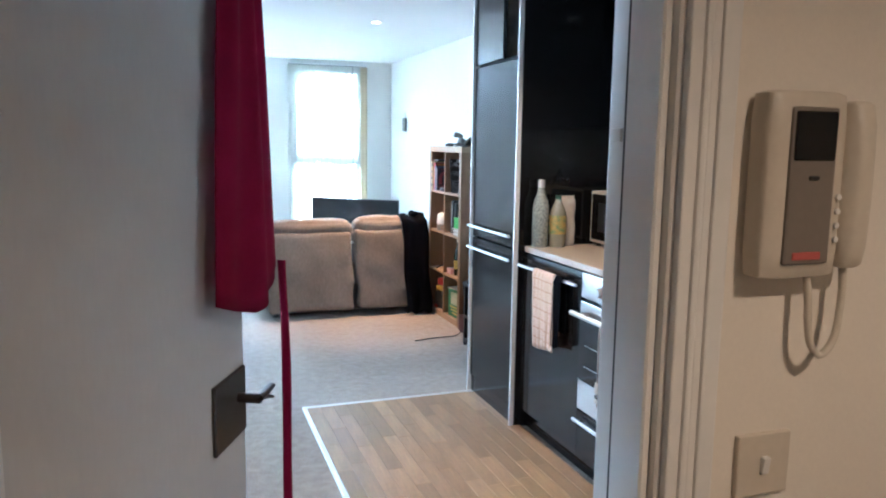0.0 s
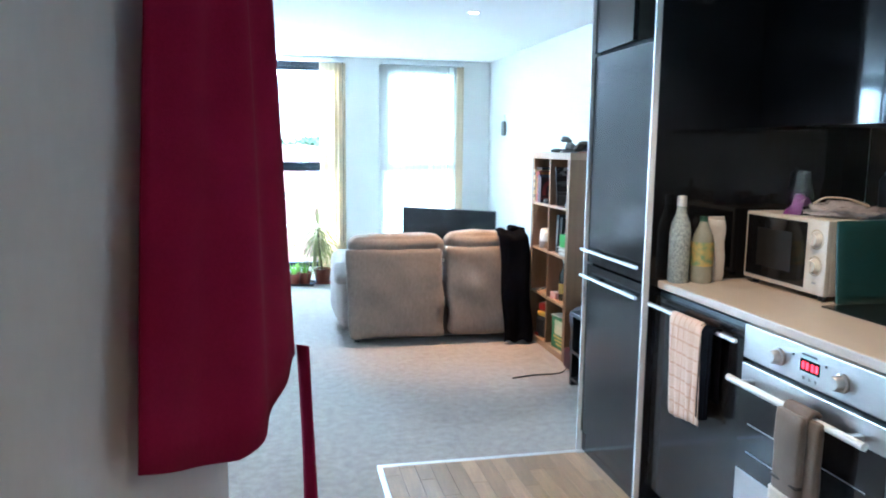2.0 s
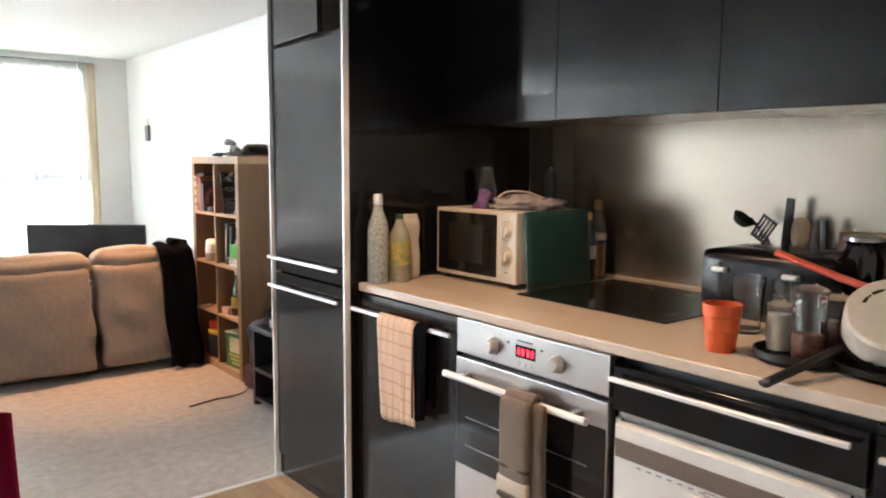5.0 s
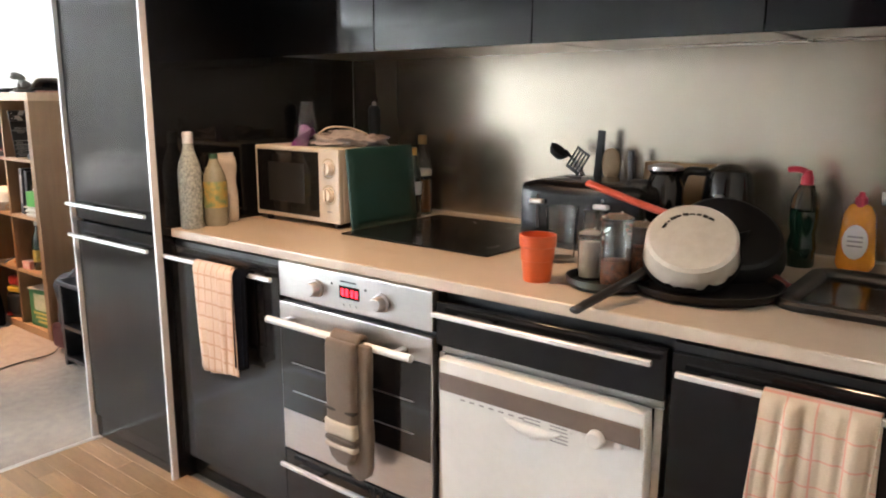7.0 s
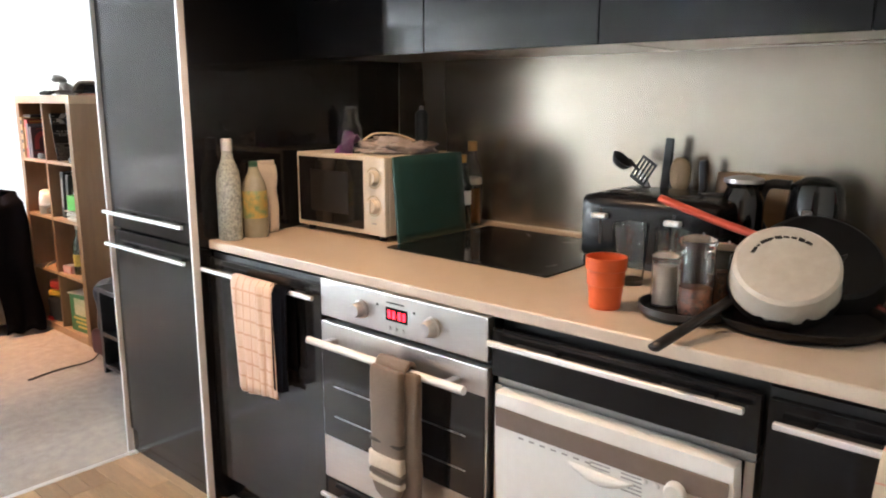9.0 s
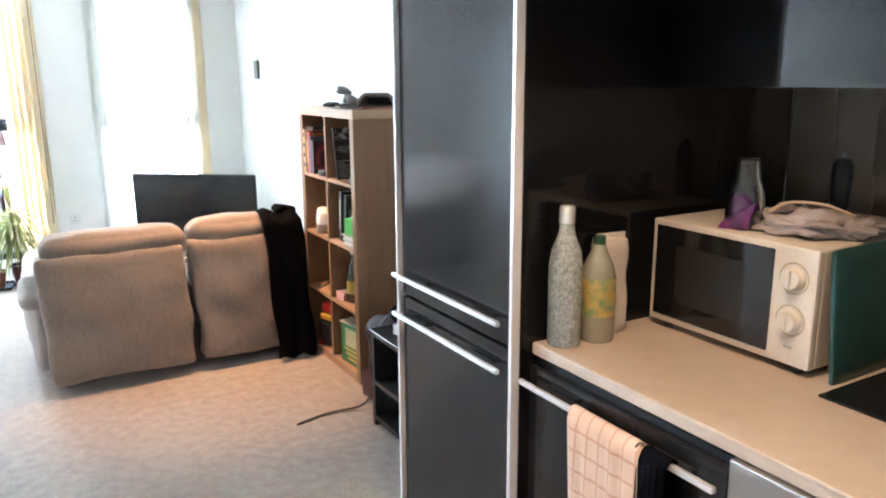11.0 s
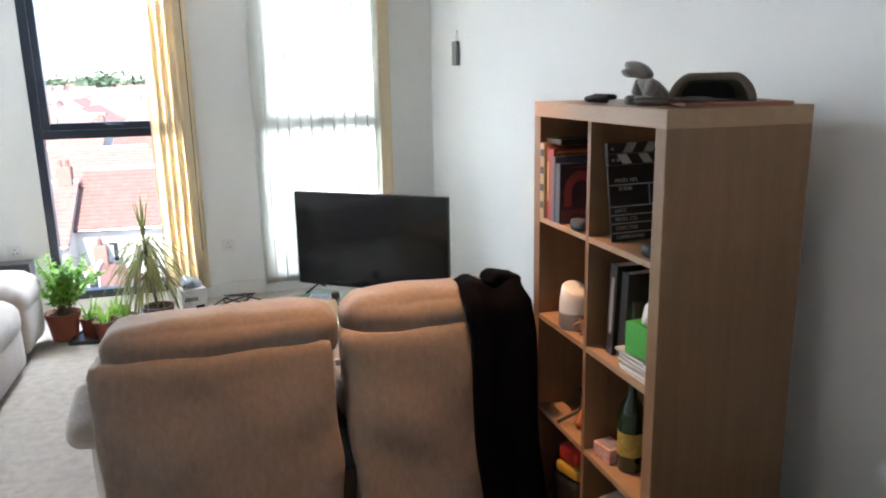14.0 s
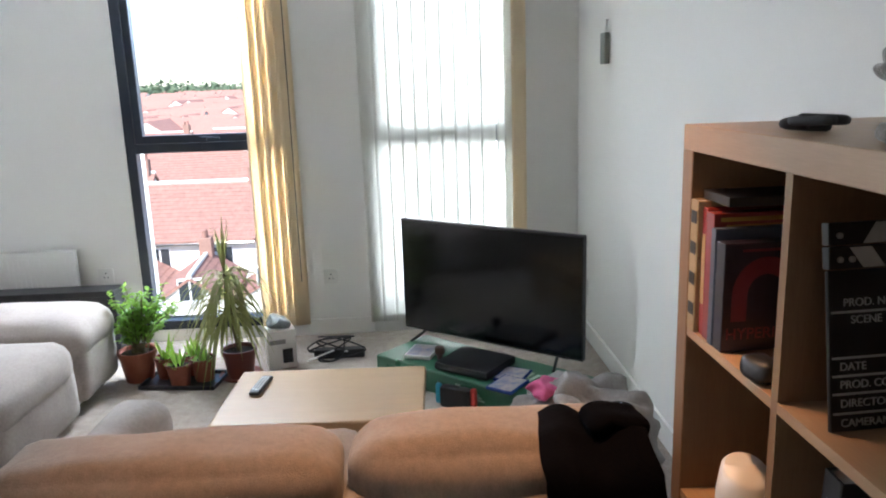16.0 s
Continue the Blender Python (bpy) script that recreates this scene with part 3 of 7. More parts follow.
# ---- kitchen ----
FX = 2.07          # front faces of the base units
FT = 2.04          # front face of the tall unit
BX = 2.955         # face of the splashback
TY0, TY1 = 3.69, 4.25


def bar_handle(parent, y0, y1, z, x, material=None):
    """A flat bar handle with two mounts."""
    h = part("handle", box(x - 0.034, y0, z - 0.006, x - 0.022, y1, z + 0.006, 0.0015), material or M_ALU, parent, "flat aluminium bar handle")
    ln_ = y1 - y0
    for yy in (y0 + ln_ * 0.2, y1 - ln_ * 0.2):
        part("mount", box(x - 0.024, yy - 0.05, z - 0.005, x, yy + 0.05, z + 0.004, 0.001), M_BLKPL, h)
    return h


tall = thing("tall_fridge_cabinet", (0, 0, 0), 0, "tall black gloss cabinet housing fridge and freezer with aluminium edges", "cabinet")
part("side_panel", box(FT - 0.012, TY0 - 0.022, 0, BX, TY0 - 0.002, CEIL - 0.004, 0.001), M_BLACK, tall)
part("side_panel", box(FT - 0.012, TY1 + 0.002, 0, WX1 - 0.002, TY1 + 0.02, CEIL - 0.004, 0.001), M_WALL, tall, "white outer side panel")
part("edge_strip", box(FT - 0.037, TY0 - 0.020, 0.002, FT - 0.012, TY0 - 0.007, CEIL - 0.006, 0.002), M_EDGE, tall, "pale aluminium edge strip")
part("edge_strip", box(FT - 0.034, TY1 + 0.005, 0.002, FT - 0.012, TY1 + 0.017, CEIL - 0.006, 0.002), M_EDGE, tall, "pale aluminium edge strip")
part("carcass", box(FT + 0.004, TY0, 0.10, BX, TY1, 1.83, 0.001), M_BLACK, tall)
cb = box(FT + 0.004, TY0, 1.831, BX, TY1, 1.85)
box(BX - 0.02, TY0, 1.85, BX, TY1, CEIL - 0.006, bm=cb)
box(FT + 0.004, TY0, CEIL - 0.02, BX - 0.02, TY1, CEIL - 0.006, bm=cb)
part("top_box", cb, M_BLKPL, tall)
for nm, z0, z1, hz in (("freezer_door", 0.105, 0.902, 0.85), ("fridge_door", 0.912, 1.826, 0.97)):
    d = part(nm, box(FT - 0.02, TY0 + 0.003, z0, FT, TY1, z1, 0.0015), M_GRAPH, tall, "graphite gloss appliance door")
    bar_handle(d, TY0 + 0.02, TY1 + 0.012, hz, FT - 0.02)
part("plinth", box(FT - 0.012, TY0, 0, FT, TY1, 0.098), M_GRAPH, tall)
td = part("top_door", box(-0.02, -0.445, 1.838, 0.0, 0.0, CEIL - 0.012, 0.0015), M_GRAPH, tall, "small top door standing ajar")
td.matrix_basis = pose(FT, TY1, 0, 0, 0, -5)

U1 = thing("base_cabinet", (0, 0, 0), 0, "black gloss kitchen base cabinet with bar handle", "cabinet", "kitchen base units")
part("carcass", box(FX + 0.004, 3.095, 0.1, BX, 3.666, 0.888), M_BLKPL, U1)
d = part("door", box(FX - 0.016, 3.097, 0.105, FX + 0.004, 3.664, 0.872, 0.0015), M_GRAPH, U1)
bar_handle(d, 3.10, 3.664, 0.838, FX - 0.016)
part("plinth", box(FX + 0.03, 3.095, 0, FX + 0.05, 3.666, 0.1), M_GRAPH, U1)

ov = thing("built_in_oven", (0, 0, 0), 0, "stainless steel built-in oven with dark glass door and red display", "oven")
OY0, OY1 = 2.505, 3.092
part("carcass", box(FX + 0.006, OY0, 0.1, BX, OY1, 0.888), M_BLKPL, ov)
fa = part("control_panel", box(FX - 0.02, OY0, 0.790, FX + 0.006, OY1, 0.896, 0.003, 2), M_STEEL, ov, "brushed steel control panel")
for ky in (2.925, 2.675):
    k = part("knob", lathe([(0.026, 0), (0.026, 0.006), (0.021, 0.009), (0.019, 0.026), (0.016, 0.030), (0, 0.030)], 28), M_STEEL, fa, "round steel knob", 35)
    k.matrix_basis = pose(FX - 0.02, ky, 0.838, 0, -90, 0)
part("display", box(FX - 0.0215, 2.758, 0.826, FX - 0.019, 2.835, 0.862, 0.001), M_SCREEN, fa, "dark clock display")
RED = glow("red_digits", (1.0, 0.008, 0.02), 0.9)
for k in range(4):
    part("digit", box(FX - 0.0225, 2.826 - 0.016 * k - 0.010 - 0.004 * (k > 1), 0.834, FX - 0.0214, 2.826 - 0.016 * k - 0.004 * (k > 1), 0.854), RED, fa, "glowing red digit")
for k in range(3):
    b = part("button", lathe([(0.005, 0), (0.005, 0.003), (0, 0.0036)], 12), M_STEEL, fa, smooth=40)
    b.matrix_basis = pose(FX - 0.02, 2.822 - 0.024 * k, 0.808, 0, -90, 0)
for ky in (2.865, 2.735):
    b = part("indicator", lathe([(0.0035, 0), (0.0035, 0.002), (0, 0.0026)], 10), M_BLKPL, fa)
    b.matrix_basis = pose(FX - 0.02, ky, 0.862, 0, -90, 0)
part("logo_bar", box(FX - 0.0212, 2.77, 0.872, FX - 0.0198, 2.83, 0.876), M_BLKPL, fa)
od = part("oven_door", box(FX - 0.022, OY0, 0.305, FX + 0.004, OY1, 0.775, 0.003, 2), M_STEEL, ov, "steel and dark glass oven door")
part("glass", box(FX - 0.0245, OY0 + 0.004, 0.435, FX - 0.021, OY1 - 0.004, 0.705, 0.001), M_HOB, od, "dark oven glass")
for rz_ in (0.5, 0.59):
    part("rack_line", box(FX - 0.0252, OY0 + 0.06, rz_, FX - 0.0244, OY1 - 0.05, rz_ + 0.003), M_STEEL, od)
hb = tube([(FX - 0.062, OY0 + 0.035, 0.725), (FX - 0.062, OY1 + 0.008, 0.725)], 0.0105, 12)
oh = part("handle", hb, M_WHITE, od, "white tubular oven handle", 40)
for yy in (OY0 + 0.09, OY1 - 0.06):
    part("mount", box(FX - 0.062, yy - 0.012, 0.716, FX - 0.02, yy + 0.012, 0.734, 0.003), M_STEEL, oh)
dr = part("drawer_front", box(FX - 0.018, OY0, 0.105, FX + 0.004, OY1, 0.297, 0.0015), M_GRAPH, ov)
bar_handle(dr, OY0 + 0.03, OY1 - 0.01, 0.262, FX - 0.018)
part("plinth", box(FX + 0.03, OY0, 0, FX + 0.05, OY1, 0.1), M_GRAPH, ov)

dw = thing("dishwasher", (0, 0, 0), 0, "white dishwasher with its door slightly open under a black panel", "dishwasher")
DY0, DY1 = 1.905, 2.497
part("tub", box(FX + 0.03, DY0, 0.1, BX, DY1, 0.888), M_BLKPL, dw)
fp = part("front_panel", box(FX - 0.016, DY0, 0.762, FX + 0.004, DY1, 0.872, 0.0015), M_BLACK, dw, "black gloss panel with bar handle")
bar_handle(fp, DY0 + 0.02, DY1 - 0.01, 0.848, FX - 0.016)
part("steel_frame", box(FX + 0.004, DY0 + 0.006, 0.735, FX + 0.03, DY1 - 0.006, 0.762), M_STEEL, dw)
for a, b in ((DY0 + 0.004, DY0 + 0.022), (DY1 - 0.022, DY1 - 0.004)):
    part("steel_frame", box(FX - 0.006, a, 0.1, FX + 0.03, b, 0.74), M_STEEL, dw)
wd = part("dishwasher_door", rbox((0.05, 0.545, 0.62), 0.014, 6, center=(0.0, 0, 0.31)), M_WHITE, dw, "white plastic dishwasher door", 50)
wd.matrix_basis = pose(FX + 0.012, (DY0 + DY1) / 2, 0.122, 0, -3, 0)
part("control_strip", box(-0.0275, -0.262, 0.538, -0.0245, 0.262, 0.585, 0.001), mat("taupe_strip", (0.17, 0.13, 0.105), None, 0.35), wd, "taupe control strip")
kn = part("dial", lathe([(0.021, 0), (0.020, 0.014), (0.016, 0.017), (0, 0.017)], 24), M_WHITE, wd, smooth=35)
kn.matrix_basis = pose(-0.026, -0.165, 0.535, 0, -90, 0)
for yy, rr in ((-0.10, 0.006), (-0.125, 0.006), (-0.215, 0.008)):
    b = part("button", lathe([(rr, 0), (rr, 0.004), (0, 0.005)], 12), M_WHITE, wd)
    b.matrix_basis = pose(-0.025, yy, 0.53, 0, -90, 0)
INK = mat("grey_print", (0.30, 0.29, 0.28), None, 0.6)
for k in range(7):
    part("print_bar", box(-0.0262, 0.20 - 0.028 * k - 0.014, 0.525, -0.0248, 0.20 - 0.028 * k, 0.5285), INK, wd)
for yy in (0.02, -0.05):
    for k in range(5):
        part("print_bar", box(-0.0262, yy - 0.045, 0.530 - 0.009 * k, -0.0248, yy, 0.5325 - 0.009 * k), INK, wd)
grip = sheet(lambda u, v: (-0.026 - 0.009 * math.sin(math.pi * v) * math.sin(math.pi * u), (u - 0.5) * 0.16 + 0.0, 0.515 - 0.03 * math.sin(math.pi * u) * v), 14, 6, 0.004)
part("grip", grip, M_WHITE, wd, smooth=True)

sk = thing("base_cabinet", (0, 0, 0), 0, "black gloss sink cabinet with a bar handle", "cabinet", "kitchen base units")
part("carcass", box(FX + 0.004, 1.305, 0.1, BX, 1.898, 0.888), M_BLKPL, sk)
d = part("door", box(FX - 0.016, 1.307, 0.105, FX + 0.004, 1.893, 0.872, 0.0015), M_BLACK, sk)
bar_handle(d, 1.33, 1.875, 0.838, FX - 0.016)
part("plinth", box(FX + 0.03, 1.305, 0, FX + 0.05, 2.50, 0.1), M_GRAPH, sk)

wtop = thing("worktop", (0, 0, 0), 0, "cream speckled kitchen worktop with a rounded front edge", "worktop")
part("slab", box(FX - 0.010, 1.303, 0.898, BX, 3.667, 0.928, 0.006, 3), M_TOP, wtop)
part("upstand", box(BX - 0.008, 1.303, 0.9285, BX, 3.667, 0.935), M_CREAM, wtop)

sp = thing("splashback", (0, 0, 0), 0, "satin metal splashback between worktop and wall cabinets", "splashback", kind="structure")
part("sheet", box(BX + 0.001, 1.303, 0.925, WX1 - 0.002, 3.667, 1.53, 0.0), M_SPLASH, sp)

UX = 2.45
seams = [3.664, 3.068, 2.484, 1.882, 1.305]
for a, b in zip(seams[1:], seams):
    wc = thing("wall_cabinet", (0, 0, 0), 0, "black gloss wall cabinet above the worktop", "cabinet", "kitchen wall units")
    part("carcass", box(UX + 0.02, a + 0.001, 1.536, WX1 - 0.003, b - 0.001, CEIL - 0.01), M_BLKPL, wc)
    leaf_ = part("door", box(0, 0.0015, 1.513, 0.019, b - a - 0.0015, CEIL - 0.015, 0.0012), M_BLACK, wc)
    leaf_.matrix_basis = pose(UX, a, 0)
    part("light_pelmet", box(UX + 0.02, a + 0.01, 1.521, WX1 - 0.01, b - 0.01, 1.535), M_STEEL, wc, "steel underside")

hob = thing("ceramic_hob", (0, 0, 0), 0, "black ceramic glass hob set into the worktop", "hob")
part("glass", box(2.345, 2.545, 0.9285, 2.865, 3.13, 0.934, 0.002), M_HOB, hob)
RING = mat("grey_ring_print", (0.05, 0.05, 0.052), None, 0.25)
for cx, cy, r in ((2.48, 2.69, 0.09), (2.72, 2.69, 0.075), (2.48, 2.98, 0.075), (2.72, 2.98, 0.1)):
    part("ring", lathe([(r, 0.9341), (r + 0.002, 0.9343), (r + 0.004, 0.9341)], 40, None, (cx, cy, 0)), RING, hob)

sink = thing("sink", (2.30, 1.31, 0.928), 0, "black inset kitchen sink with rounded rim", "sink")
def rounded_loop(x0, y0, x1, y1, r, z, n=7):
    """Corner-rounded rectangle as a ring of places."""
    out = []
    for cx_, cy_, a0 in ((x1 - r, y1 - r, 0), (x0 + r, y1 - r, 90), (x0 + r, y0 + r, 180), (x1 - r, y0 + r, 270)):
        for k in range(n + 1):
            a = radians(a0 + 90 * k / n)
            out.append((cx_ + r * math.cos(a), cy_ + r * math.sin(a), z))
    return out


rb = bmesh.new()
loops = [[rb.verts.new(q) for q in rounded_loop(e, e, 0.43 - e, 0.475 - e, max(0.02, 0.065 - e), zz)]
         for e, zz in ((0.0, 0.0005), (0.0, 0.012), (0.006, 0.019), (0.028, 0.020), (0.036, 0.016), (0.042, 0.003))]
for la, lb in zip(loops, loops[1:]):
    for k in range(len(la)):
        rb.faces.new((la[k], la[(k + 1) % len(la)], lb[(k + 1) % len(la)], lb[k]))
part("rim", rb, mat("black_sink_composite", (0.008, 0.008, 0.009), None, 0.35, bump=0.03), sink, smooth=40)
part("basin", box(0.038, 0.038, 0.001, 0.392, 0.437, 0.0034, 0.0), M_SCREEN, sink, "wet dark basin")
tb = thing("kitchen_tap", (2.86, 1.50, 0.928), 0, "chrome kitchen tap with a black spray nozzle", "tap")
part("base", lathe([(0.026, 0), (0.026, 0.01), (0.018, 0.02), (0.016, 0.12), (0, 0.12)], 20), M_STEEL, tb, smooth=35)
part("spout", tube(curve_points([(0, 0, 0.11), (0, 0.01, 0.17), (-0.01, 0.06, 0.20), (-0.02, 0.10, 0.198)], 6), 0.012, 12), M_BLKPL, tb, smooth=True)
part("nozzle", tube([(-0.02, 0.10, 0.198), (-0.03, 0.165, 0.192)], 0.016, 14), M_STEEL, tb, "chrome nozzle", 40)


# ---- towels ----
def drape(width, front, back, x, z, wave, seed, thick=0.004, lean=0.0):
    """Cloth over a bar: front and back falls with folds. Local: y along the bar, -x to the room."""
    def fn(u, v):
        arc = 0.013
        if v < 0.42:
            s = (back - arc) * v / 0.42
        elif v > 0.58:
            s = back + arc + (front - arc) * (v - 0.58) / 0.42
        else:
            s = back - arc + 2 * arc * (v - 0.42) / 0.16
        k = 0.5 + 0.5 * min(1, abs(s - back) / 0.25)
        w = wave * k * (math.sin(u * 11 + seed) + 0.6 * math.sin(u * 23 + seed * 2 + v * 2))
        y = (u - 0.5) * width * (1 + 0.06 * math.sin(v * 3 + seed)) + lean * max(0, s - back)
        if s < back - 0.012:
            return (x + 0.012 + 0.3 * w, y, z - (back - s) + 0.012)
        if s > back + 0.012:
            return (x - 0.014 - abs(w) - 0.006 * k, y, z - (s - back) + 0.012 + 0.008 * math.sin(u * 5 + seed))
        a = max(-1, min(1, (s - back) / 0.012)) * math.pi / 2
        return (x - 0.013 * math.sin(a), y, z + 0.012 * math.cos(a) + 0.002)
    return sheet(fn, 26, 34, thick)


def checked(name, base, line, sx, sz, width):
    """Woven cloth with coloured stripes both ways."""
    m = add_cells(mat(name, base, tuple(c * 0.88 for c in base), 0.95, scale=10, fine=260, bump=0.4, dist=0.002, sheen=0.2), 500, 0.25, 0.0015)
    t = m.node_tree
    p = t.nodes["Principled BSDF"]
    src = p.inputs["Base Color"].links[0].from_socket
    tc = t.nodes.new("ShaderNodeTexCoord")
    sep = t.nodes.new("ShaderNodeSeparateXYZ")
    t.links.new(tc.outputs["Object"], sep.inputs[0])
    lines = []
    for axis, s in (("Y", sx), ("Z", sz)):
        mu, fr, lt = (t.nodes.new("ShaderNodeMath") for _ in range(3))
        mu.operation, fr.operation, lt.operation = "MULTIPLY", "FRACT", "LESS_THAN"
        mu.inputs[1].default_value, lt.inputs[1].default_value = 1 / s, width
        t.links.new(sep.outputs[axis], mu.inputs[0])
        t.links.new(mu.outputs[0], fr.inputs[0])
        t.links.new(fr.outputs[0], lt.inputs[0])
        lines.append(lt.outputs[0])
    mx = t.nodes.new("ShaderNodeMath")
    mx.operation = "MAXIMUM"
    t.links.new(lines[0], mx.inputs[0])
    t.links.new(lines[1], mx.inputs[1])
    sc = t.nodes.new("ShaderNodeMath")
    sc.operation = "MULTIPLY"
    sc.inputs[1].default_value = 0.6
    t.links.new(mx.outputs[0], sc.inputs[0])
    mix = t.nodes.new("ShaderNodeMix")
    mix.data_type = "RGBA"
    mix.inputs[7].default_value = rgba(line)
    t.links.new(sc.outputs[0], mix.inputs[0])
    t.links.new(src, mix.inputs[6])
    t.links.new(mix.outputs[2], p.inputs["Base Color"])
    return m


M_TOWEL1 = checked("peach_checked_cotton", (0.68, 0.47, 0.34), (0.45, 0.20, 0.10), 0.034, 0.045, 0.14)
M_TOWEL2 = checked("beige_checked_linen", (0.54, 0.43, 0.32), (0.55, 0.16, 0.13), 0.05, 0.05, 0.06)
tw = thing("tea_towel", (0, 3.365, 0), 0, "peach checked tea towel hung over a cabinet handle", "towel")
part("cloth", drape(0.205, 0.35, 0.27, FX - 0.044, 0.838, 0.006, 1.0, lean=-0.06), M_TOWEL1, tw, smooth=True)
tw = thing("tea_towel", (0, 3.235, 0), 0, "black tea towel hung over a cabinet handle", "towel")
part("cloth", drape(0.085, 0.31, 0.25, FX - 0.044, 0.838, 0.003, 2.0), M_DARKWOOL, tw, smooth=True)
tw = thing("tea_towel", (0, 1.615, 0), 0, "beige linen tea towel with thin red checks over a handle", "towel")
part("cloth", drape(0.20, 0.44, 0.36, FX - 0.044, 0.838, 0.02, 3.1, 0.005, 0.05), M_TOWEL2, tw, smooth=True)

M_GLOVE = add_cells(mat("taupe_terry", (0.155, 0.115, 0.085), (0.115, 0.085, 0.062), 0.95, scale=12, fine=250, bump=0.5, dist=0.003, sheen=0.2), 320, 0.4, 0.002)
og = thing("oven_gloves", (0, 2.755, 0), 0, "taupe double oven gloves with striped ends over the oven handle", "oven gloves")
def glove_pad(w, z0, z1, thick, seed):
    """A padded mitt: flat, with a round end at the bottom."""
    bm = rbox((thick, w, z1 - z0), thick * 0.45, 16, bulge=(0.004, 0, 0), wrinkle=0.003, freq=16, seed=seed, center=(0, 0, (z0 + z1) / 2))
    for v in bm.verts:
        d_ = (z0 + w / 2 - v.co.z) / (w / 2)
        if d_ > 0:
            v.co.y *= math.sqrt(max(0.02, 1 - min(1, d_) ** 2))
    return bm


part("strap", drape(0.10, 0.10, 0.06, FX - 0.066, 0.735, 0.001, 0.4, 0.012), M_GLOVE, og, smooth=True)
part("mitt", turned(glove_pad(0.105, 0.345, 0.735, 0.022, 2.0), pose(FX - 0.078, -0.042, 0)), M_GLOVE, og, smooth=True)
front_mitt = part("mitt", turned(glove_pad(0.108, 0.385, 0.738, 0.024, 0.5), pose(FX - 0.098, 0.0, 0)), M_GLOVE, og, smooth=True)
M_PIPING = mat("dark_piping", (0.05, 0.04, 0.033), None, 0.9)
part("pocket_hem", rbox((0.028, 0.110, 0.012), 0.005, 5, center=(FX - 0.0985, 0, 0.545)), M_PIPING, front_mitt, "dark pocket hem", True)
for k, (zz, hh, c) in enumerate(((0.492, 0.046, (0.58, 0.50, 0.40)), (0.458, 0.016, (0.09, 0.075, 0.06)), (0.440, 0.018, (0.52, 0.45, 0.36)))):
    wdt = 0.112 * math.sqrt(max(0.05, 1 - max(0.0, (0.439 - zz) / 0.054) ** 2))
    part("stripe", rbox((0.031, wdt, hh), 0.006, 6, bulge=(0.002, 0, 0), center=(FX - 0.0985, 0, zz)), add_cells(mat("terry_stripe_%d" % k, c, None, 0.95, bump=0.4), 320, 0.4, 0.002), front_mitt, "woven stripe", True)


# ---- things on the worktop ----
CT = 0.928


def bottle(name, loc, profile, material, label, category="bottle", seg=24, **kw):
    t = thing(name, loc, 0, label, category, **kw)
    part("body", lathe(profile, seg), material, t, smooth=40)
    return t


M_SPECK = mat("speckled_enamel", (0.46, 0.50, 0.47), (0.20, 0.225, 0.215), 0.4, scale=75, fine=150, bump=0.02, detail=1.0)
b = bottle("water_bottle", (2.118, 3.622, CT), [(0, 0), (0.036, 0), (0.039, 0.006), (0.039, 0.19), (0.034, 0.225), (0.022, 0.255), (0.017, 0.275), (0.017, 0.29), (0, 0.29)], M_SPECK,
           "speckled white steel water bottle on the worktop")
part("cap", lathe([(0.018, 0.288), (0.018, 0.322), (0.015, 0.327), (0, 0.327)], 24), M_ALU, b, "steel cap", 40)
M_SQUASH = mat("squash_drink", (0.36, 0.35, 0.28), (0.27, 0.26, 0.20), 0.15, scale=9, fine=40, bump=0, coat=0.6)
b = bottle("squash_bottle", (2.205, 3.608, CT), [(0, 0), (0.038, 0), (0.042, 0.01), (0.042, 0.15), (0.036, 0.18), (0.02, 0.215), (0.014, 0.235), (0, 0.235)], M_SQUASH,
           "half-empty squash bottle with a fruit label on the worktop")
part("label", lathe([(0.0425, 0.065), (0.0425, 0.155)], 28), mat("yellow_fruit_label", (0.58, 0.36, 0.08), (0.13, 0.26, 0.12), 0.4, scale=30, fine=60, bump=0), b, "yellow and green printed label", True)
part("cap", lathe([(0.015, 0.232), (0.015, 0.25), (0, 0.25)], 20), mat("dark_green_cap", (0.03, 0.09, 0.06), None, 0.4), b, smooth=40)
kt = thing("paper_carton", (2.262, 3.632, CT), -8, "slim white paper bag standing behind the bottles", "paper bag")
part("body", rbox((0.085, 0.035, 0.235), 0.006, 8, wrinkle=0.006, freq=18, center=(0, 0, 0.118)), mat("soft_white_paper", (0.55, 0.50, 0.44), None, 0.7), kt, smooth=50)
part("fold", box(-0.04, -0.003, 0.228, 0.04, 0.003, 0.248, 0.001), MATS["soft_white_paper"], kt, "folded top seam")

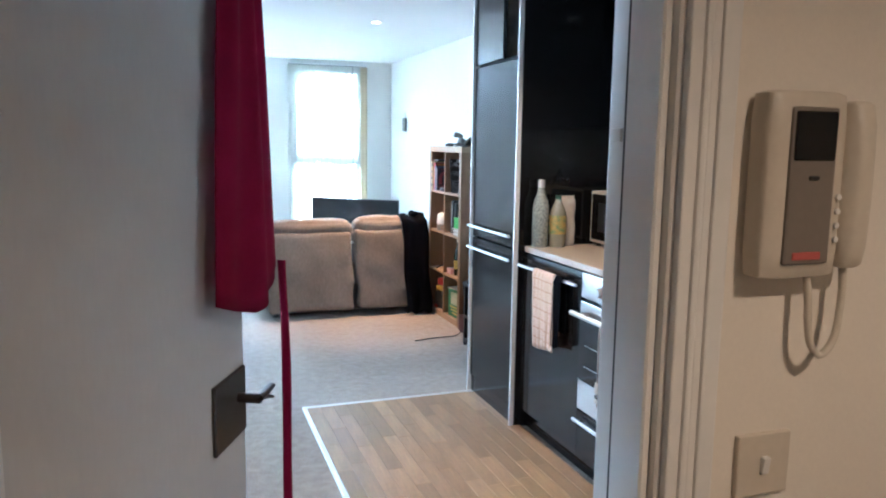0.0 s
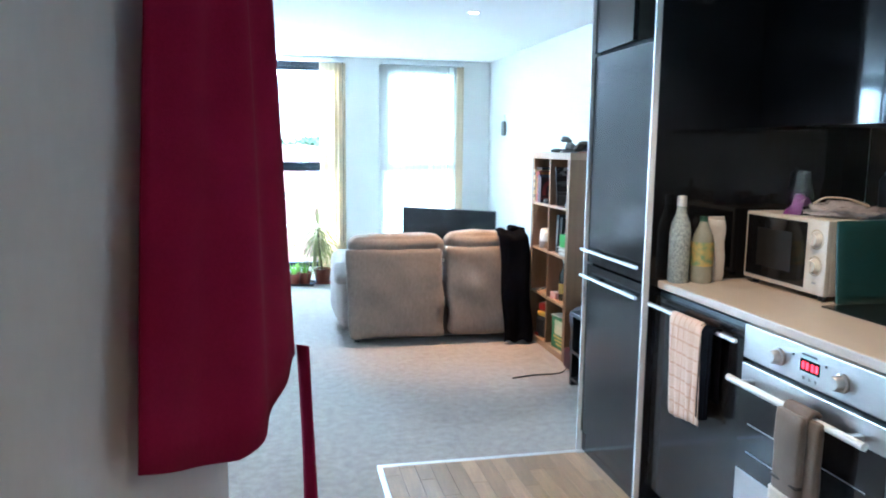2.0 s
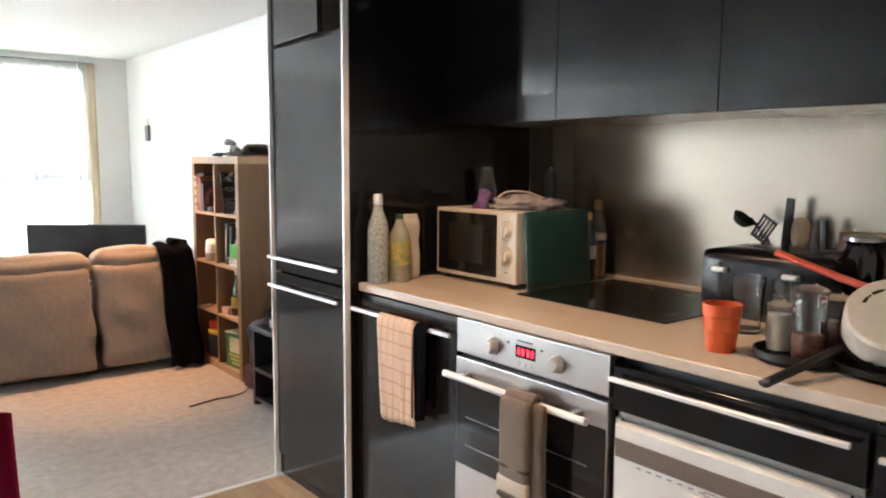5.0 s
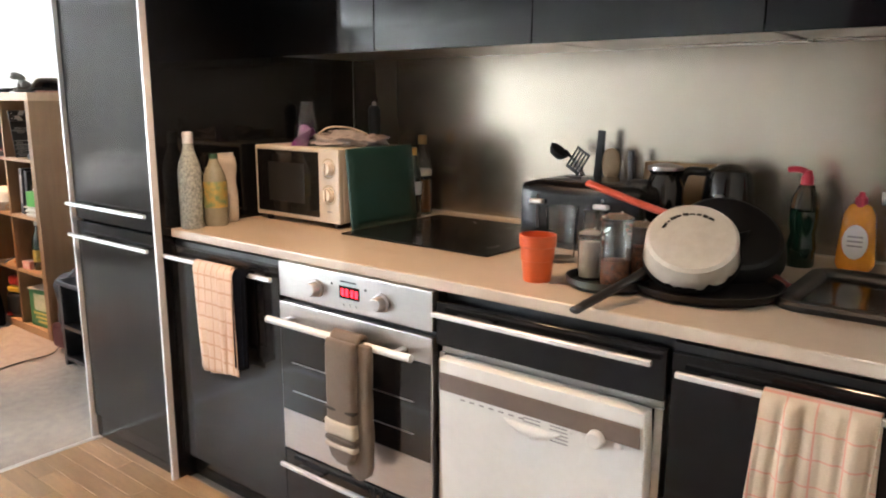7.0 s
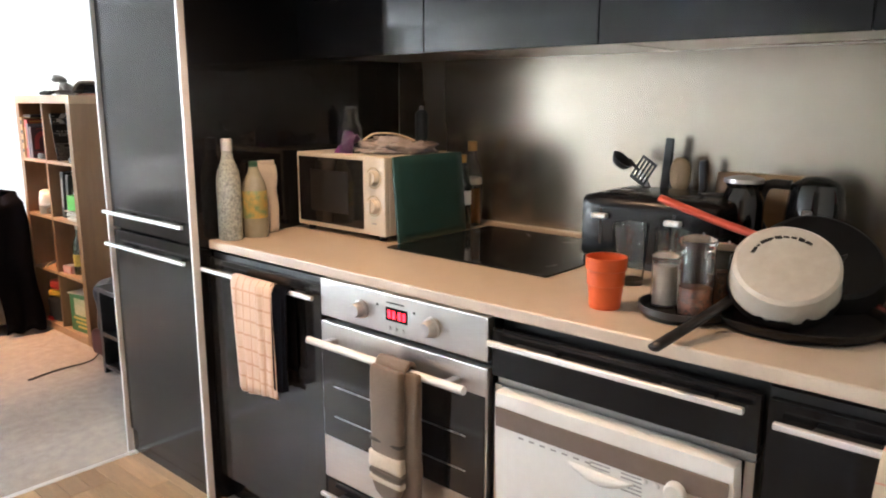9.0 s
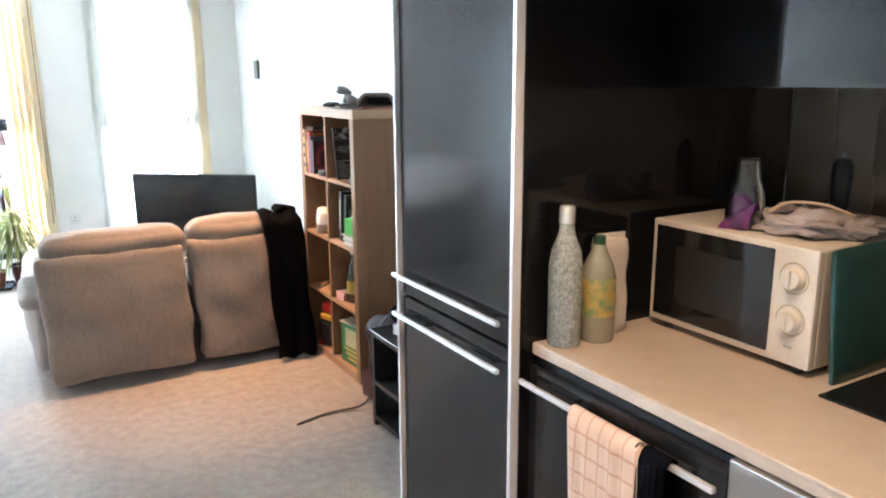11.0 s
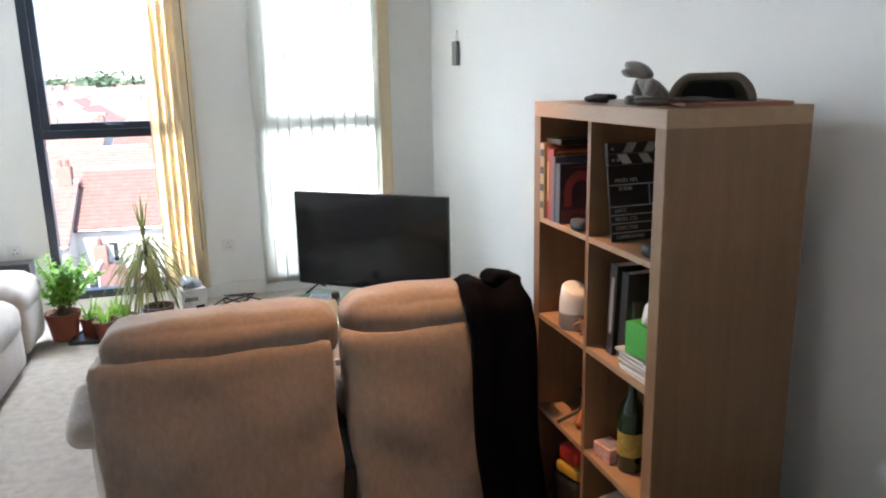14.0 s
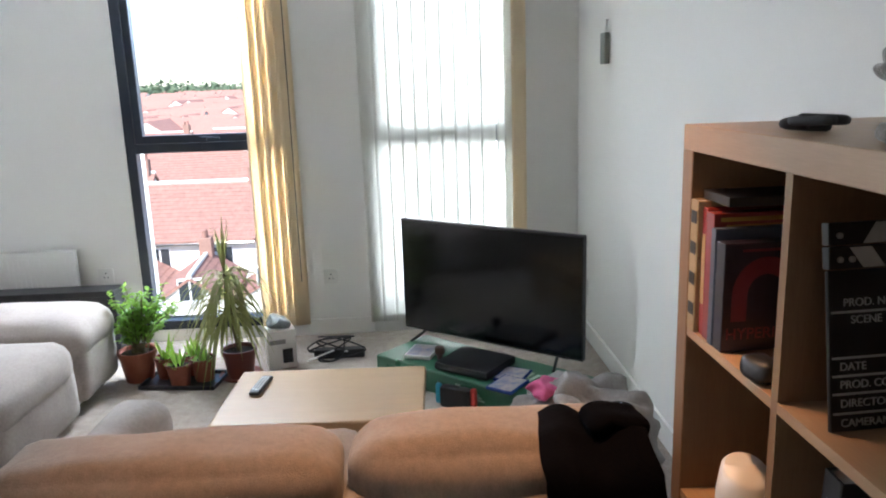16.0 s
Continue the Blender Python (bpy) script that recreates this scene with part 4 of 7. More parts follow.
mw = thing("microwave", (2.40, 3.19, CT), 0, "cream microwave oven with a dark door and two dials", "microwave")
part("body", box(0.018, 0, 0.018, 0.345, 0.438, 0.272, 0.006, 2), M_CREAM, mw)
part("front_frame", box(0.0, 0, 0.018, 0.02, 0.438, 0.272, 0.005, 2), M_CREAM, mw)
part("door_glass", box(-0.003, 0.098, 0.034, 0.001, 0.425, 0.258, 0.0015), M_HOB, mw, "dark door glass")
part("door_window", box(-0.0042, 0.17, 0.075, -0.0028, 0.36, 0.215), mat("door_mesh", (0.014, 0.013, 0.012), None, 0.4), mw, "perforated dark window")
for zz in (0.205, 0.115):
    k = part("dial", lathe([(0.026, 0), (0.026, 0.004), (0.022, 0.008), (0.02, 0.018), (0, 0.018)], 28), M_CREAM, mw, smooth=35)
    k.matrix_basis = pose(0.0, 0.05, zz, 0, -90, 0)
    part("dial_grip", box(-0.024, 0.046, zz - 0.02, -0.016, 0.054, zz + 0.02, 0.002), M_CREAM, k).matrix_parent_inverse = k.matrix_basis.inverted()
    part("dial_ring", lathe([(0.031, 0.0005), (0.033, 0.0008), (0.034, 0.0005)], 28), mat("gold_print", (0.40, 0.30, 0.15), None, 0.5), mw).matrix_basis = pose(0.0, 0.05, zz, 0, -90, 0)
part("print_bar", box(-0.0008, 0.04, 0.055, 0.0002, 0.06, 0.06), INK, mw)
for fx_, fy_ in ((0.03, 0.04), (0.03, 0.40), (0.31, 0.04), (0.31, 0.40)):
    part("foot", lathe([(0.012, 0), (0.014, 0.018), (0, 0.018)], 14, None, (fx_, fy_, 0)), M_RUBBER, mw)
gb = thing("chopping_board", (2.42, 3.172, CT), 0, "dark green plastic chopping board leaning on the microwave", "chopping board")
part("board", turned(rbox((0.335, 0.014, 0.275), 0.006, 8, center=(0.165, 0, 0.138)), pose(0, -0.022, 0, -5, 0, 0)), mat("green_plastic", (0.016, 0.064, 0.058), (0.012, 0.050, 0.045), 0.45, scale=9, fine=120, bump=0.06), gb, smooth=50)

bg = thing("plastic_bag", (2.48, 3.33, CT + 0.272), 0, "crumpled clear plastic bag with purple print on the microwave", "bag")
M_BAG = mat("crumpled_film", (0.42, 0.37, 0.36), (0.30, 0.26, 0.26), 0.25, scale=22, fine=70, bump=0.6, dist=0.01, coat=0.5)
bag = bmesh.new()
bmesh.ops.create_icosphere(bag, subdivisions=4, radius=1)
for v in bag.verts:
    n1 = noise.noise(v.co * 2.6) * 0.35 + noise.noise(v.co * 6) * 0.2
    v.co = Vector((v.co.x * 0.12 * (1 + n1), v.co.y * 0.13 * (1 + n1), max(0.001, 0.018 + v.co.z * 0.030 * (1 + 2.2 * n1))))
part("film", turned(bag, pose(0.10, -0.01, 0)), M_BAG, bg, smooth=True)
part("purple_flap", turned(sheet(lambda u, v: (0.06 * u + 0.01 * math.sin(v * 6), 0.07 * v, 0.055 - 0.075 * u ** 2 + 0.02 * math.sin(u * 7 + v * 5)), 10, 10, 0.002), pose(-0.075, 0.07, 0, 0, 0, 180) @ pose(-0.09, -0.07, 0)), mat("purple_film", (0.17, 0.03, 0.19), None, 0.35, bump=0.4), bg, "purple printed flap", True)
part("handle", tube(curve_points([(0.0, 0.04, 0.045), (0.03, 0.015, 0.066), (0.08, -0.03, 0.064), (0.12, -0.07, 0.045), (0.14, -0.09, 0.03)], 8), 0.009, 8, None, 0.35), mat("cream_strap", (0.62, 0.50, 0.36), None, 0.6), bg, "cream looped handle", True)
jar = thing("glass_jar", (2.475, 3.43, CT + 0.272), 0, "clear glass bottle standing on the microwave", "bottle")
part("body", lathe([(0, 0), (0.04, 0), (0.042, 0.01), (0.042, 0.08), (0.03, 0.11), (0.026, 0.15), (0.029, 0.152), (0.029, 0.156), (0.022, 0.156), (0.022, 0.11), (0.036, 0.078), (0.036, 0.008), (0, 0.008)], 24), M_GLASS, jar, smooth=40)

b = bottle("oil_bottle", (2.79, 3.195, CT), [(0, 0), (0.028, 0), (0.03, 0.006), (0.03, 0.15), (0.026, 0.175), (0.013, 0.20), (0.012, 0.235), (0, 0.235)], mat("dark_green_glass", (0.012, 0.022, 0.014), None, 0.08, bump=0, coat=0.6), "dark glass oil bottle beside the hob")
part("cap", lathe([(0.014, 0.232), (0.014, 0.26), (0, 0.26)], 18), mat("yellow_cap", (0.50, 0.34, 0.10), None, 0.4), b, smooth=40)
part("label", lathe([(0.0305, 0.085), (0.0305, 0.135)], 24), M_WHITE, b, "pale paper label", True)
b = thing("oil_bottle", (2.868, 3.215, CT), 0, "clear glass bottle of amber oil with a yellow cap", "bottle")
part("body", lathe([(0, 0), (0.033, 0), (0.035, 0.006), (0.035, 0.19), (0.03, 0.212), (0.015, 0.242), (0.014, 0.272), (0.011, 0.272), (0.012, 0.24), (0.027, 0.21), (0.032, 0.188), (0.032, 0.008), (0, 0.008)], 26), M_GLASS, b, smooth=40)
part("oil", lathe([(0, 0.009), (0.0312, 0.009), (0.0312, 0.135), (0, 0.136)], 24), mat("amber_oil", (0.34, 0.15, 0.035), (0.27, 0.11, 0.025), 0.1, bump=0, coat=0.7), b, "amber oil inside", 40)
part("cap", lathe([(0.017, 0.268), (0.017, 0.30), (0.015, 0.303), (0, 0.303)], 18), mat("tan_cap", (0.52, 0.33, 0.10), None, 0.4), b, smooth=40)
part("label", lathe([(0.0356, 0.15), (0.0356, 0.175)], 24), M_CREAM, b, "narrow pale label", True)
b = bottle("pepper_mill", (2.82, 3.42, CT), [(0, 0), (0.03, 0), (0.03, 0.25), (0.02, 0.28), (0.024, 0.33), (0.024, 0.395), (0.016, 0.41), (0, 0.415)], M_BLKPL, "tall black pepper mill behind the microwave", "pepper mill")
part("finial", lathe([(0.008, 0.413), (0.008, 0.425), (0, 0.428)], 14), M_STEEL, b, smooth=True)

cup = thing("cup", (2.205, 2.30, CT), 0, "orange ribbed plastic cup on the worktop", "cup")
part("body", lathe([(0, 0), (0.033, 0), (0.035, 0.004), (0.037, 0.05), (0.041, 0.054), (0.042, 0.085), (0.045, 0.088), (0.046, 0.115), (0.043, 0.115), (0.040, 0.06), (0.034, 0.006), (0, 0.006)], 32), mat("orange_plastic", (0.62, 0.10, 0.02), (0.55, 0.085, 0.018), 0.35, bump=0.02), cup, smooth=35)


def tumbler(x, y, r, h, label, fill=0.0):
    t = thing("drinking_glass", (x, y, CT), 0, label, "glass", "glasses on the worktop")
    part("glass", lathe([(0, 0), (r * 0.8, 0), (r, h), (r - 0.003, h), (r * 0.8 - 0.003, 0.012), (0, 0.012)], 28), M_GLASS, t, smooth=40)
    return t


tumbler(2.44, 2.365, 0.045, 0.15, "clear drinking glass by the toaster")
tumbler(2.46, 2.265, 0.042, 0.145, "clear drinking glass by the toaster")
tumbler(2.36, 2.215, 0.042, 0.135, "clear drinking glass behind the jars")
tray = thing("spice_tray", (2.262, 2.14, CT), 0, "round black tray holding glass jars", "tray")
part("dish", lathe([(0, 0), (0.085, 0), (0.098, 0.012), (0.098, 0.026), (0.094, 0.026), (0.09, 0.008), (0, 0.008)], 36), M_BLKPL, tray, smooth=40)


def spice_jar(x, y, r, h, fill, label, level):
    t = thing("glass_jar", (x, y, CT + 0.009), 0, label, "jar", "jars on the black tray")
    part("glass", lathe([(0, 0), (r, 0), (r, h), (r * 1.04, h + 0.004), (r * 0.93, h + 0.004), (r * 0.93, 0.006), (0, 0.006)], 26), M_GLASS, t, smooth=40)
    part("lid", lathe([(r * 0.9, h + 0.003), (r * 1.06, h + 0.005), (r * 1.06, h + 0.012), (r * 0.5, h + 0.020), (0, h + 0.021)], 26), M_GLASS, t, "clear glass lid", 40)
    part("wire_clip", tube([(r * 1.08, 0, h * 0.8), (r * 1.12, 0, h + 0.01), (r * 0.6, 0, h + 0.022)], 0.0016, 6), M_STEEL, t)
    part("contents", lathe([(0, 0.007), (r * 0.9, 0.007), (r * 0.9, h * level), (0, h * level + 0.002)], 22), fill, t, smooth=40)


SALT = mat("coarse_salt", (0.72, 0.68, 0.63), (0.60, 0.56, 0.52), 0.8, scale=60, fine=300, bump=0.6)
PEP = mat("mixed_peppercorns", (0.30, 0.10, 0.05), (0.05, 0.035, 0.03), 0.6, scale=110, fine=200, bump=0.8, detail=1)
spice_jar(2.272, 2.193, 0.029, 0.100, SALT, "glass jar full of white salt", 0.92)
spice_jar(2.242, 2.112, 0.037, 0.150, PEP, "tall glass jar half full of mixed peppercorns", 0.42)
spice_jar(2.318, 2.085, 0.034, 0.125, PEP, "glass jar with dark spice", 0.7)

to = thing("toaster", (2.58, 2.20, CT), 0, "black four-slot toaster with chrome levers", "toaster")
part("body", rbox((0.27, 0.395, 0.185), 0.028, 8, bulge=(0.004, 0.004, 0.004), center=(0.135, 0.20, 0.105)), mat("black_toaster_gloss", (0.005, 0.005, 0.006), None, 0.22, bump=0.0, spec=0.35), to, smooth=50)
for yy in (0.09, 0.23):
    for xx in (0.07, 0.16):
        part("slot", box(xx, yy, 0.196, xx + 0.03, yy + 0.11, 0.2005), M_RUBBER, to)
for yy in (0.115, 0.325):
    part("lever", box(-0.02, yy - 0.022, 0.132, 0.004, yy + 0.022, 0.146, 0.003), M_ALU, to, "chrome lever")
    part("lever_slot", box(-0.004, yy - 0.004, 0.06, 0.002, yy + 0.004, 0.16), M_RUBBER, to)
part("base", box(0.01, 0.01, 0, 0.26, 0.385, 0.02, 0.004), M_BLKPL, to)

pot = thing("utensil_pot", (2.875, 2.47, CT), 0, "clear pot full of cooking utensils by the wall", "utensil pot")
part("pot", lathe([(0, 0), (0.05, 0), (0.055, 0.17), (0.052, 0.17), (0.047, 0.006), (0, 0.006)], 26), M_GLASS, pot, smooth=40)
def utensil(name, pts, r, mt, head, label):
    u = part(name, tube(curve_points(pts, 5), r, 8), mt, pot, label, True)
    return head(u) if head else u
utensil("spatula", [(0.0, 0.0, 0.02), (-0.02, 0.05, 0.18), (-0.035, 0.08, 0.24)], 0.006, M_STEEL, None, "steel slotted turner")
turner = bmesh.new()
for k in range(5):
    box(-0.003, -0.036 + 0.016 * k, 0, 0.003, -0.028 + 0.016 * k, 0.09, 0.001, bm=turner)
box(-0.003, -0.036, -0.01, 0.003, 0.036, 0.004, bm=turner)
box(-0.003, -0.036, 0.086, 0.003, 0.036, 0.096, bm=turner)
part("turner_head", turned(turner, pose(-0.04, 0.08, 0.215, 32, 0, 0) @ Matrix.Scale(0.75, 4)), M_BLKPL, pot, smooth=False)
part("ladle_head", turned(lathe([(0, -0.028), (0.024, -0.022), (0.036, 0), (0.034, 0), (0.022, -0.019), (0, -0.025)], 20), pose(-0.05, 0.125, 0.275, 40, 0, 0)), M_BLKPL, pot, "black ladle", True)
utensil("ladle_handle", [(0.01, 0.01, 0.02), (-0.01, 0.055, 0.19), (-0.04, 0.11, 0.275)], 0.005, M_BLKPL, None, "")
utensil("spoon", [(0.0, -0.01, 0.02), (0.0, -0.02, 0.17), (0.0, -0.03, 0.23)], 0.007, mat("wooden_spoon", (0.26, 0.16, 0.075), None, 0.6), None, "wooden spoon")
part("spoon_head", rbox((0.012, 0.05, 0.08), 0.005, 5, bulge=(0, 0.008, 0.01), center=(0, -0.035, 0.235)), MATS["wooden_spoon"], pot, "wooden spoon head", True)
part("knife", turned(rbox((0.01, 0.028, 0.17), 0.004, 4), pose(0.01, 0.012, 0.255, 4, 0, 0)), M_BLKPL, pot, "black handled knife")
part("whisk", turned(rbox((0.018, 0.022, 0.13), 0.007, 5), pose(0.0, -0.105, 0.215, -4, 0, 0)), M_BLKPL, pot, "black silicone tool")

ke = thing("kettle", (2.82, 2.045, CT), 0, "black plastic electric kettle by the wall", "kettle")
part("body", lathe([(0, 0), (0.08, 0), (0.083, 0.02), (0.078, 0.12), (0.066, 0.22), (0.06, 0.24), (0.03, 0.258), (0, 0.262)], 32), mat("kettle_black", (0.006, 0.006, 0.007), None, 0.12, bump=0.02, coat=0.4), ke, smooth=40)
part("handle", tube(curve_points([(-0.01, 0.06, 0.235), (-0.01, 0.125, 0.225), (-0.01, 0.135, 0.13), (-0.01, 0.078, 0.06)], 6), 0.013, 10), M_BLKPL, ke, smooth=True)
part("gauge", box(-0.086, -0.012, 0.06, -0.07, 0.012, 0.18, 0.003), M_STEEL, ke, "clear water gauge")
cf = thing("coffee_pot", (2.76, 2.21, CT), 0, "dark glass coffee jug behind the pans", "jug")
part("body", lathe([(0, 0), (0.05, 0), (0.055, 0.03), (0.055, 0.19), (0.04, 0.225), (0.045, 0.235), (0.045, 0.24), (0, 0.243)], 26), MATS["kettle_black"], cf, smooth=40)
part("lid", lathe([(0.05, 0.238), (0.05, 0.248), (0.02, 0.256), (0, 0.258)], 24), M_STEEL, cf, smooth=40)
part("handle", tube(curve_points([(-0.02, 0.045, 0.20), (-0.03, 0.09, 0.19), (-0.03, 0.09, 0.10), (-0.02, 0.052, 0.08)], 6), 0.009, 8), M_BLKPL, cf, smooth=True)


wbd = thing("chopping_board", (2.925, 2.08, CT), 0, "pale wooden chopping board leaning on the splashback", "chopping board")
part("board", turned(rbox((0.016, 0.27, 0.245), 0.007, 8, center=(0, 0.135, 0.123)), pose(0.0, 0, 0, 0, 4, 0)), mat("pale_board_wood", (0.46, 0.29, 0.15), (0.38, 0.23, 0.115), 0.5, scale=4, fine=40, stretch=(8, 1, 8)), wbd, smooth=50)


def pan(name, loc, m, r, depth, outside, inside, label, handle_pts, hr, hmat, foot=0.78):
    p_ = thing(name, loc, 0, label, "frying pan", "washed pans")
    body = lathe([(0, 0), (r * foot, 0), (r * (foot + 0.07), 0.006), (r * max(0.97, foot + 0.08), depth * 0.7), (r, depth), (r - 0.004, depth), (r * 0.84, 0.01), (r * 0.76, 0.004), (0, 0.004)], 48)
    part("pan_body", turned(body, m), outside, p_, smooth=24)
    if outside is M_PANW:
        burn = lathe([(r * 0.997, depth * 0.78), (r * 1.006, depth * 0.9), (r * 1.010, depth * 1.01)], 64)
        for v in burn.verts:
            v.co.z -= 0.03 * max(0, noise.noise(v.co * 55)) * (v.co.z < depth * 0.85)
        part("burnt_rim", turned(burn, m), M_PANB, p_, "blackened worn rim", True)
        rn_ = random.Random(2)
        for k in range(9):
            a = 2.0 + 0.22 * k
            fleck = rbox((rn_.uniform(0.006, 0.016), rn_.uniform(0.004, 0.009), 0.0012), 0.0005, 2, wrinkle=0.002, freq=90, seed=k)
            part("scorch_mark", turned(fleck, m @ pose(r * 0.62 * math.cos(a), r * 0.62 * math.sin(a), -0.0004, 0, 0, math.degrees(a) + 90)), M_PANB, p_)
    hp = [m @ Vector(q) for q in handle_pts]
    part("handle", tube(curve_points(hp, 6), hr, 10, None, 0.6), hmat, p_, "long pan handle", True)
    return p_


M_PANW = mat("worn_cream_enamel", (0.56, 0.53, 0.47), (0.46, 0.42, 0.36), 0.35, scale=7, fine=45, bump=0.05)
M_PANB = mat("black_nonstick", (0.006, 0.006, 0.007), None, 0.5, bump=0.05, spec=0.3)
dt = thing("drying_tray", (2.365, 1.945, CT), 0, "round black drying tray under the pans", "tray")
part("tray", lathe([(0, 0), (0.155, 0), (0.172, 0.012), (0.176, 0.024), (0.172, 0.025), (0.160, 0.010), (0, 0.008)], 44), M_PANB, dt, smooth=40)
pan("frying_pan", (0, 0, 0), pose(2.52, 1.935, 1.05, 0, -30, 0) @ pose(0, 0, 0, 22, 0, 0) @ pose(0, 0, 0, 180, 0, 0), 0.145, 0.05, M_PANB, M_PANB, "large black frying pan leaning upside down", [(-0.05, 0.13, 0.042), (-0.06, 0.17, 0.044), (-0.07, 0.21, 0.04)], 0.014, mat("dark_red_handle", (0.10, 0.012, 0.012), None, 0.4))
tilt = pose(2.265, 1.945, 1.07) @ Matrix.Rotation(radians(19), 4, "Z") @ Matrix.Rotation(radians(140), 4, "Y")
pan("frying_pan", (0, 0, 0), tilt, 0.106, 0.072, M_PANW, M_PANB, "cream enamel frying pan leaning with its worn base outwards", [tilt.inverted() @ Vector(q) for q in ((2.272, 2.040, 0.985), (2.235, 2.046, 0.976), (2.12, 2.062, 0.958), (1.985, 2.078, 0.940))], 0.013, M_BLKPL, 0.86)
ph = thing("pan_handle", (2.45, 2.06, 1.07), 0, "coral red saucepan handle sticking up from the pans", "saucepan")
part("handle", tube(curve_points([(0.03, -0.02, 0.0), (0.01, 0.10, 0.035), (-0.005, 0.235, 0.078)], 6), 0.018, 12, None, 0.5), mat("coral_handle", (0.60, 0.11, 0.07), (0.52, 0.09, 0.06), 0.4), ph, smooth=True)
part("pan_body", turned(lathe([(0, 0), (0.09, 0), (0.1, 0.01), (0.1, 0.1), (0.096, 0.1), (0.094, 0.012), (0, 0.006)], 32), pose(0.09, -0.06, -0.12)), M_PANB, ph, smooth=40)

b = bottle("washing_up_bottle", (2.79, 1.835, CT), [(0, 0), (0.033, 0), (0.036, 0.008), (0.036, 0.06), (0.030, 0.09), (0.036, 0.125), (0.036, 0.15)], mat("dark_green_liquid", (0.006, 0.03, 0.02), None, 0.1, bump=0, coat=0.6), "clear spray bottle with dark green liquid")
part("clear_top", lathe([(0.036, 0.15), (0.034, 0.18), (0.02, 0.215), (0.014, 0.225), (0, 0.225)], 22), M_GLASS, b, "clear empty upper part", 40)
part("spray_head", lathe([(0.0155, 0.218), (0.0155, 0.238), (0.012, 0.244), (0.010, 0.256), (0, 0.258)], 18), mat("red_plastic", (0.55, 0.03, 0.06), None, 0.4), b, "red push-pull cap", 40)
part("spout", tube(curve_points([(0.0, 0.0, 0.250), (-0.004, 0.022, 0.258), (-0.01, 0.048, 0.256)], 5), [0.008] * 10 + [0.005], 8), MATS["red_plastic"], b, smooth=True)
b = thing("washing_up_bottle", (2.83, 1.71, CT), 0, "orange washing-up liquid bottle with a red cap", "bottle")
part("body", rbox((0.055, 0.085, 0.165), 0.02, 8, bulge=(0.004, 0, 0.012), center=(0, 0, 0.083), taper=-0.16), mat("orange_liquid", (0.62, 0.24, 0.02), (0.55, 0.2, 0.015), 0.12, bump=0, coat=0.6), b, smooth=50)
lab = lathe([(0, 0.0012), (0.9, 0.001), (1.0, 0)], 28)
for v in lab.verts:
    v.co.x, v.co.y = v.co.x * 0.045, v.co.y * 0.030
part("label", turned(lab, pose(-0.0335, 0, 0.078, 0, -90, 0)), M_WHITE, b, "pale oval printed label", True)
for k in range(3):
    part("print_bar", box(-0.0358, -0.018, 0.066 + 0.012 * k, -0.0346, 0.018, 0.070 + 0.012 * k), INK, b)
part("cap", lathe([(0.016, 0.165), (0.015, 0.19), (0.008, 0.196), (0.006, 0.205), (0, 0.206)], 18), MATS["red_plastic"], b, smooth=40)

# ---- near sofa ----
so = thing("reclining_sofa", (0, 0, 0), 0, "beige two-seat reclining sofa seen from behind", "sofa")


def back_panel(x0, x1, z0, z1, seed):
    w, h = x1 - x0, z1 - z0
    bm = rbox((w, 0.15, h), 0.024, 20, bulge=(0.0, 0.016, 0.0), wrinkle=0.012, freq=6, seed=seed)
    for v in bm.verts:
        f = (v.co.z + h / 2) / h
        v.co.y += 0.075 + 0.11 * f
        v.co.x += (-0.02 if v.co.x < 0 else 0.0) * f + 0.006 * math.sin(v.co.z * 20 + seed) * (1 - f)
        v.co.z += 0.008 * math.sin(v.co.x * 9 + seed) * (1 - f)
    return turned(bm, pose((x0 + x1) / 2, 6.235, (z0 + z1) / 2))


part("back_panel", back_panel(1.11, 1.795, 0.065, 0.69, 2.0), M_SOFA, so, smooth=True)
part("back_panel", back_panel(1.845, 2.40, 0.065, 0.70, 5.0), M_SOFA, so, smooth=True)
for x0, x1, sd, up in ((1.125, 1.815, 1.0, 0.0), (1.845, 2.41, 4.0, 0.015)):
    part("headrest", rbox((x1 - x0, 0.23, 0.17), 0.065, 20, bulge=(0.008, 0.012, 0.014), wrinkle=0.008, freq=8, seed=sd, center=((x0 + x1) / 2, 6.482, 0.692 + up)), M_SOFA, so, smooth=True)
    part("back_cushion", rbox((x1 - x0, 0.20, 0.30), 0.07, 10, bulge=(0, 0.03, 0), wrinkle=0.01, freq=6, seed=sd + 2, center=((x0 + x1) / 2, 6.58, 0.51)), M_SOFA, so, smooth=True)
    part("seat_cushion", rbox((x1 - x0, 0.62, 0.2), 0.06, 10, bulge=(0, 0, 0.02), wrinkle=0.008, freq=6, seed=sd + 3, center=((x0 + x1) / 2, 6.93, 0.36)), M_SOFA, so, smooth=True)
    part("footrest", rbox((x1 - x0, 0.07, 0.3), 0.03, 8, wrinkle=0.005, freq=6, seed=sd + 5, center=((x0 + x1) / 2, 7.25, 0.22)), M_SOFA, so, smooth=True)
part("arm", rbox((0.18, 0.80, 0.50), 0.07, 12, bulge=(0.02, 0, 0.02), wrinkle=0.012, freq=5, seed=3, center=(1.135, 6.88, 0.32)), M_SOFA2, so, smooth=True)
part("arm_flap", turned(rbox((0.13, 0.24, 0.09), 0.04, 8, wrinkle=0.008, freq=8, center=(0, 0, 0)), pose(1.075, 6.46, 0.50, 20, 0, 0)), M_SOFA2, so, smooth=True)
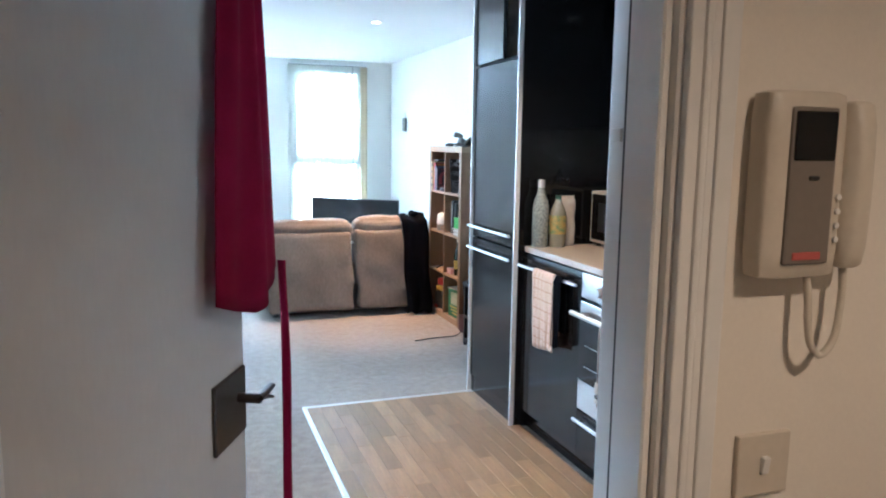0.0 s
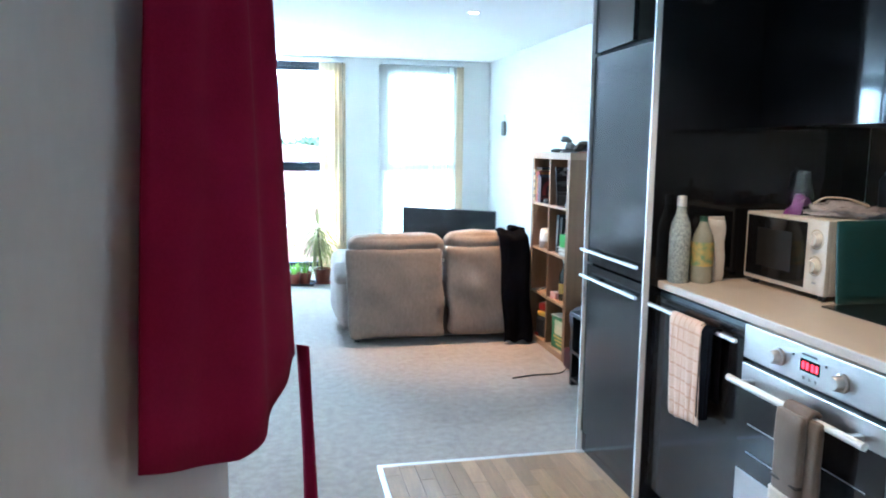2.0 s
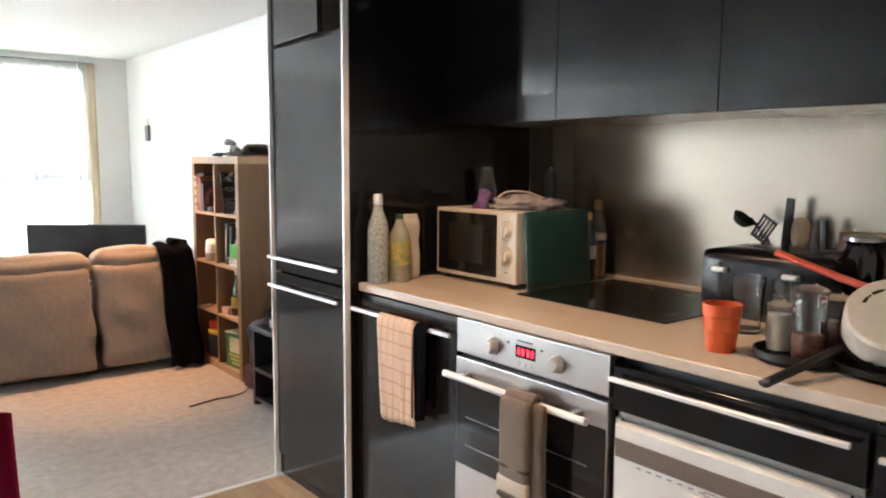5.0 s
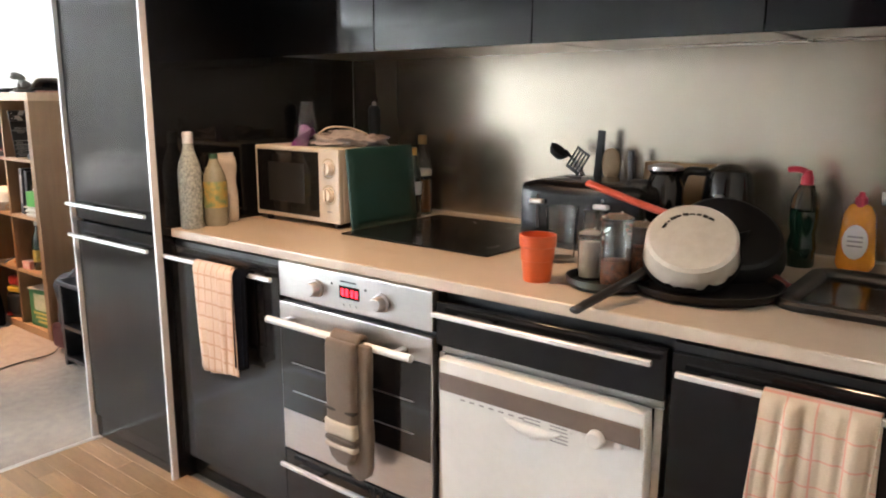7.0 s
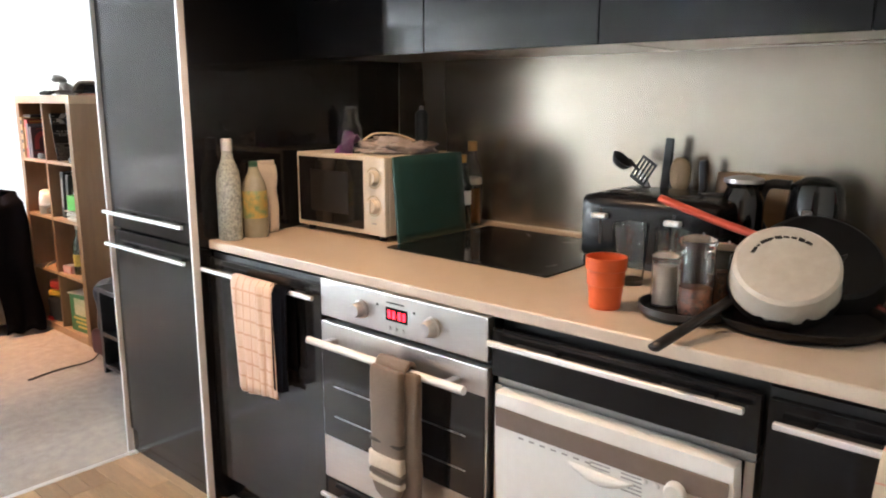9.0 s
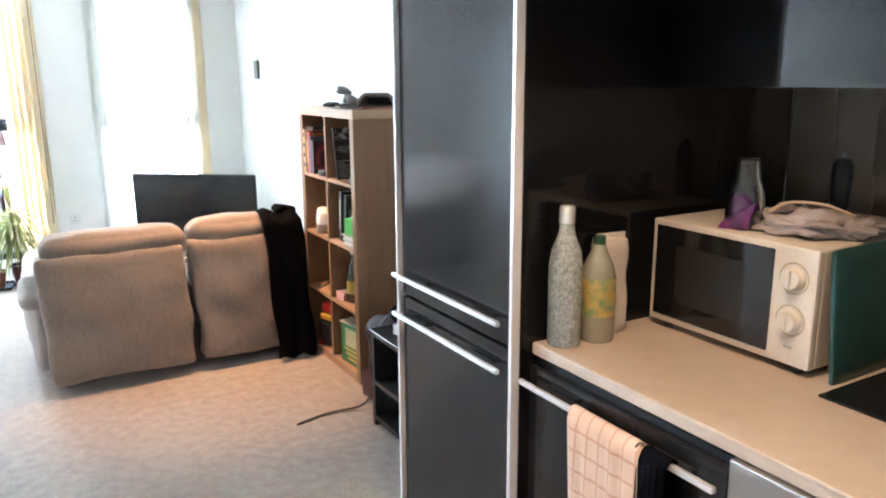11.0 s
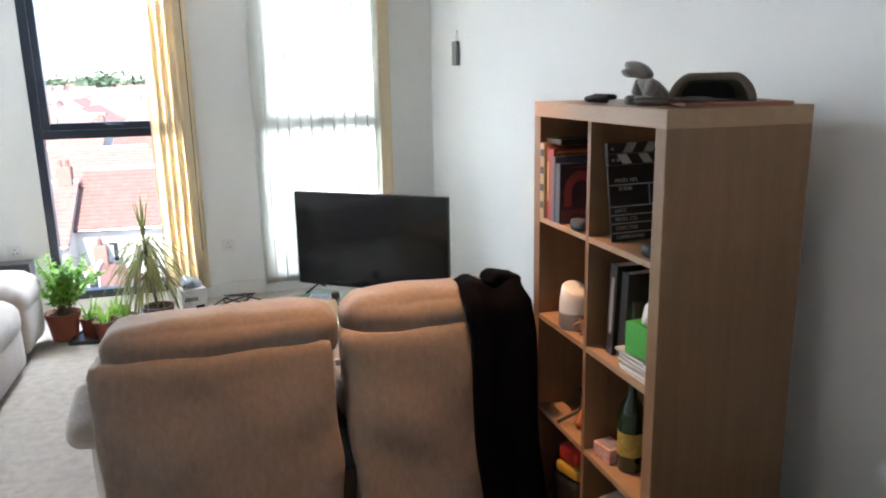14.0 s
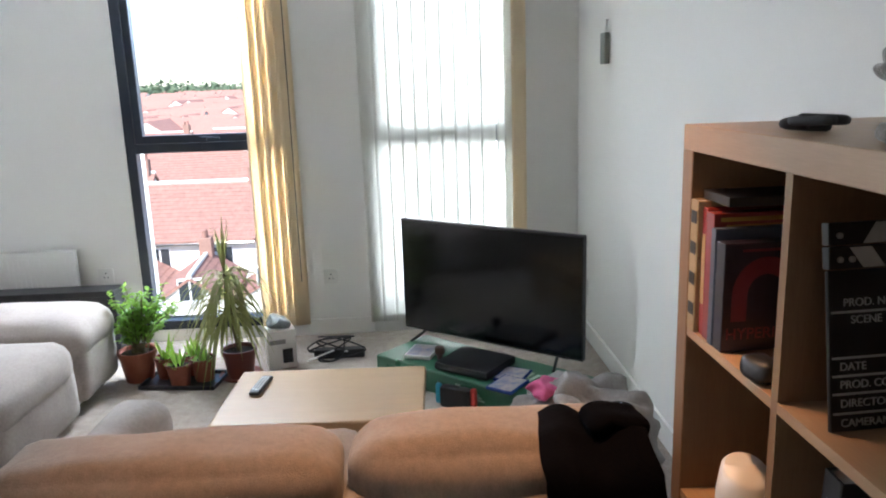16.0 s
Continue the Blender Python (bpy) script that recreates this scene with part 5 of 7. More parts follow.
part("arm", rbox((0.18, 0.62, 0.42), 0.07, 12, bulge=(0.02, 0, 0.02), wrinkle=0.012, freq=5, seed=8, center=(2.46, 6.83, 0.27)), M_SOFA, so, smooth=True)
part("base", box(1.13, 6.36, 0.03, 2.42, 7.2, 0.25, 0.01), M_BLKPL, so, "dark steel recliner base")
for fx_ in (1.18, 2.36):
    for fy_ in (6.42, 7.14):
        part("foot", lathe([(0.025, 0), (0.022, 0.03), (0, 0.03)], 14, None, (fx_, fy_, 0)), M_BLKPL, so)
part("strap_tag", box(1.805, 6.40, 0.585, 1.822, 6.415, 0.605, 0.002), M_WHITE, so, "white tag in the gap")

ju = thing("jumper", (0, 0, 0), 0, "black knitted garment draped over the sofa corner to the floor", "clothing")


def jumper_at(u, v):
    y = [6.59, 6.50, 6.38, 6.30, 6.28, 6.245, 6.22, 6.19, 6.165]
    z = [0.72, 0.80, 0.806, 0.765, 0.65, 0.45, 0.27, 0.12, 0.022]
    s = v * 8
    i = min(7, int(s))
    f = s - i
    x0 = 2.235 - 0.03 * min(1, v * 2.5) + 0.02 * v
    x1 = 2.415 - 0.0 * min(1, v * 2.5) + 0.02 * v
    fold = (0.008 * math.sin(u * 11 + v * 3) + 0.018 * noise.noise(Vector((u * 3.5, v * 4, 1.7)))) * min(1, 0.4 + v)
    return (x0 + (x1 - x0) * u + 0.008 * math.sin(v * 16), y[i] * (1 - f) + y[i + 1] * f + fold - 0.012, z[i] * (1 - f) + z[i + 1] * f + 0.012 * math.sin(u * 9) * (v < 0.4) + (0.012 * math.sin(u * 12) if v > 0.95 else 0))


part("knit", sheet(jumper_at, 24, 40, 0.022), M_DARKWOOL, ju, smooth=True)
part("collar", turned(rbox((0.13, 0.1, 0.05), 0.022, 7, wrinkle=0.012, freq=18), pose(2.37, 6.41, 0.82, 0, 8, 10)), M_DARKWOOL, ju, smooth=True)

# ---- pale sofa ----
ps = thing("pale_sofa", (0, 0, 0), 0, "pale cream reclining sofa with plump arms by the window", "sofa")
SX0, SX1 = -0.50, 0.42
part("base", box(SX0, 7.50, 0.03, SX1 - 0.05, 8.86, 0.26, 0.01), M_SOFA2, ps)
na = rbox((0.93, 0.21, 0.50), 0.05, 12, bulge=(0.01, 0.008, 0), wrinkle=0.006, freq=5, seed=1, center=(-0.05, 7.565, 0.285))
part("arm", na, M_SOFA2, ps, smooth=True)
part("arm_pad", rbox((0.88, 0.26, 0.16), 0.07, 12, bulge=(0.02, 0.01, 0.012), wrinkle=0.008, freq=6, seed=2, center=(-0.0, 7.575, 0.505)), M_SOFA2, ps, smooth=True)
part("seat_cushion", rbox((0.86, 0.70, 0.2), 0.075, 12, bulge=(0.02, 0, 0.03), wrinkle=0.008, freq=5, seed=4, center=(0.0, 8.03, 0.305)), M_SOFA2, ps, smooth=True)
part("footrest", rbox((0.08, 0.68, 0.30), 0.03, 10, bulge=(0.015, 0, 0), wrinkle=0.006, freq=6, seed=6, center=(0.385, 8.03, 0.18)), M_SOFA2, ps, smooth=True)
part("arm", rbox((0.80, 0.44, 0.30), 0.05, 12, bulge=(0.012, 0.0, 0), wrinkle=0.006, freq=5, seed=7, center=(0.02, 8.66, 0.19)), M_SOFA2, ps, smooth=True)
part("arm_pad", rbox((0.84, 0.50, 0.22), 0.095, 12, bulge=(0.02, 0.01, 0.025), wrinkle=0.008, freq=5, seed=8, center=(0.0, 8.66, 0.335)), M_SOFA2, ps, smooth=True)
part("backrest", rbox((0.26, 1.40, 0.60), 0.09, 12, bulge=(0.03, 0, 0.02), wrinkle=0.01, freq=4, seed=9, center=(-0.42, 8.18, 0.50)), M_SOFA2, ps, smooth=True)
pull = lathe([(0.0, 0.004), (0.020, 0.006), (0.028, 0.004), (0.032, -0.004)], 24)
for v in pull.verts:
    v.co.x *= 1.35
part("recliner_pull", turned(pull, pose(0.245, 7.449, 0.365, 90, 0, 0)), M_BLKPL, ps, "dark oval recliner pull", True)
for fx_ in (-0.42, 0.32):
    for fy_ in (7.53, 8.80):
        part("foot", lathe([(0.03, 0), (0.028, 0.035), (0, 0.035)], 14, None, (fx_, fy_, 0)), M_BLKPL, ps)

# ---- radiator, sockets, wall things ----
ra = thing("radiator", (-0.60, WY1, 0.16), 0, "white panel radiator under the wall by the window", "radiator")
part("panel", box(0, -0.075, 0, 0.625, -0.03, 0.43, 0.008, 2), M_TRIM, ra)
for k in range(20):
    part("rib", box(0.02 + 0.03 * k, -0.079, 0.03, 0.035 + 0.03 * k, -0.074, 0.40, 0.002), M_TRIM, ra)
part("top_grille", box(0.0, -0.078, 0.43, 0.625, -0.01, 0.437, 0.002), M_TRIM, ra)
part("bracket", box(0.1, -0.03, 0.05, 0.13, 0, 0.38), M_TRIM, ra)
bb = thing("media_bench", (-0.55, 9.22, 0.0), 0, "low black lacquered bench below the radiator", "bench")
part("top", box(0, 0, 0.36, 0.84, 0.15, 0.395, 0.003), M_BLKPL, bb)
part("side", box(0, 0.01, 0, 0.03, 0.14, 0.36), M_BLKPL, bb)
part("side", box(0.81, 0.01, 0, 0.84, 0.14, 0.36), M_BLKPL, bb)
part("front", box(0.03, 0.01, 0.03, 0.81, 0.025, 0.36), M_BLKPL, bb)


def socket(loc, rz, label):
    s = thing("wall_socket", loc, rz, label, "socket", "wall sockets")
    part("plate", box(-0.043, -0.01, -0.043, 0.043, 0, 0.043, 0.003, 2), M_WHITE, s)
    for px, pz in ((0, 0.014), (-0.011, -0.012), (0.011, -0.012)):
        part("hole", box(px - 0.003, -0.0112, pz - 0.004, px + 0.003, -0.0098, pz + 0.004), M_RUBBER, s)
    part("switch", box(0.022, -0.013, 0.015, 0.034, -0.009, 0.035, 0.001), M_WHITE, s)
    return s


socket((1.494, WY1, 0.364), 0, "white wall socket between the windows")
socket((0.165, WY1, 0.43), 0, "white wall socket beside the radiator")
sc = socket((WX1, 5.33, 0.50), -90, "white wall socket with a plug behind the bookcase")
pl = thing("plug", (WX1, 5.33, 0.50), -90, "white plug and adaptor in the wall socket", "plug")
part("body", rbox((0.05, 0.05, 0.08), 0.01, 5, center=(0.0, -0.036, -0.03)), M_WHITE, pl, smooth=50)
part("cable", tube(curve_points([(0, -0.05, -0.06), (0.01, -0.05, -0.2), (0.04, -0.04, -0.38), (0.10, -0.05, -0.45)], 6), 0.003, 6), M_WHITE, pl)
sc = socket((WX1, 9.22, 0.30), -90, "white wall socket beside the television")
pl = thing("plug", (WX1, 9.22, 0.30), -90, "white plug with a hanging cable by the television", "plug")
part("body", rbox((0.05, 0.045, 0.05), 0.01, 5, center=(0.0, -0.033, 0.0)), M_WHITE, pl, smooth=50)
part("cable", tube(curve_points([(0, -0.05, 0.0), (0.01, -0.06, -0.12), (0.0, -0.05, -0.28), (-0.05, -0.06, -0.36)], 6), 0.003, 6), M_WHITE, pl)
sn = thing("hanging_plaque", (WX1, 8.83, 1.55), -90, "small grey plaque hanging from a cord on the wall", "plaque")
part("plaque", box(-0.045, -0.028, 0, 0.045, -0.004, 0.15, 0.004, 2), mat("grey_slate", (0.22, 0.24, 0.22), None, 0.6, bump=0.2), sn)
part("cord", tube([(-0.02, -0.012, 0.15), (0, -0.006, 0.21), (0.02, -0.012, 0.15)], 0.0018, 6), M_WHITE, sn)
part("nail", lathe([(0.003, 0), (0.003, 0.012), (0, 0.012)], 8), M_STEEL, sn).matrix_basis = pose(0, 0, 0.21, 90, 0, 0)

# ---- coffee table ----
ct = thing("coffee_table", (1.635, 7.745, 0), -2.5, "light beech coffee table with a rounded rim", "table")
part("tabletop", box(-0.38, -0.255, 0.302, 0.38, 0.255, 0.34, 0.012, 3), M_BEECH, ct)
for sx in (-1, 1):
    for sy in (-1, 1):
        part("leg", box(sx * 0.33 - 0.025, sy * 0.205 - 0.025, 0, sx * 0.33 + 0.025, sy * 0.205 + 0.025, 0.302, 0.004), M_BEECH, ct)
part("shelf", box(-0.33, -0.2, 0.10, 0.33, 0.2, 0.115, 0.003), M_BEECH, ct)
part("apron_rail", box(-0.3, -0.2, 0.24, 0.3, -0.185, 0.302), M_BEECH, ct)
part("apron_rail", box(-0.3, 0.185, 0.24, 0.3, 0.2, 0.302), M_BEECH, ct)
gm = thing("game_bag", (1.86, 7.70, 0.116), 12, "black bag and magazines on the shelf under the table", "bag")
part("bag", rbox((0.28, 0.24, 0.10), 0.03, 8, wrinkle=0.012, freq=14, center=(0, 0, 0.05)), M_DARKWOOL, gm, smooth=True)
rm = thing("remote_control", (1.375, 7.83, 0.341), -8, "grey and black television remote on the table", "remote")
part("body", rbox((0.045, 0.17, 0.018), 0.007, 7, center=(0, 0, 0.009)), M_BLKPL, rm, smooth=50)
for r_ in range(8):
    for c_ in range(3):
        part("button", box(-0.016 + 0.0115 * c_, -0.06 + 0.016 * r_, 0.0178, -0.008 + 0.0115 * c_, -0.05 + 0.016 * r_, 0.0198, 0.001), M_WHITE, rm)

# ---- television corner ----
tv = thing("television", (2.36, 8.726, 0.0), -38.3, "large black flat-screen television on a low green box", "television")
part("screen", box(-0.535, -0.006, 0.168, 0.535, 0.004, 0.764, 0.0), M_SCREEN, tv, "dark reflective screen")
part("bezel", box(-0.54, -0.004, 0.157, 0.54, 0.03, 0.774, 0.004), M_BLKPL, tv)
part("rear_housing", rbox((0.7, 0.05, 0.36), 0.02, 6, center=(0, 0.05, 0.40)), M_BLKPL, tv, smooth=50)
for sx in (-1, 1):
    part("leg", tube([(sx * 0.40, 0.01, 0.16), (sx * 0.43, -0.095, 0.118)], 0.008, 8), M_BLKPL, tv)
    part("leg", tube([(sx * 0.40, 0.01, 0.16), (sx * 0.41, 0.10, 0.118)], 0.008, 8), M_BLKPL, tv)
gx = thing("cardboard_box", (2.32, 8.50, 0), -43, "long green printed cardboard box serving as a television stand", "box")
M_GBOX = mat("green_printed_card", (0.030, 0.135, 0.070), (0.022, 0.10, 0.052), 0.30, scale=3, fine=50, bump=0.03, coat=0.4)
part("carton", box(-0.56, -0.19, 0, 0.56, 0.20, 0.112, 0.003), M_GBOX, gx)
part("lid_flap", box(-0.555, -0.186, 0.1125, 0.555, 0.196, 0.1155, 0.001), M_GBOX, gx)
M_PRINT = mat("pale_green_print", (0.30, 0.42, 0.34), None, 0.5)
for k in range(4):
    part("print_bar", box(0.05, -0.1915, 0.03 + 0.013 * k, 0.14 - 0.015 * k, -0.1902, 0.037 + 0.013 * k), M_PRINT, gx)
part("print_bar", box(-0.03, -0.1915, 0.05, 0.0, -0.1902, 0.085), M_PRINT, gx)


def case(name, loc, rz, size, mt, label, category):
    c = thing(name, loc, rz, label, category)
    part("case", box(-size[0] / 2, -size[1] / 2, 0, size[0] / 2, size[1] / 2, size[2], 0.002), mt, c)
    part("cover", box(-size[0] / 2 + 0.008, -size[1] / 2 + 0.008, size[2], size[0] / 2 - 0.008, size[1] / 2 - 0.008, size[2] + 0.001), mat("cover_" + name, (0.5, 0.42, 0.36), (0.12, 0.16, 0.32), 0.3, scale=18, fine=50, bump=0, coat=0.4), c, "printed cover sheet")
    return c


M_BLUE = mat("blue_case_plastic", (0.03, 0.07, 0.28), None, 0.25, bump=0, coat=0.4)
Z_B = 0.1158
case("disc_case", (2.02, 8.72, Z_B), -20, (0.14, 0.17, 0.02), M_WHITE, "stack of pale disc cases on the green box", "disc case")
case("disc_case", (2.40, 8.245, Z_B), -38, (0.135, 0.17, 0.015), M_BLUE, "blue game case on the green box", "disc case")
case("disc_case", (2.44, 8.36, Z_B), -30, (0.135, 0.17, 0.012), M_BLUE, "blue game case near the television leg", "disc case")
mg = thing("magazines", (2.58, 8.24, Z_B), -46, "loose striped papers on the green box", "papers")
for k in range(7):
    part("paper", box(-0.14 + 0.04 * k, -0.07, 0, -0.12 + 0.04 * k, 0.07, 0.002 + 0.0004 * k), M_PRINT, mg)
gc = thing("game_console", (2.275, 8.50, Z_B), -38, "slim black games console under the television", "games console")
part("body", rbox((0.30, 0.27, 0.042), 0.008, 6, center=(0, 0, 0.024)), mat("satin_black_shell", (0.018, 0.018, 0.019), None, 0.3, bump=0.03), gc, smooth=50)
part("light_strip", box(-0.15, -0.137, 0.022, 0.15, -0.134, 0.026), M_BLKPL, gc)
fg = thing("figurine", (2.105, 8.575, Z_B), 0, "small brown headed toy figure on the green box", "figurine")
part("figure", join(lathe([(0, 0), (0.018, 0), (0.02, 0.008), (0.012, 0.02), (0.014, 0.045), (0, 0.05)], 16), rbox((0.05, 0.045, 0.045), 0.016, 5, center=(0, 0, 0.068))), mat("brown_toy", (0.15, 0.09, 0.06), (0.05, 0.03, 0.025), 0.5, scale=50), fg, smooth=50)
sd = thing("handheld_console", (2.165, 8.30, 0), -30, "handheld console in a black dock with red and blue sides", "games console")
part("dock", rbox((0.15, 0.05, 0.10), 0.008, 6, center=(0, 0, 0.05)), M_BLKPL, sd, smooth=50)
part("controller", rbox((0.03, 0.028, 0.10), 0.011, 6, center=(0.09, 0, 0.058)), mat("red_controller", (0.65, 0.05, 0.035), None, 0.4), sd, "red controller", 50)
part("controller", rbox((0.03, 0.028, 0.10), 0.011, 6, center=(-0.09, 0, 0.058)), mat("blue_controller", (0.03, 0.30, 0.45), None, 0.4), sd, "blue controller", 50)
cl = thing("clothes_pile", (2.54, 7.42, 0), 0, "rumpled heap of grey and pink clothes beside the sofa", "clothes pile")
heap = bmesh.new()
bmesh.ops.create_icosphere(heap, subdivisions=5, radius=1)
for v in heap.verts:
    q = v.co.copy()
    n1 = noise.noise(q * 2.2) * 0.22 + noise.noise(q * 5.5) * 0.12 + abs(noise.noise(q * 9)) * 0.08
    v.co = Vector((q.x * 0.25 * (1 + n1), q.y * 0.24 * (1 + n1), max(0.0, 0.24 + q.z * 0.24 * (1 + n1))))
part("fabric", heap, add_cells(mat("grey_marl_cotton", (0.30, 0.29, 0.28), (0.17, 0.165, 0.16), 0.95, scale=7, fine=220, bump=0.4), 400, 0.3, 0.002), cl, smooth=True)
top = turned(rbox((0.17, 0.12, 0.06), 0.025, 12, wrinkle=0.035, freq=17), pose(-0.09, 0.0, 0.445, 0, 6, 20))
part("garment", top, mat("pink_cotton", (0.52, 0.10, 0.24), (0.40, 0.07, 0.17), 0.9, scale=12, bump=0.3), cl, "bright pink garment", True)
part("garment", turned(rbox((0.30, 0.22, 0.06), 0.025, 14, wrinkle=0.045, freq=13, seed=4), pose(0.05, -0.10, 0.43, 0, 4, -10)), mat("pale_grey_cotton", (0.27, 0.265, 0.26), (0.18, 0.176, 0.172), 0.9, scale=12, bump=0.3), cl, "crumpled grey garment", True)
wx = thing("white_box", (1.25, 8.965, 0), 18, "white printed product box standing by the window", "box")
part("carton", box(-0.075, -0.06, 0, 0.075, 0.06, 0.215, 0.002), M_WHITE, wx)
part("print", box(0.0, -0.0612, 0.03, 0.055, -0.0598, 0.11), M_SCREEN, wx, "dark picture on the carton")
part("print", box(-0.065, -0.0612, 0.14, 0.02, -0.0598, 0.165), INK, wx)
fb = turned(rbox((0.13, 0.10, 0.07), 0.02, 10, wrinkle=0.025, freq=16), pose(0.0, 0, 0.245, 10, 12, 20))
pb = thing("foil_bag", (1.25, 8.965, 0.0), 18, "crumpled blue-grey foil bag on the white box", "bag")
part("foil", fb, mat("blue_foil", (0.44, 0.48, 0.52), (0.28, 0.32, 0.36), 0.3, metal=0.4, scale=16, bump=0.5), pb, smooth=True)
cx = thing("extension_lead", (1.56, 9.05, 0), 0, "black extension block with tangled cables on the carpet", "cables")
part("block", box(-0.14, -0.03, 0, 0.14, 0.03, 0.05, 0.006, 2), M_BLKPL, cx)
for k in range(5):
    r_ = random.Random(k)
    pts = [(r_.uniform(-0.2, 0.16), r_.uniform(-0.1, 0.08), r_.choice((0.008, 0.05, 0.1, 0.02))) for _ in range(6)]
    part("cable", tube(curve_points(pts, 8), 0.004, 6), M_WHITE if k == 1 else M_RUBBER, cx, "looped cable", True)


# ---- plants ----
def flowerpot(x, y, r, h, mt, label, name="flowerpot"):
    p_ = thing(name, (x, y, 0.0), 0, label, "potted plant", "plants by the window")
    part("pot", lathe([(0, 0), (r * 0.72, 0), (r * 0.94, h * 0.82), (r, h * 0.83), (r * 1.02, h), (r * 0.92, h), (r * 0.88, h * 0.85), (0, h * 0.85)], 30), mt, p_, smooth=35)
    part("soil", lathe([(0, h * 0.90), (r * 0.5, h * 0.895), (r * 0.9, h * 0.87)], 20), M_SOIL, p_, smooth=True)
    return p_


def leaf(bm, base, d, length, width, droop, seg=4):
    """One leaf blade: folded along its rib, curving with its weight."""
    d = Vector(d).normalized()
    side = d.cross(Vector((0, 0, 1)))
    side = side.normalized() if side.length > 1e-3 else Vector((1, 0, 0))
    rows_ = []
    for i in range(seg + 1):
        t = i / seg
        c = Vector(base) + d * length * t + Vector((0, 0, -droop * t * t))
        w = width * (math.sin(math.pi * (0.12 + 0.88 * t)) if i < seg else 0.02)
        rows_.append((bm.verts.new(c - side * w + Vector((0, 0, w * 0.35))), bm.verts.new(c), bm.verts.new(c + side * w + Vector((0, 0, w * 0.35)))))
    for a, b in zip(rows_, rows_[1:]):
        bm.faces.new((a[0], a[1], b[1], b[0]))
        bm.faces.new((a[1], a[2], b[2], b[1]))


rnd = random.Random(7)
big_pot = flowerpot(0.52, 8.86, 0.098, 0.165, M_TERRA, "bushy bright green herb in a terracotta pot")
fol = bmesh.new()
for k in range(46):
    a, rr = rnd.uniform(0, 6.28), rnd.uniform(0.0, 0.06)
    tip = Vector((rnd.gauss(0.06, 0.105), rnd.gauss(0, 0.085), rnd.uniform(0.24, 0.50)))
    b0 = Vector((rr * math.cos(a), rr * math.sin(a), 0.14))
    pts = curve_points([b0, b0.lerp(tip, 0.5) + Vector((0, 0, 0.04)), tip], 5)
    part("stem", tube(pts, 0.0022, 5), M_STEM, big_pot)
    for i, q in enumerate(pts):
        if i < 3:
            continue
        for _ in range(3):
            leaf(fol, q, (rnd.gauss(0, 1), rnd.gauss(0, 1), rnd.uniform(-0.2, 0.9)), rnd.uniform(0.025, 0.045), rnd.uniform(0.009, 0.014), 0.008, 3)
part("foliage", fol, M_LEAF, big_pot, "many small bright green leaves")
ptray = thing("plant_tray", (0.775, 8.79, 0), -8, "black plastic tray under the small pots", "tray")
tr_ = box(-0.20, -0.115, 0.0, 0.20, 0.115, 0.005, 0.002)
for a, b, c, d_ in ((-0.20, -0.115, 0.20, -0.108), (-0.20, 0.108, 0.20, 0.115), (-0.20, -0.108, -0.193, 0.108), (0.193, -0.108, 0.20, 0.108)):
    box(a, b, 0.004, c, d_, 0.022, bm=tr_)
part("tray", tr_, M_BLKPL, ptray)
for px, py, r_, h_, sd_ in ((0.665, 8.86, 0.062, 0.115, 1), (0.765, 8.745, 0.066, 0.115, 2), (0.875, 8.80, 0.066, 0.12, 3), (0.80, 8.885, 0.05, 0.11, 4)):
    sp_ = flowerpot(px, py, r_, h_, M_TERRA, "small succulent with upright leaves in a terracotta pot")
    sp_.location.z = 0.0055
    rn = random.Random(sd_)
    bl = bmesh.new()
    for k in range(16):
        a = rn.uniform(0, 6.28)
        leaf(bl, (0.02 * math.cos(a), 0.02 * math.sin(a), h_ * 0.86), (0.32 * math.cos(a), 0.32 * math.sin(a), 1), rn.uniform(0.07, 0.16), 0.008, 0.015, 4)
    for k in range(14):
        a = rn.uniform(0, 6.28)
        leaf(bl, (0.03 * math.cos(a), 0.03 * math.sin(a), h_ * 0.88), (math.cos(a), math.sin(a), 0.6), rn.uniform(0.03, 0.06), 0.011, 0.02, 3)
    part("foliage", bl, M_LEAF, sp_, "upright green leaves")
dr_ = flowerpot(1.055, 8.84, 0.092, 0.155, mat("brown_glazed_pot", (0.16, 0.05, 0.035), None, 0.35), "tall dracaena with drooping striped leaves in a brown pot")
part("saucer", lathe([(0, 0), (0.10, 0), (0.115, 0.012), (0.11, 0.012), (0.098, 0.004), (0, 0.004)], 28), M_TERRA, dr_, smooth=True)
part("trunk", tube(curve_points([(0, 0, 0.13), (-0.02, 0.0, 0.28), (-0.035, 0.0, 0.44), (-0.04, 0.0, 0.56)], 6), [0.010] * 19, 8), M_STEM, dr_, "thin woody stem", True)
bl = bmesh.new()
rn = random.Random(11)
for k in range(120):
    a = rn.uniform(0, 6.28)
    zz = rn.uniform(0.30, 0.56)
    up = rn.uniform(0.5, 1.1)
    ln_ = rn.uniform(0.22, 0.36)
    leaf(bl, (-0.035, 0, zz), (0.55 * math.cos(a), 0.55 * math.sin(a), up * 0.5), ln_, 0.0085, rn.uniform(0.28, 0.5), 8)
for k in range(14):
    a = rn.uniform(0, 6.28)
    leaf(bl, (-0.04, 0, 0.56), (0.18 * math.cos(a), 0.18 * math.sin(a), 1), rn.uniform(0.2, 0.34), 0.006, 0.02, 6)
part("foliage", bl, M_BLADE, dr_, "long drooping striped leaves")

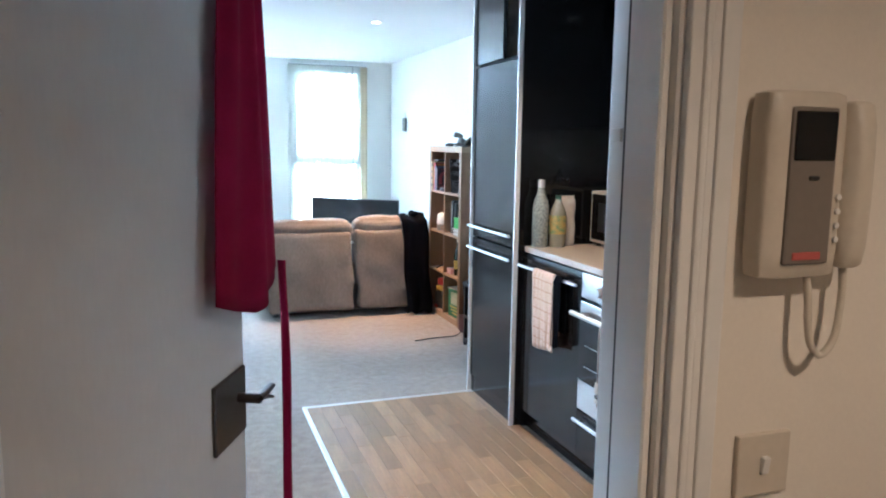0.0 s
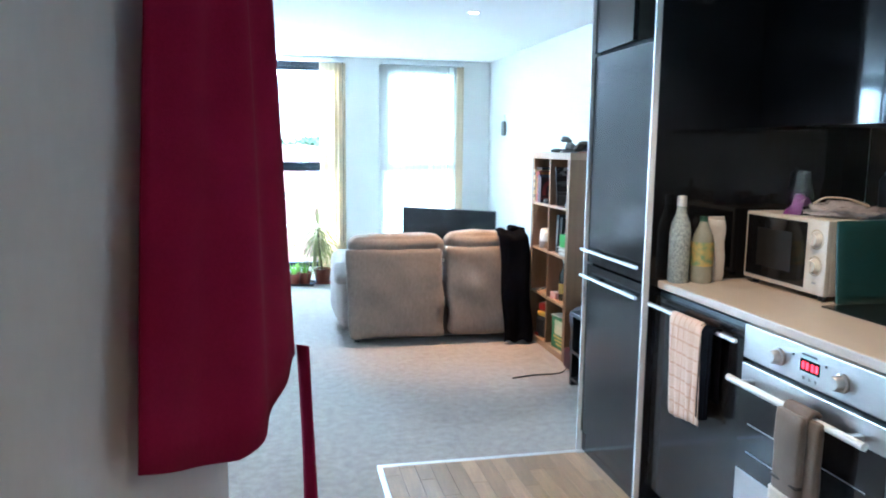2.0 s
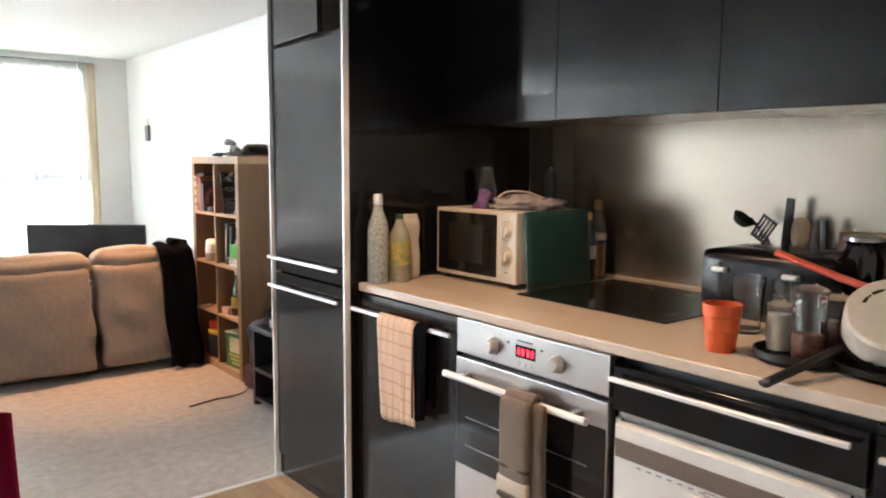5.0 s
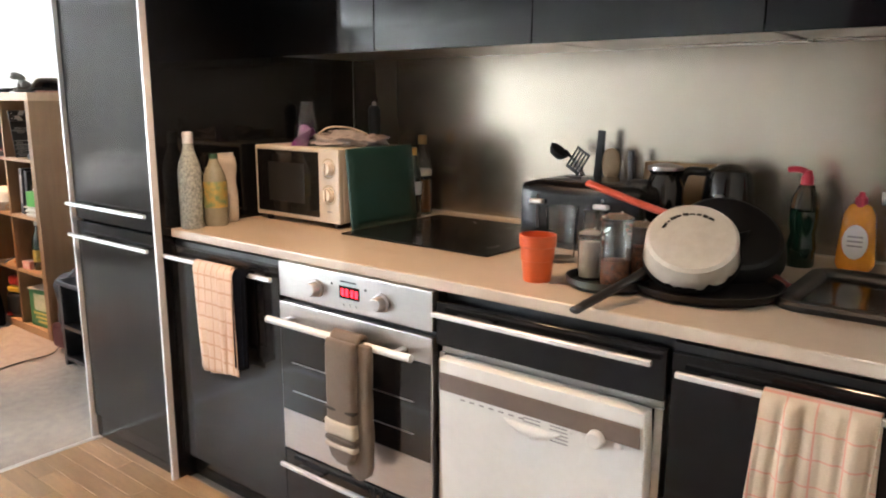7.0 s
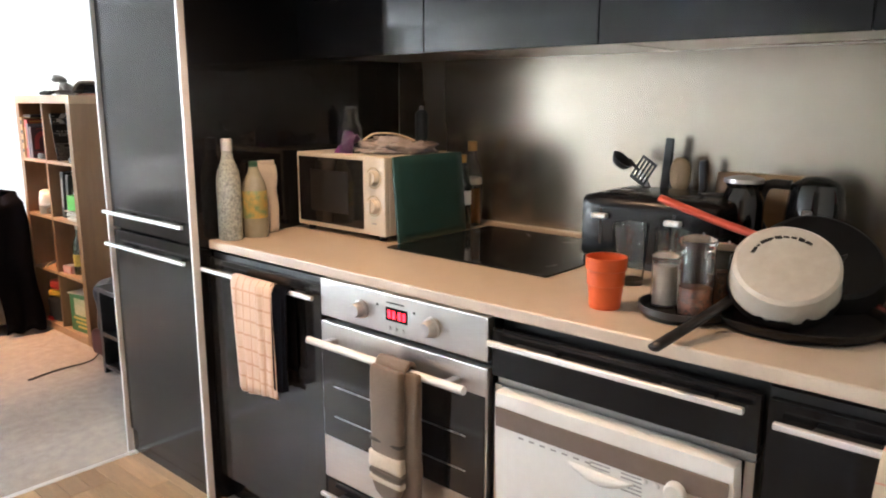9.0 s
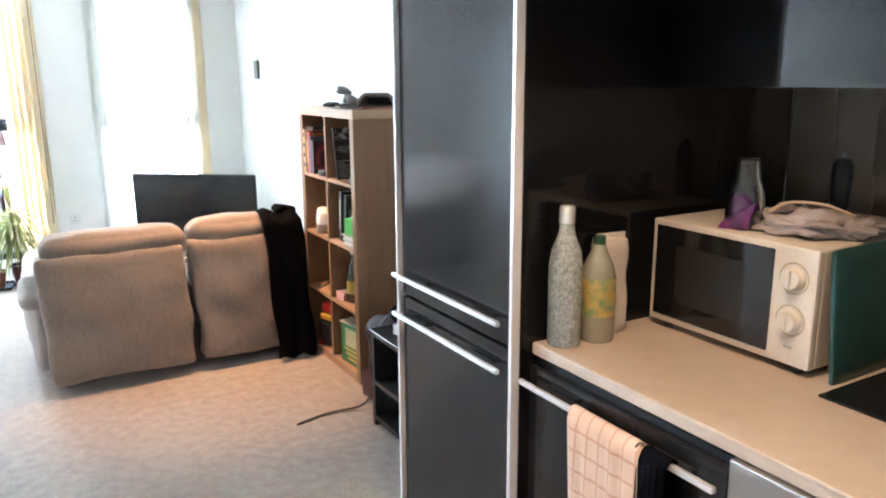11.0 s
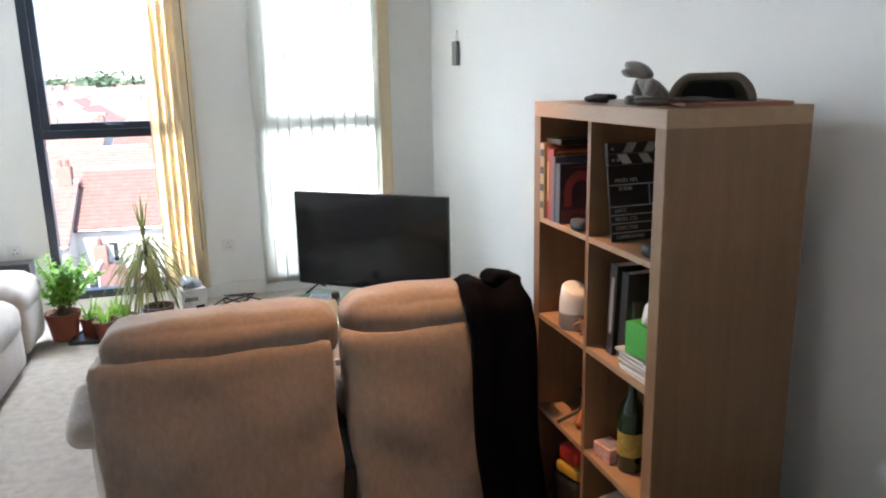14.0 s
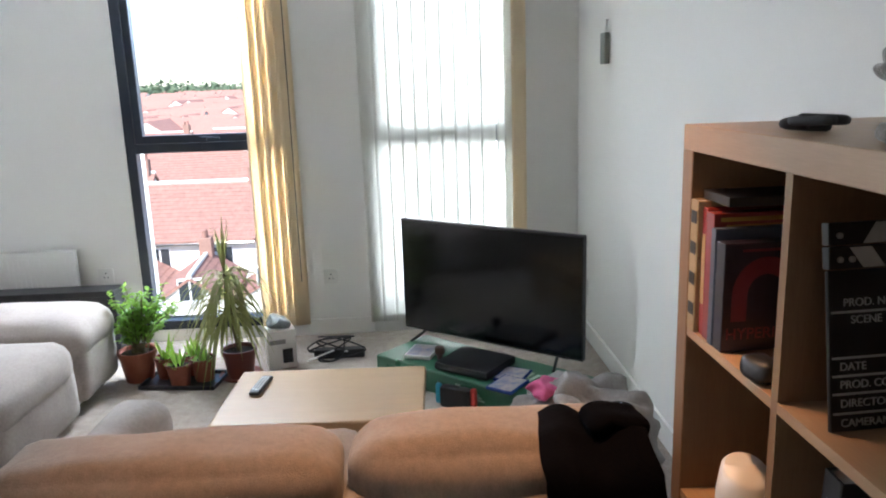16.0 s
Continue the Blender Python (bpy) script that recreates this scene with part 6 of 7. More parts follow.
# ---- bookcase ----
BKX, BKY0, BKY1, BKH = 2.478, 5.64, 6.385, 1.395
bk = thing("bookcase", (0, 0, 0), 0, "oak cube bookcase with eight open compartments", "bookcase")
BD = 0.40
part("side", box(BKX, BKY0, 0, BKX + BD, BKY0 + 0.045, BKH - 0.045, 0.0015), M_OAK_SHADED, bk)
part("side", box(BKX, BKY1 - 0.045, 0, BKX + BD, BKY1, BKH - 0.045, 0.0015), M_OAK_SHADED, bk)
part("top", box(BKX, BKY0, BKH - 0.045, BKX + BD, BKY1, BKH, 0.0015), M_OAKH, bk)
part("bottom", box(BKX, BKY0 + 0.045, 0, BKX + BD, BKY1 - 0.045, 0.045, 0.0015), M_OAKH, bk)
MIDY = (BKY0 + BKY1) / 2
part("divider", box(BKX + 0.002, MIDY - 0.009, 0.045, BKX + BD, MIDY + 0.009, BKH - 0.045), M_OAK_SHADED, bk)
ROWS_Z = [0.045]
for k in range(1, 4):
    z = 0.045 + k * (BKH - 0.09) / 4
    ROWS_Z.append(z + 0.008)
    for a, b in ((BKY0 + 0.045, MIDY - 0.009), (MIDY + 0.009, BKY1 - 0.045)):
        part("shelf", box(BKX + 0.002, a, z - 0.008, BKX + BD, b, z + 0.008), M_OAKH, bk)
part("back_panel", box(BKX + BD - 0.006, BKY0 + 0.045, 0.045, BKX + BD - 0.002, BKY1 - 0.045, BKH - 0.045), M_OAK_SHADED, bk)


def book(x0, y0, z0, depth, thick, height, col, label, lean=0.0, spine=None):
    """A hardback standing on its tail: spine to the front (-x), pages inside."""
    b_ = thing("book", (x0, y0, z0), 0, label, "book")
    b_.matrix_basis = pose(x0, y0, z0, lean, 0, 0)
    mt = mat("book_cloth_%d" % len(MATS), col, tuple(c * 0.8 for c in col), 0.45, scale=14, fine=120, bump=0.05)
    cv = box(0, 0, 0, depth, 0.003, height, 0.001)
    box(0, thick - 0.003, 0, depth, thick, height, 0.001, bm=cv)
    box(0, 0.003, 0, 0.004, thick - 0.003, height, bm=cv)
    part("cover", cv, mt, b_)
    part("page_block", box(0.004, 0.003, 0.003, depth - 0.004, thick - 0.003, height - 0.003), M_WHITE, b_, "cream page block")
    if spine:
        part("spine_print", box(-0.0008, thick * 0.2, height * 0.25, 0.0, thick * 0.8, height * 0.8), mat("spine_%d" % len(MATS), spine, None, 0.5), b_)
    return b_


NY, FY = BKY0 + 0.047, MIDY + 0.011
# far column, top: books with one cover facing out
z = ROWS_Z[3] + 0.001
book(BKX + 0.0, BKY1 - 0.079, z, 0.2, 0.032, 0.235, (0.42, 0.30, 0.15), "thick book with a chequered ochre spine", 0, None)
for k in range(4):
    part("spine_check", box(-0.0008, 0.004, 0.03 + 0.055 * k, 0.0, 0.028, 0.052 + 0.055 * k), MATS["black_plastic"], bpy.data.objects["book"])
book(BKX + 0.008, BKY1 - 0.101, z, 0.2, 0.02, 0.225, (0.30, 0.03, 0.03), "red hardback book standing upright", 0, (0.5, 0.35, 0.15))
tallb = thing("book", (BKX + 0.006, BKY1 - 0.133, z), 2, "tall red book with yellow print on its cover", "book")
part("cover", box(0, 0, 0, 0.165, 0.028, 0.222, 0.001), mat("deep_red_cover", (0.26, 0.03, 0.028), (0.20, 0.02, 0.02), 0.35, coat=0.3), tallb)
for k in range(3):
    part("title_bar", box(0.012 + 0.01 * k, -0.0012, 0.208 - 0.013 * k, 0.145 - 0.012 * k, -0.0002, 0.215 - 0.013 * k), mat("ochre_print", (0.50, 0.28, 0.06), None, 0.5), tallb)
slim = thing("book", (BKX + 0.002, BKY1 - 0.152, z), 3, "slim blue-grey paperback standing upright", "book")
part("cover", box(0, 0, 0, 0.15, 0.016, 0.2, 0.001), mat("slate_blue_cover", (0.07, 0.09, 0.14), None, 0.4), slim)
hy = thing("book", (BKX + 0.004, BKY1 - 0.186, z), 3, "dark paperback with a red arch printed on its cover", "book")
part("cover", box(0, 0, 0, 0.145, 0.03, 0.182, 0.001), mat("dark_plum_cover", (0.022, 0.014, 0.03), None, 0.35, coat=0.3), hy)
arch = bmesh.new()
for k in range(14):
    a0, a1 = math.pi * k / 14, math.pi * (k + 1) / 14
    arch.faces.new([arch.verts.new((0.0725 + r_ * math.cos(a), -0.0008, 0.095 + 1.1 * r_ * math.sin(a))) for r_, a in ((0.032, a0), (0.058, a0), (0.058, a1), (0.032, a1))])
for xa, xb in ((0.0145, 0.0405), (0.1045, 0.1305)):
    arch.faces.new([arch.verts.new(q) for q in ((xa, -0.0008, 0.052), (xb, -0.0008, 0.052), (xb, -0.0008, 0.095), (xa, -0.0008, 0.095))])
part("cover_print", arch, mat("dull_red_print", (0.20, 0.03, 0.045), None, 0.4), hy, "red printed arch")
lettering("HYPERION", 0.027, MATS["dull_red_print"], hy, pose(0.006, -0.0012, 0.03, 90, 0, 0))
part("title_bar", box(0.03, -0.0012, 0.168, 0.115, -0.0002, 0.172), MATS["dull_red_print"], hy)
hb_ = thing("book", (BKX + 0.02, BKY1 - 0.135, z + 0.2355), 0, "flat dark book lying across the book tops", "book")
part("cover", box(0, -0.02, 0, 0.2, 0.085, 0.016, 0.001), M_BLKPL, hb_)
cbk = thing("small_gadget", (BKX + 0.03, FY + 0.03, z), 20, "small black gadget on the shelf edge", "gadget")
part("body", rbox((0.05, 0.06, 0.035), 0.012, 5, wrinkle=0.004, freq=30, center=(0, 0.03, 0.018)), M_BLKPL, cbk, smooth=True)

# near column, top: clapperboard
cb_ = thing("clapperboard", (BKX + 0.055, NY + 0.012, z), 0, "black film clapperboard with white lettering leaning on the shelf", "clapperboard")
cb_.matrix_basis = pose(BKX + 0.022, MIDY - 0.105, z, 0, 0, 4) @ pose(0, 0, 0, -9, 0, 0)
CW, CH = 0.262, 0.205
part("slate", box(0, 0, 0, CW, 0.006, CH, 0.0015), M_BLKPL, cb_)
M_CHALK = mat("white_paint_print", (0.48, 0.48, 0.47), None, 0.6)
for nm, zz in (("stick", CH + 0.002), ("stick", CH + 0.032)):
    stk = part(nm, box(0, -0.004, zz, CW, 0.010, zz + 0.028, 0.001), M_BLKPL, cb_)
    for k in range(4):
        s_ = 0.018 if zz > CH + 0.02 else -0.018
        pm = bmesh.new()
        x0 = 0.045 + 0.066 * k
        vs = [pm.verts.new(q) for q in ((x0, -0.0048, zz + 0.001), (x0 + 0.03, -0.0048, zz + 0.001), (x0 + 0.03 + s_, -0.0048, zz + 0.027), (x0 + s_, -0.0048, zz + 0.027))]
        pm.faces.new(vs)
        part("stripe", pm, M_CHALK, stk)
for k in range(3):
    part("bolt", lathe([(0.004, 0), (0.004, 0.003), (0, 0.004)], 10), M_STEEL, cb_).matrix_basis = pose(0.014 + 0.016 * (k == 2), -0.004, CH + 0.014 + 0.03 * (k == 1), 90, 0, 0)
for zz in (0.151, 0.093, 0.07, 0.047, 0.022):
    part("rule", box(0.004, -0.0008, zz, CW - 0.004, 0.0002, zz + 0.003), M_CHALK, cb_)
part("rule", box(0.125, -0.0008, 0.095, 0.128, 0.0002, 0.152), M_CHALK, cb_)
for txt, tx, tz in (("PROD. NO.", 0.02, 0.164), ("SCENE", 0.03, 0.142), ("TAKE", 0.14, 0.142), ("DATE", 0.014, 0.083), ("PROD. CO.", 0.014, 0.06), ("DIRECTOR", 0.014, 0.036), ("CAMERAMAN", 0.014, 0.011)):
    lettering(txt, 0.0145, M_CHALK, cb_, pose(tx, -0.0006, tz, 90, 0, 0))
ms = thing("computer_mouse", (BKX + 0.04, NY + 0.04, z), 0, "black computer mouse at the shelf edge", "mouse")
part("body", rbox((0.06, 0.05, 0.03), 0.013, 6, bulge=(0, 0, 0.005), center=(0, 0, 0.015)), M_BLKPL, ms, smooth=True)
wc_ = thing("white_card", (BKX + 0.018, NY + 0.002, z), 0, "white card standing against the bookcase side", "card")
part("card", box(0, 0, 0, 0.05, 0.006, 0.085, 0.001), M_WHITE, wc_)

# second row
z = ROWS_Z[2] + 0.001
spk = thing("smart_speaker", (BKX + 0.047, FY + 0.15, z), 0, "white and grey smart speaker with a slanted top", "speaker")
up_ = lathe([(0.047, 0.052), (0.046, 0.09), (0.040, 0.135), (0.034, 0.142), (0, 0.142)], 32)
for v in up_.verts:
    if v.co.z > 0.13:
        v.co.z += 0.35 * v.co.y - 0.012
part("shell", up_, M_WHITE, spk, smooth=50)
part("fabric_base", lathe([(0, 0), (0.043, 0), (0.047, 0.006), (0.0475, 0.051), (0, 0.051)], 32), mat("grey_speaker_cloth", (0.33, 0.30, 0.27), None, 0.9, scale=60, fine=400, bump=0.5), spk, "grey fabric base", 50)
mc = thing("mug", (BKX + 0.055, FY + 0.075, z), 0, "small brown ceramic mug on the shelf", "mug")
part("cup", lathe([(0, 0), (0.022, 0), (0.026, 0.05), (0.023, 0.05), (0.02, 0.004), (0, 0.004)], 20), mat("brown_ceramic", (0.35, 0.20, 0.10), None, 0.4), mc, smooth=40)
part("handle", tube(curve_points([(-0.024, 0, 0.04), (-0.042, 0, 0.034), (-0.04, 0, 0.016), (-0.022, 0, 0.012)], 5), 0.004, 8), MATS["brown_ceramic"], mc)
lg = thing("figurine", (BKX + 0.045, FY + 0.035, z), 0, "tiny dark toy figure on the shelf", "figurine")
part("figure", lathe([(0, 0), (0.01, 0), (0.008, 0.03), (0.012, 0.035), (0.012, 0.05), (0, 0.056)], 12), M_BLKPL, lg, smooth=True)
wm = book(BKX + 0.035, NY + 0.225, z, 0.19, 0.04, 0.262, (0.018, 0.016, 0.017), "large black hardback with white spine lettering", 4, None)
part("spine_print", box(-0.0008, 0.012, 0.06, 0.0, 0.028, 0.225), INK, wm, "white lettering on the spine")
book(BKX + 0.04, NY + 0.175, z, 0.19, 0.035, 0.25, (0.02, 0.018, 0.018), "black hardback standing upright", 4)
pf = thing("picture_frame", (BKX + 0.05, NY + 0.15, z), 0, "dark framed picture leaning on the books", "picture frame")
pf.matrix_basis = pose(BKX + 0.06, NY + 0.135, z, 0, 0, 6) @ pose(0, 0, 0, -9, 0, 0)
part("frame", box(0, 0, 0, 0.15, 0.012, 0.205, 0.003), mat("brown_grey_frame", (0.14, 0.10, 0.085), None, 0.4), pf)
part("picture", box(0.02, -0.0015, 0.02, 0.13, -0.0002, 0.185), mat("dark_picture", (0.05, 0.035, 0.035), (0.11, 0.08, 0.07), 0.3, scale=16), pf)
ts = thing("tissue_box", (BKX + 0.07, NY + 0.062, z + 0.058), 8, "green cardboard tissue box with a tissue sticking out", "tissue box")
part("carton", box(-0.058, -0.055, 0, 0.058, 0.055, 0.085, 0.002), mat("bright_green_card", (0.10, 0.42, 0.07), (0.07, 0.33, 0.05), 0.4, scale=10), ts)
part("tissue", turned(rbox((0.06, 0.05, 0.06), 0.018, 8, wrinkle=0.016, freq=26, taper=-0.2), pose(-0.01, 0, 0.11)), M_WHITE, ts, "white tissue", True)
pa = thing("paper_stack", (BKX + 0.012, NY + 0.01, z), 0, "stack of white papers and envelopes on the shelf", "papers")
for k in range(7):
    o = part("paper", box(0, 0, 0, 0.24, 0.13, 0.007), M_WHITE if k % 3 else M_PANW, pa)
    o.matrix_basis = pose(0.004 * (k % 3), 0.003 * k, 0.0 + 0.008 * k, 0, 0, 3 * math.sin(k * 2.3))

# third row
z = ROWS_Z[1] + 0.001
pn = thing("wooden_toy", (BKX + 0.09, FY + 0.12, z), 25, "orange wooden figure with thin limbs on the shelf", "ornament")
M_ORW = mat("orange_wood", (0.45, 0.17, 0.05), (0.34, 0.12, 0.03), 0.4, scale=8, stretch=(1, 1, 6))
part("body", tube(curve_points([(-0.05, 0.0, 0.012), (0.0, 0.02, 0.04), (0.04, -0.01, 0.10), (0.05, -0.02, 0.16)], 6), [0.012] * 19, 10), M_ORW, pn, smooth=True)
part("limb", tube(curve_points([(-0.06, -0.05, 0.008), (-0.01, -0.01, 0.035), (0.05, 0.07, 0.01)], 6), 0.007, 8), M_ORW, pn, smooth=True)
part("limb", tube(curve_points([(-0.07, 0.07, 0.008), (0.0, 0.03, 0.05), (0.03, 0.06, 0.10)], 6), 0.006, 8), M_BLKPL, pn, smooth=True)
part("rest", box(-0.02, -0.06, 0, 0.06, -0.03, 0.018, 0.003), M_ORW, pn)
M_GRN = mat("dark_wine_glass", (0.010, 0.035, 0.015), None, 0.07, bump=0, coat=0.7)
WB = [(0, 0), (0.034, 0), (0.037, 0.008), (0.037, 0.16), (0.03, 0.195), (0.014, 0.225), (0.013, 0.27), (0, 0.27)]
for bx_, by_, sc_, lc in ((BKX + 0.075, NY + 0.175, 1.0, (0.55, 0.42, 0.08)), (BKX + 0.11, NY + 0.085, 0.93, (0.10, 0.13, 0.10))):
    wb_ = bottle("glass_bottle", (bx_, by_, z), [(r_ * sc_, h_ * sc_) for r_, h_ in WB], M_GRN, "dark green glass bottle with a label on the shelf")
    part("label", lathe([(0.0376 * sc_, 0.05), (0.0376 * sc_, 0.12)], 26), mat("bottle_label_%d" % len(MATS), lc, tuple(c * 0.5 for c in lc), 0.5, scale=30), wb_, "printed paper label", True)
    part("cap", lathe([(0.0145 * sc_, 0.262 * sc_), (0.0145 * sc_, 0.285 * sc_), (0, 0.285 * sc_)], 18), M_WHITE if sc_ < 1 else mat("pale_cap", (0.5, 0.45, 0.4), None, 0.5), wb_, smooth=40)
rd = case("small_box", (BKX + 0.05, NY + 0.248, z), 10, (0.06, 0.075, 0.045), mat("red_white_card", (0.55, 0.06, 0.05), (0.7, 0.6, 0.55), 0.4, scale=20), "small red and white cardboard box", "box")
nb = book(BKX + 0.03, NY + 0.004, z, 0.17, 0.022, 0.19, (0.55, 0.52, 0.48), "pale notebook standing against the side")
book(BKX + 0.05, NY + 0.028, z, 0.17, 0.015, 0.17, (0.45, 0.44, 0.42), "grey notebook standing upright")

# bottom row
z = ROWS_Z[0] + 0.001
rb_ = thing("toy_robot", (BKX + 0.065, FY + 0.15, z), 15, "red, yellow and black toy with stacked parts", "toy")
M_RED2 = mat("toy_red", (0.50, 0.03, 0.02), None, 0.35, bump=0.02)
part("body", rbox((0.10, 0.13, 0.15), 0.02, 6, center=(0, 0, 0.075)), M_BLKPL, rb_, smooth=50)
part("head", rbox((0.08, 0.09, 0.06), 0.015, 6, center=(0, 0.0, 0.225)), M_RED2, rb_, smooth=50)
part("collar", rbox((0.09, 0.11, 0.04), 0.012, 6, center=(0, 0, 0.172)), mat("toy_yellow", (0.60, 0.38, 0.04), None, 0.4), rb_, "yellow collar", 50)
part("foot", rbox((0.09, 0.05, 0.03), 0.01, 5, center=(-0.01, 0.045, 0.015)), M_RED2, rb_, smooth=50)
gcx = thing("cardboard_box", (BKX + 0.075, NY + 0.135, z), 5, "green and cream printed carton in the bottom shelf", "box")
part("carton", box(-0.05, -0.105, 0, 0.10, 0.105, 0.225, 0.002), mat("green_grocery_print", (0.06, 0.22, 0.08), (0.03, 0.13, 0.05), 0.45, scale=5), gcx)
part("print", box(-0.0515, -0.07, 0.10, -0.0498, 0.055, 0.20), mat("cream_print", (0.60, 0.55, 0.40), (0.35, 0.42, 0.22), 0.5, scale=14, detail=1), gcx, "cream printed panel")
for k in range(3):
    part("print_bar", box(-0.0515, -0.08, 0.075 - 0.025 * k, -0.0498, 0.07 - 0.02 * k, 0.088 - 0.025 * k), mat("yellow_print", (0.55, 0.45, 0.10), None, 0.5), gcx)
mgz = thing("magazine", (BKX + 0.08, NY + 0.12, z + 0.227), 12, "magazine lying on the carton", "magazine")
part("page_block", box(-0.06, -0.11, 0, 0.12, 0.11, 0.006, 0.001), M_PANW, mgz)

# on top of the bookcase
TZ = BKH
pt = thing("plush_toy", (BKX + 0.115, 5.86, TZ), -5, "grey plush animal toy sitting on the bookcase", "plush toy")
M_PLUSH = add_cells(mat("grey_plush", (0.34, 0.32, 0.30), (0.22, 0.20, 0.185), 0.95, scale=14, fine=220, bump=0.8, dist=0.004, sheen=0.3), 260, 0.5, 0.003)
pl_ = rbox((0.09, 0.085, 0.12), 0.04, 8, wrinkle=0.005, freq=20, center=(0, 0, 0.06), taper=-0.15)
join(pl_, rbox((0.085, 0.085, 0.075), 0.037, 8, wrinkle=0.004, freq=24, center=(-0.012, 0, 0.148)))
join(pl_, rbox((0.04, 0.05, 0.035), 0.016, 6, center=(-0.055, 0, 0.135)))
for sy in (-1, 1):
    join(pl_, turned(rbox((0.11, 0.042, 0.042), 0.02, 6, wrinkle=0.003, freq=30), pose(-0.055, sy * 0.045, 0.022, 0, 0, sy * 14)))
    join(pl_, turned(rbox((0.035, 0.035, 0.09), 0.017, 6), pose(-0.03, sy * 0.044, 0.072, sy * 5, 38, 0)))
for v in pl_.verts:
    v.co.x -= 0.55 * max(0.0, v.co.z - 0.03)
    v.co.z *= 0.80
part("toy", turned(pl_, Matrix.Scale(0.74, 4)), M_PLUSH, pt, smooth=True)
cp = thing("hat", (BKX + 0.19, 5.755, TZ + 0.012), 58, "brown felt case with an arched opening on the bookcase", "hat")


def shell(u, v):
    a = math.pi * u
    r_ = 0.092 - 0.02 * v
    return (-0.07 + 0.15 * v, -r_ * math.cos(a) * 1.0, 0.0 + (0.058 - 0.010 * v) * min(1, 1.25 * math.sin(a)))


part("shell", sheet(shell, 26, 8, 0.016), add_cells(mat("brown_felt", (0.17, 0.135, 0.10), (0.12, 0.095, 0.07), 0.9, bump=0.4), 300, 0.3, 0.002), cp, smooth=True)
part("lining", box(0.06, -0.075, 0.0, 0.07, 0.075, 0.044, 0.002), M_RUBBER, cp)
bd = thing("wooden_board", (BKX + 0.22, 5.745, TZ), -18, "thin reddish wooden board under the hat", "board")
part("board", box(-0.12, -0.105, 0, 0.13, 0.11, 0.011, 0.002), mat("reddish_board", (0.30, 0.12, 0.07), None, 0.5, scale=6, stretch=(1, 8, 1)), bd)
lv_ = thing("dry_leaf", (BKX + 0.05, 5.72, TZ + 0.004), 0, "dark dried palm leaf on the bookcase corner", "leaf")
lf = bmesh.new()
for a, l_ in ((200, 0.13), (165, 0.10), (250, 0.11), (290, 0.14), (20, 0.09), (320, 0.12)):
    leaf(lf, (0, 0, 0.012), (math.cos(radians(a)), math.sin(radians(a)), 0.12), l_, 0.014, 0.012, 4)
for f in list(lf.faces):
    f.normal_update()
part("blade", lf, mat("dark_dry_leaf", (0.05, 0.045, 0.035), (0.10, 0.09, 0.07), 0.7, scale=20), lv_)
kb = thing("black_cable", (BKX + 0.09, 6.09, TZ), 0, "small black knotted cable on the bookcase", "cable")
rn = random.Random(3)
part("knot", tube(curve_points([(rn.uniform(-0.04, 0.04), rn.uniform(-0.05, 0.05), rn.uniform(0.006, 0.022)) for _ in range(9)], 6), 0.007, 8), M_RUBBER, kb, smooth=True)

# ---- by the bookcase: bench, bag, poster ----
rk = thing("shelf_bench", (2.34, 4.40, 0), 0, "low black shelf bench behind the fridge cabinet", "shelf")
part("top", box(0, 0, 0.43, 0.60, 0.82, 0.455, 0.003), M_BLKPL, rk)
part("side", box(0.01, 0.79, 0, 0.59, 0.815, 0.43), M_BLKPL, rk)
part("side", box(0.01, 0.005, 0, 0.59, 0.03, 0.43), M_BLKPL, rk)
part("shelf", box(0.01, 0.03, 0.20, 0.59, 0.79, 0.22), M_BLKPL, rk)
part("bottom", box(0.01, 0.03, 0.03, 0.59, 0.79, 0.05), M_BLKPL, rk)
part("back", box(0.58, 0.03, 0.05, 0.59, 0.79, 0.43), M_BLKPL, rk)
cd_ = case("notebook", (2.52, 5.06, 0.4552), 20, (0.20, 0.155, 0.045), M_WHITE, "white notebooks with a purple cover on the bench", "notebook")
part("purple_cover", box(-0.098, -0.075, 0.0462, 0.098, 0.075, 0.052, 0.001), mat("purple_card", (0.22, 0.05, 0.26), None, 0.4), cd_, "purple top cover")
tp = thing("tape_roll", (2.70, 4.98, 0.4552), 0, "white roll of tape on the bench", "tape")
part("roll", lathe([(0.032, 0), (0.052, 0), (0.052, 0.048), (0.032, 0.048), (0.032, 0)], 32), M_WHITE, tp, smooth=35)
bp = thing("backpack", (2.50, 5.42, 0), 10, "dark navy backpack slumped against the bookcase", "backpack")
part("body", rbox((0.24, 0.24, 0.42), 0.09, 12, bulge=(0.02, 0.02, 0), wrinkle=0.022, freq=7, center=(0.08, 0, 0.21)), add_cells(mat("navy_nylon", (0.012, 0.014, 0.026), (0.008, 0.009, 0.016), 0.5, scale=9, bump=0.3), 500, 0.2, 0.001), bp, smooth=True)
part("pocket", rbox((0.07, 0.15, 0.15), 0.03, 9, wrinkle=0.012, freq=9, center=(-0.05, 0, 0.09)), mat("dark_red_nylon", (0.06, 0.008, 0.013), None, 0.5, bump=0.2), bp, "dark red front pocket", True)
part("strap", tube(curve_points([(-0.12, -0.05, 0.06), (-0.16, -0.02, 0.02), (-0.30, 0.04, 0.006), (-0.46, 0.03, 0.006)], 6), 0.009, 6, None, 0.4), M_RUBBER, bp, smooth=True)
part("strap", tube(curve_points([(0.02, -0.12, 0.5), (-0.08, -0.1, 0.42), (-0.13, -0.1, 0.2), (-0.1, -0.1, 0.05)], 6), 0.016, 6, None, 0.3), M_RUBBER, bp, smooth=True)
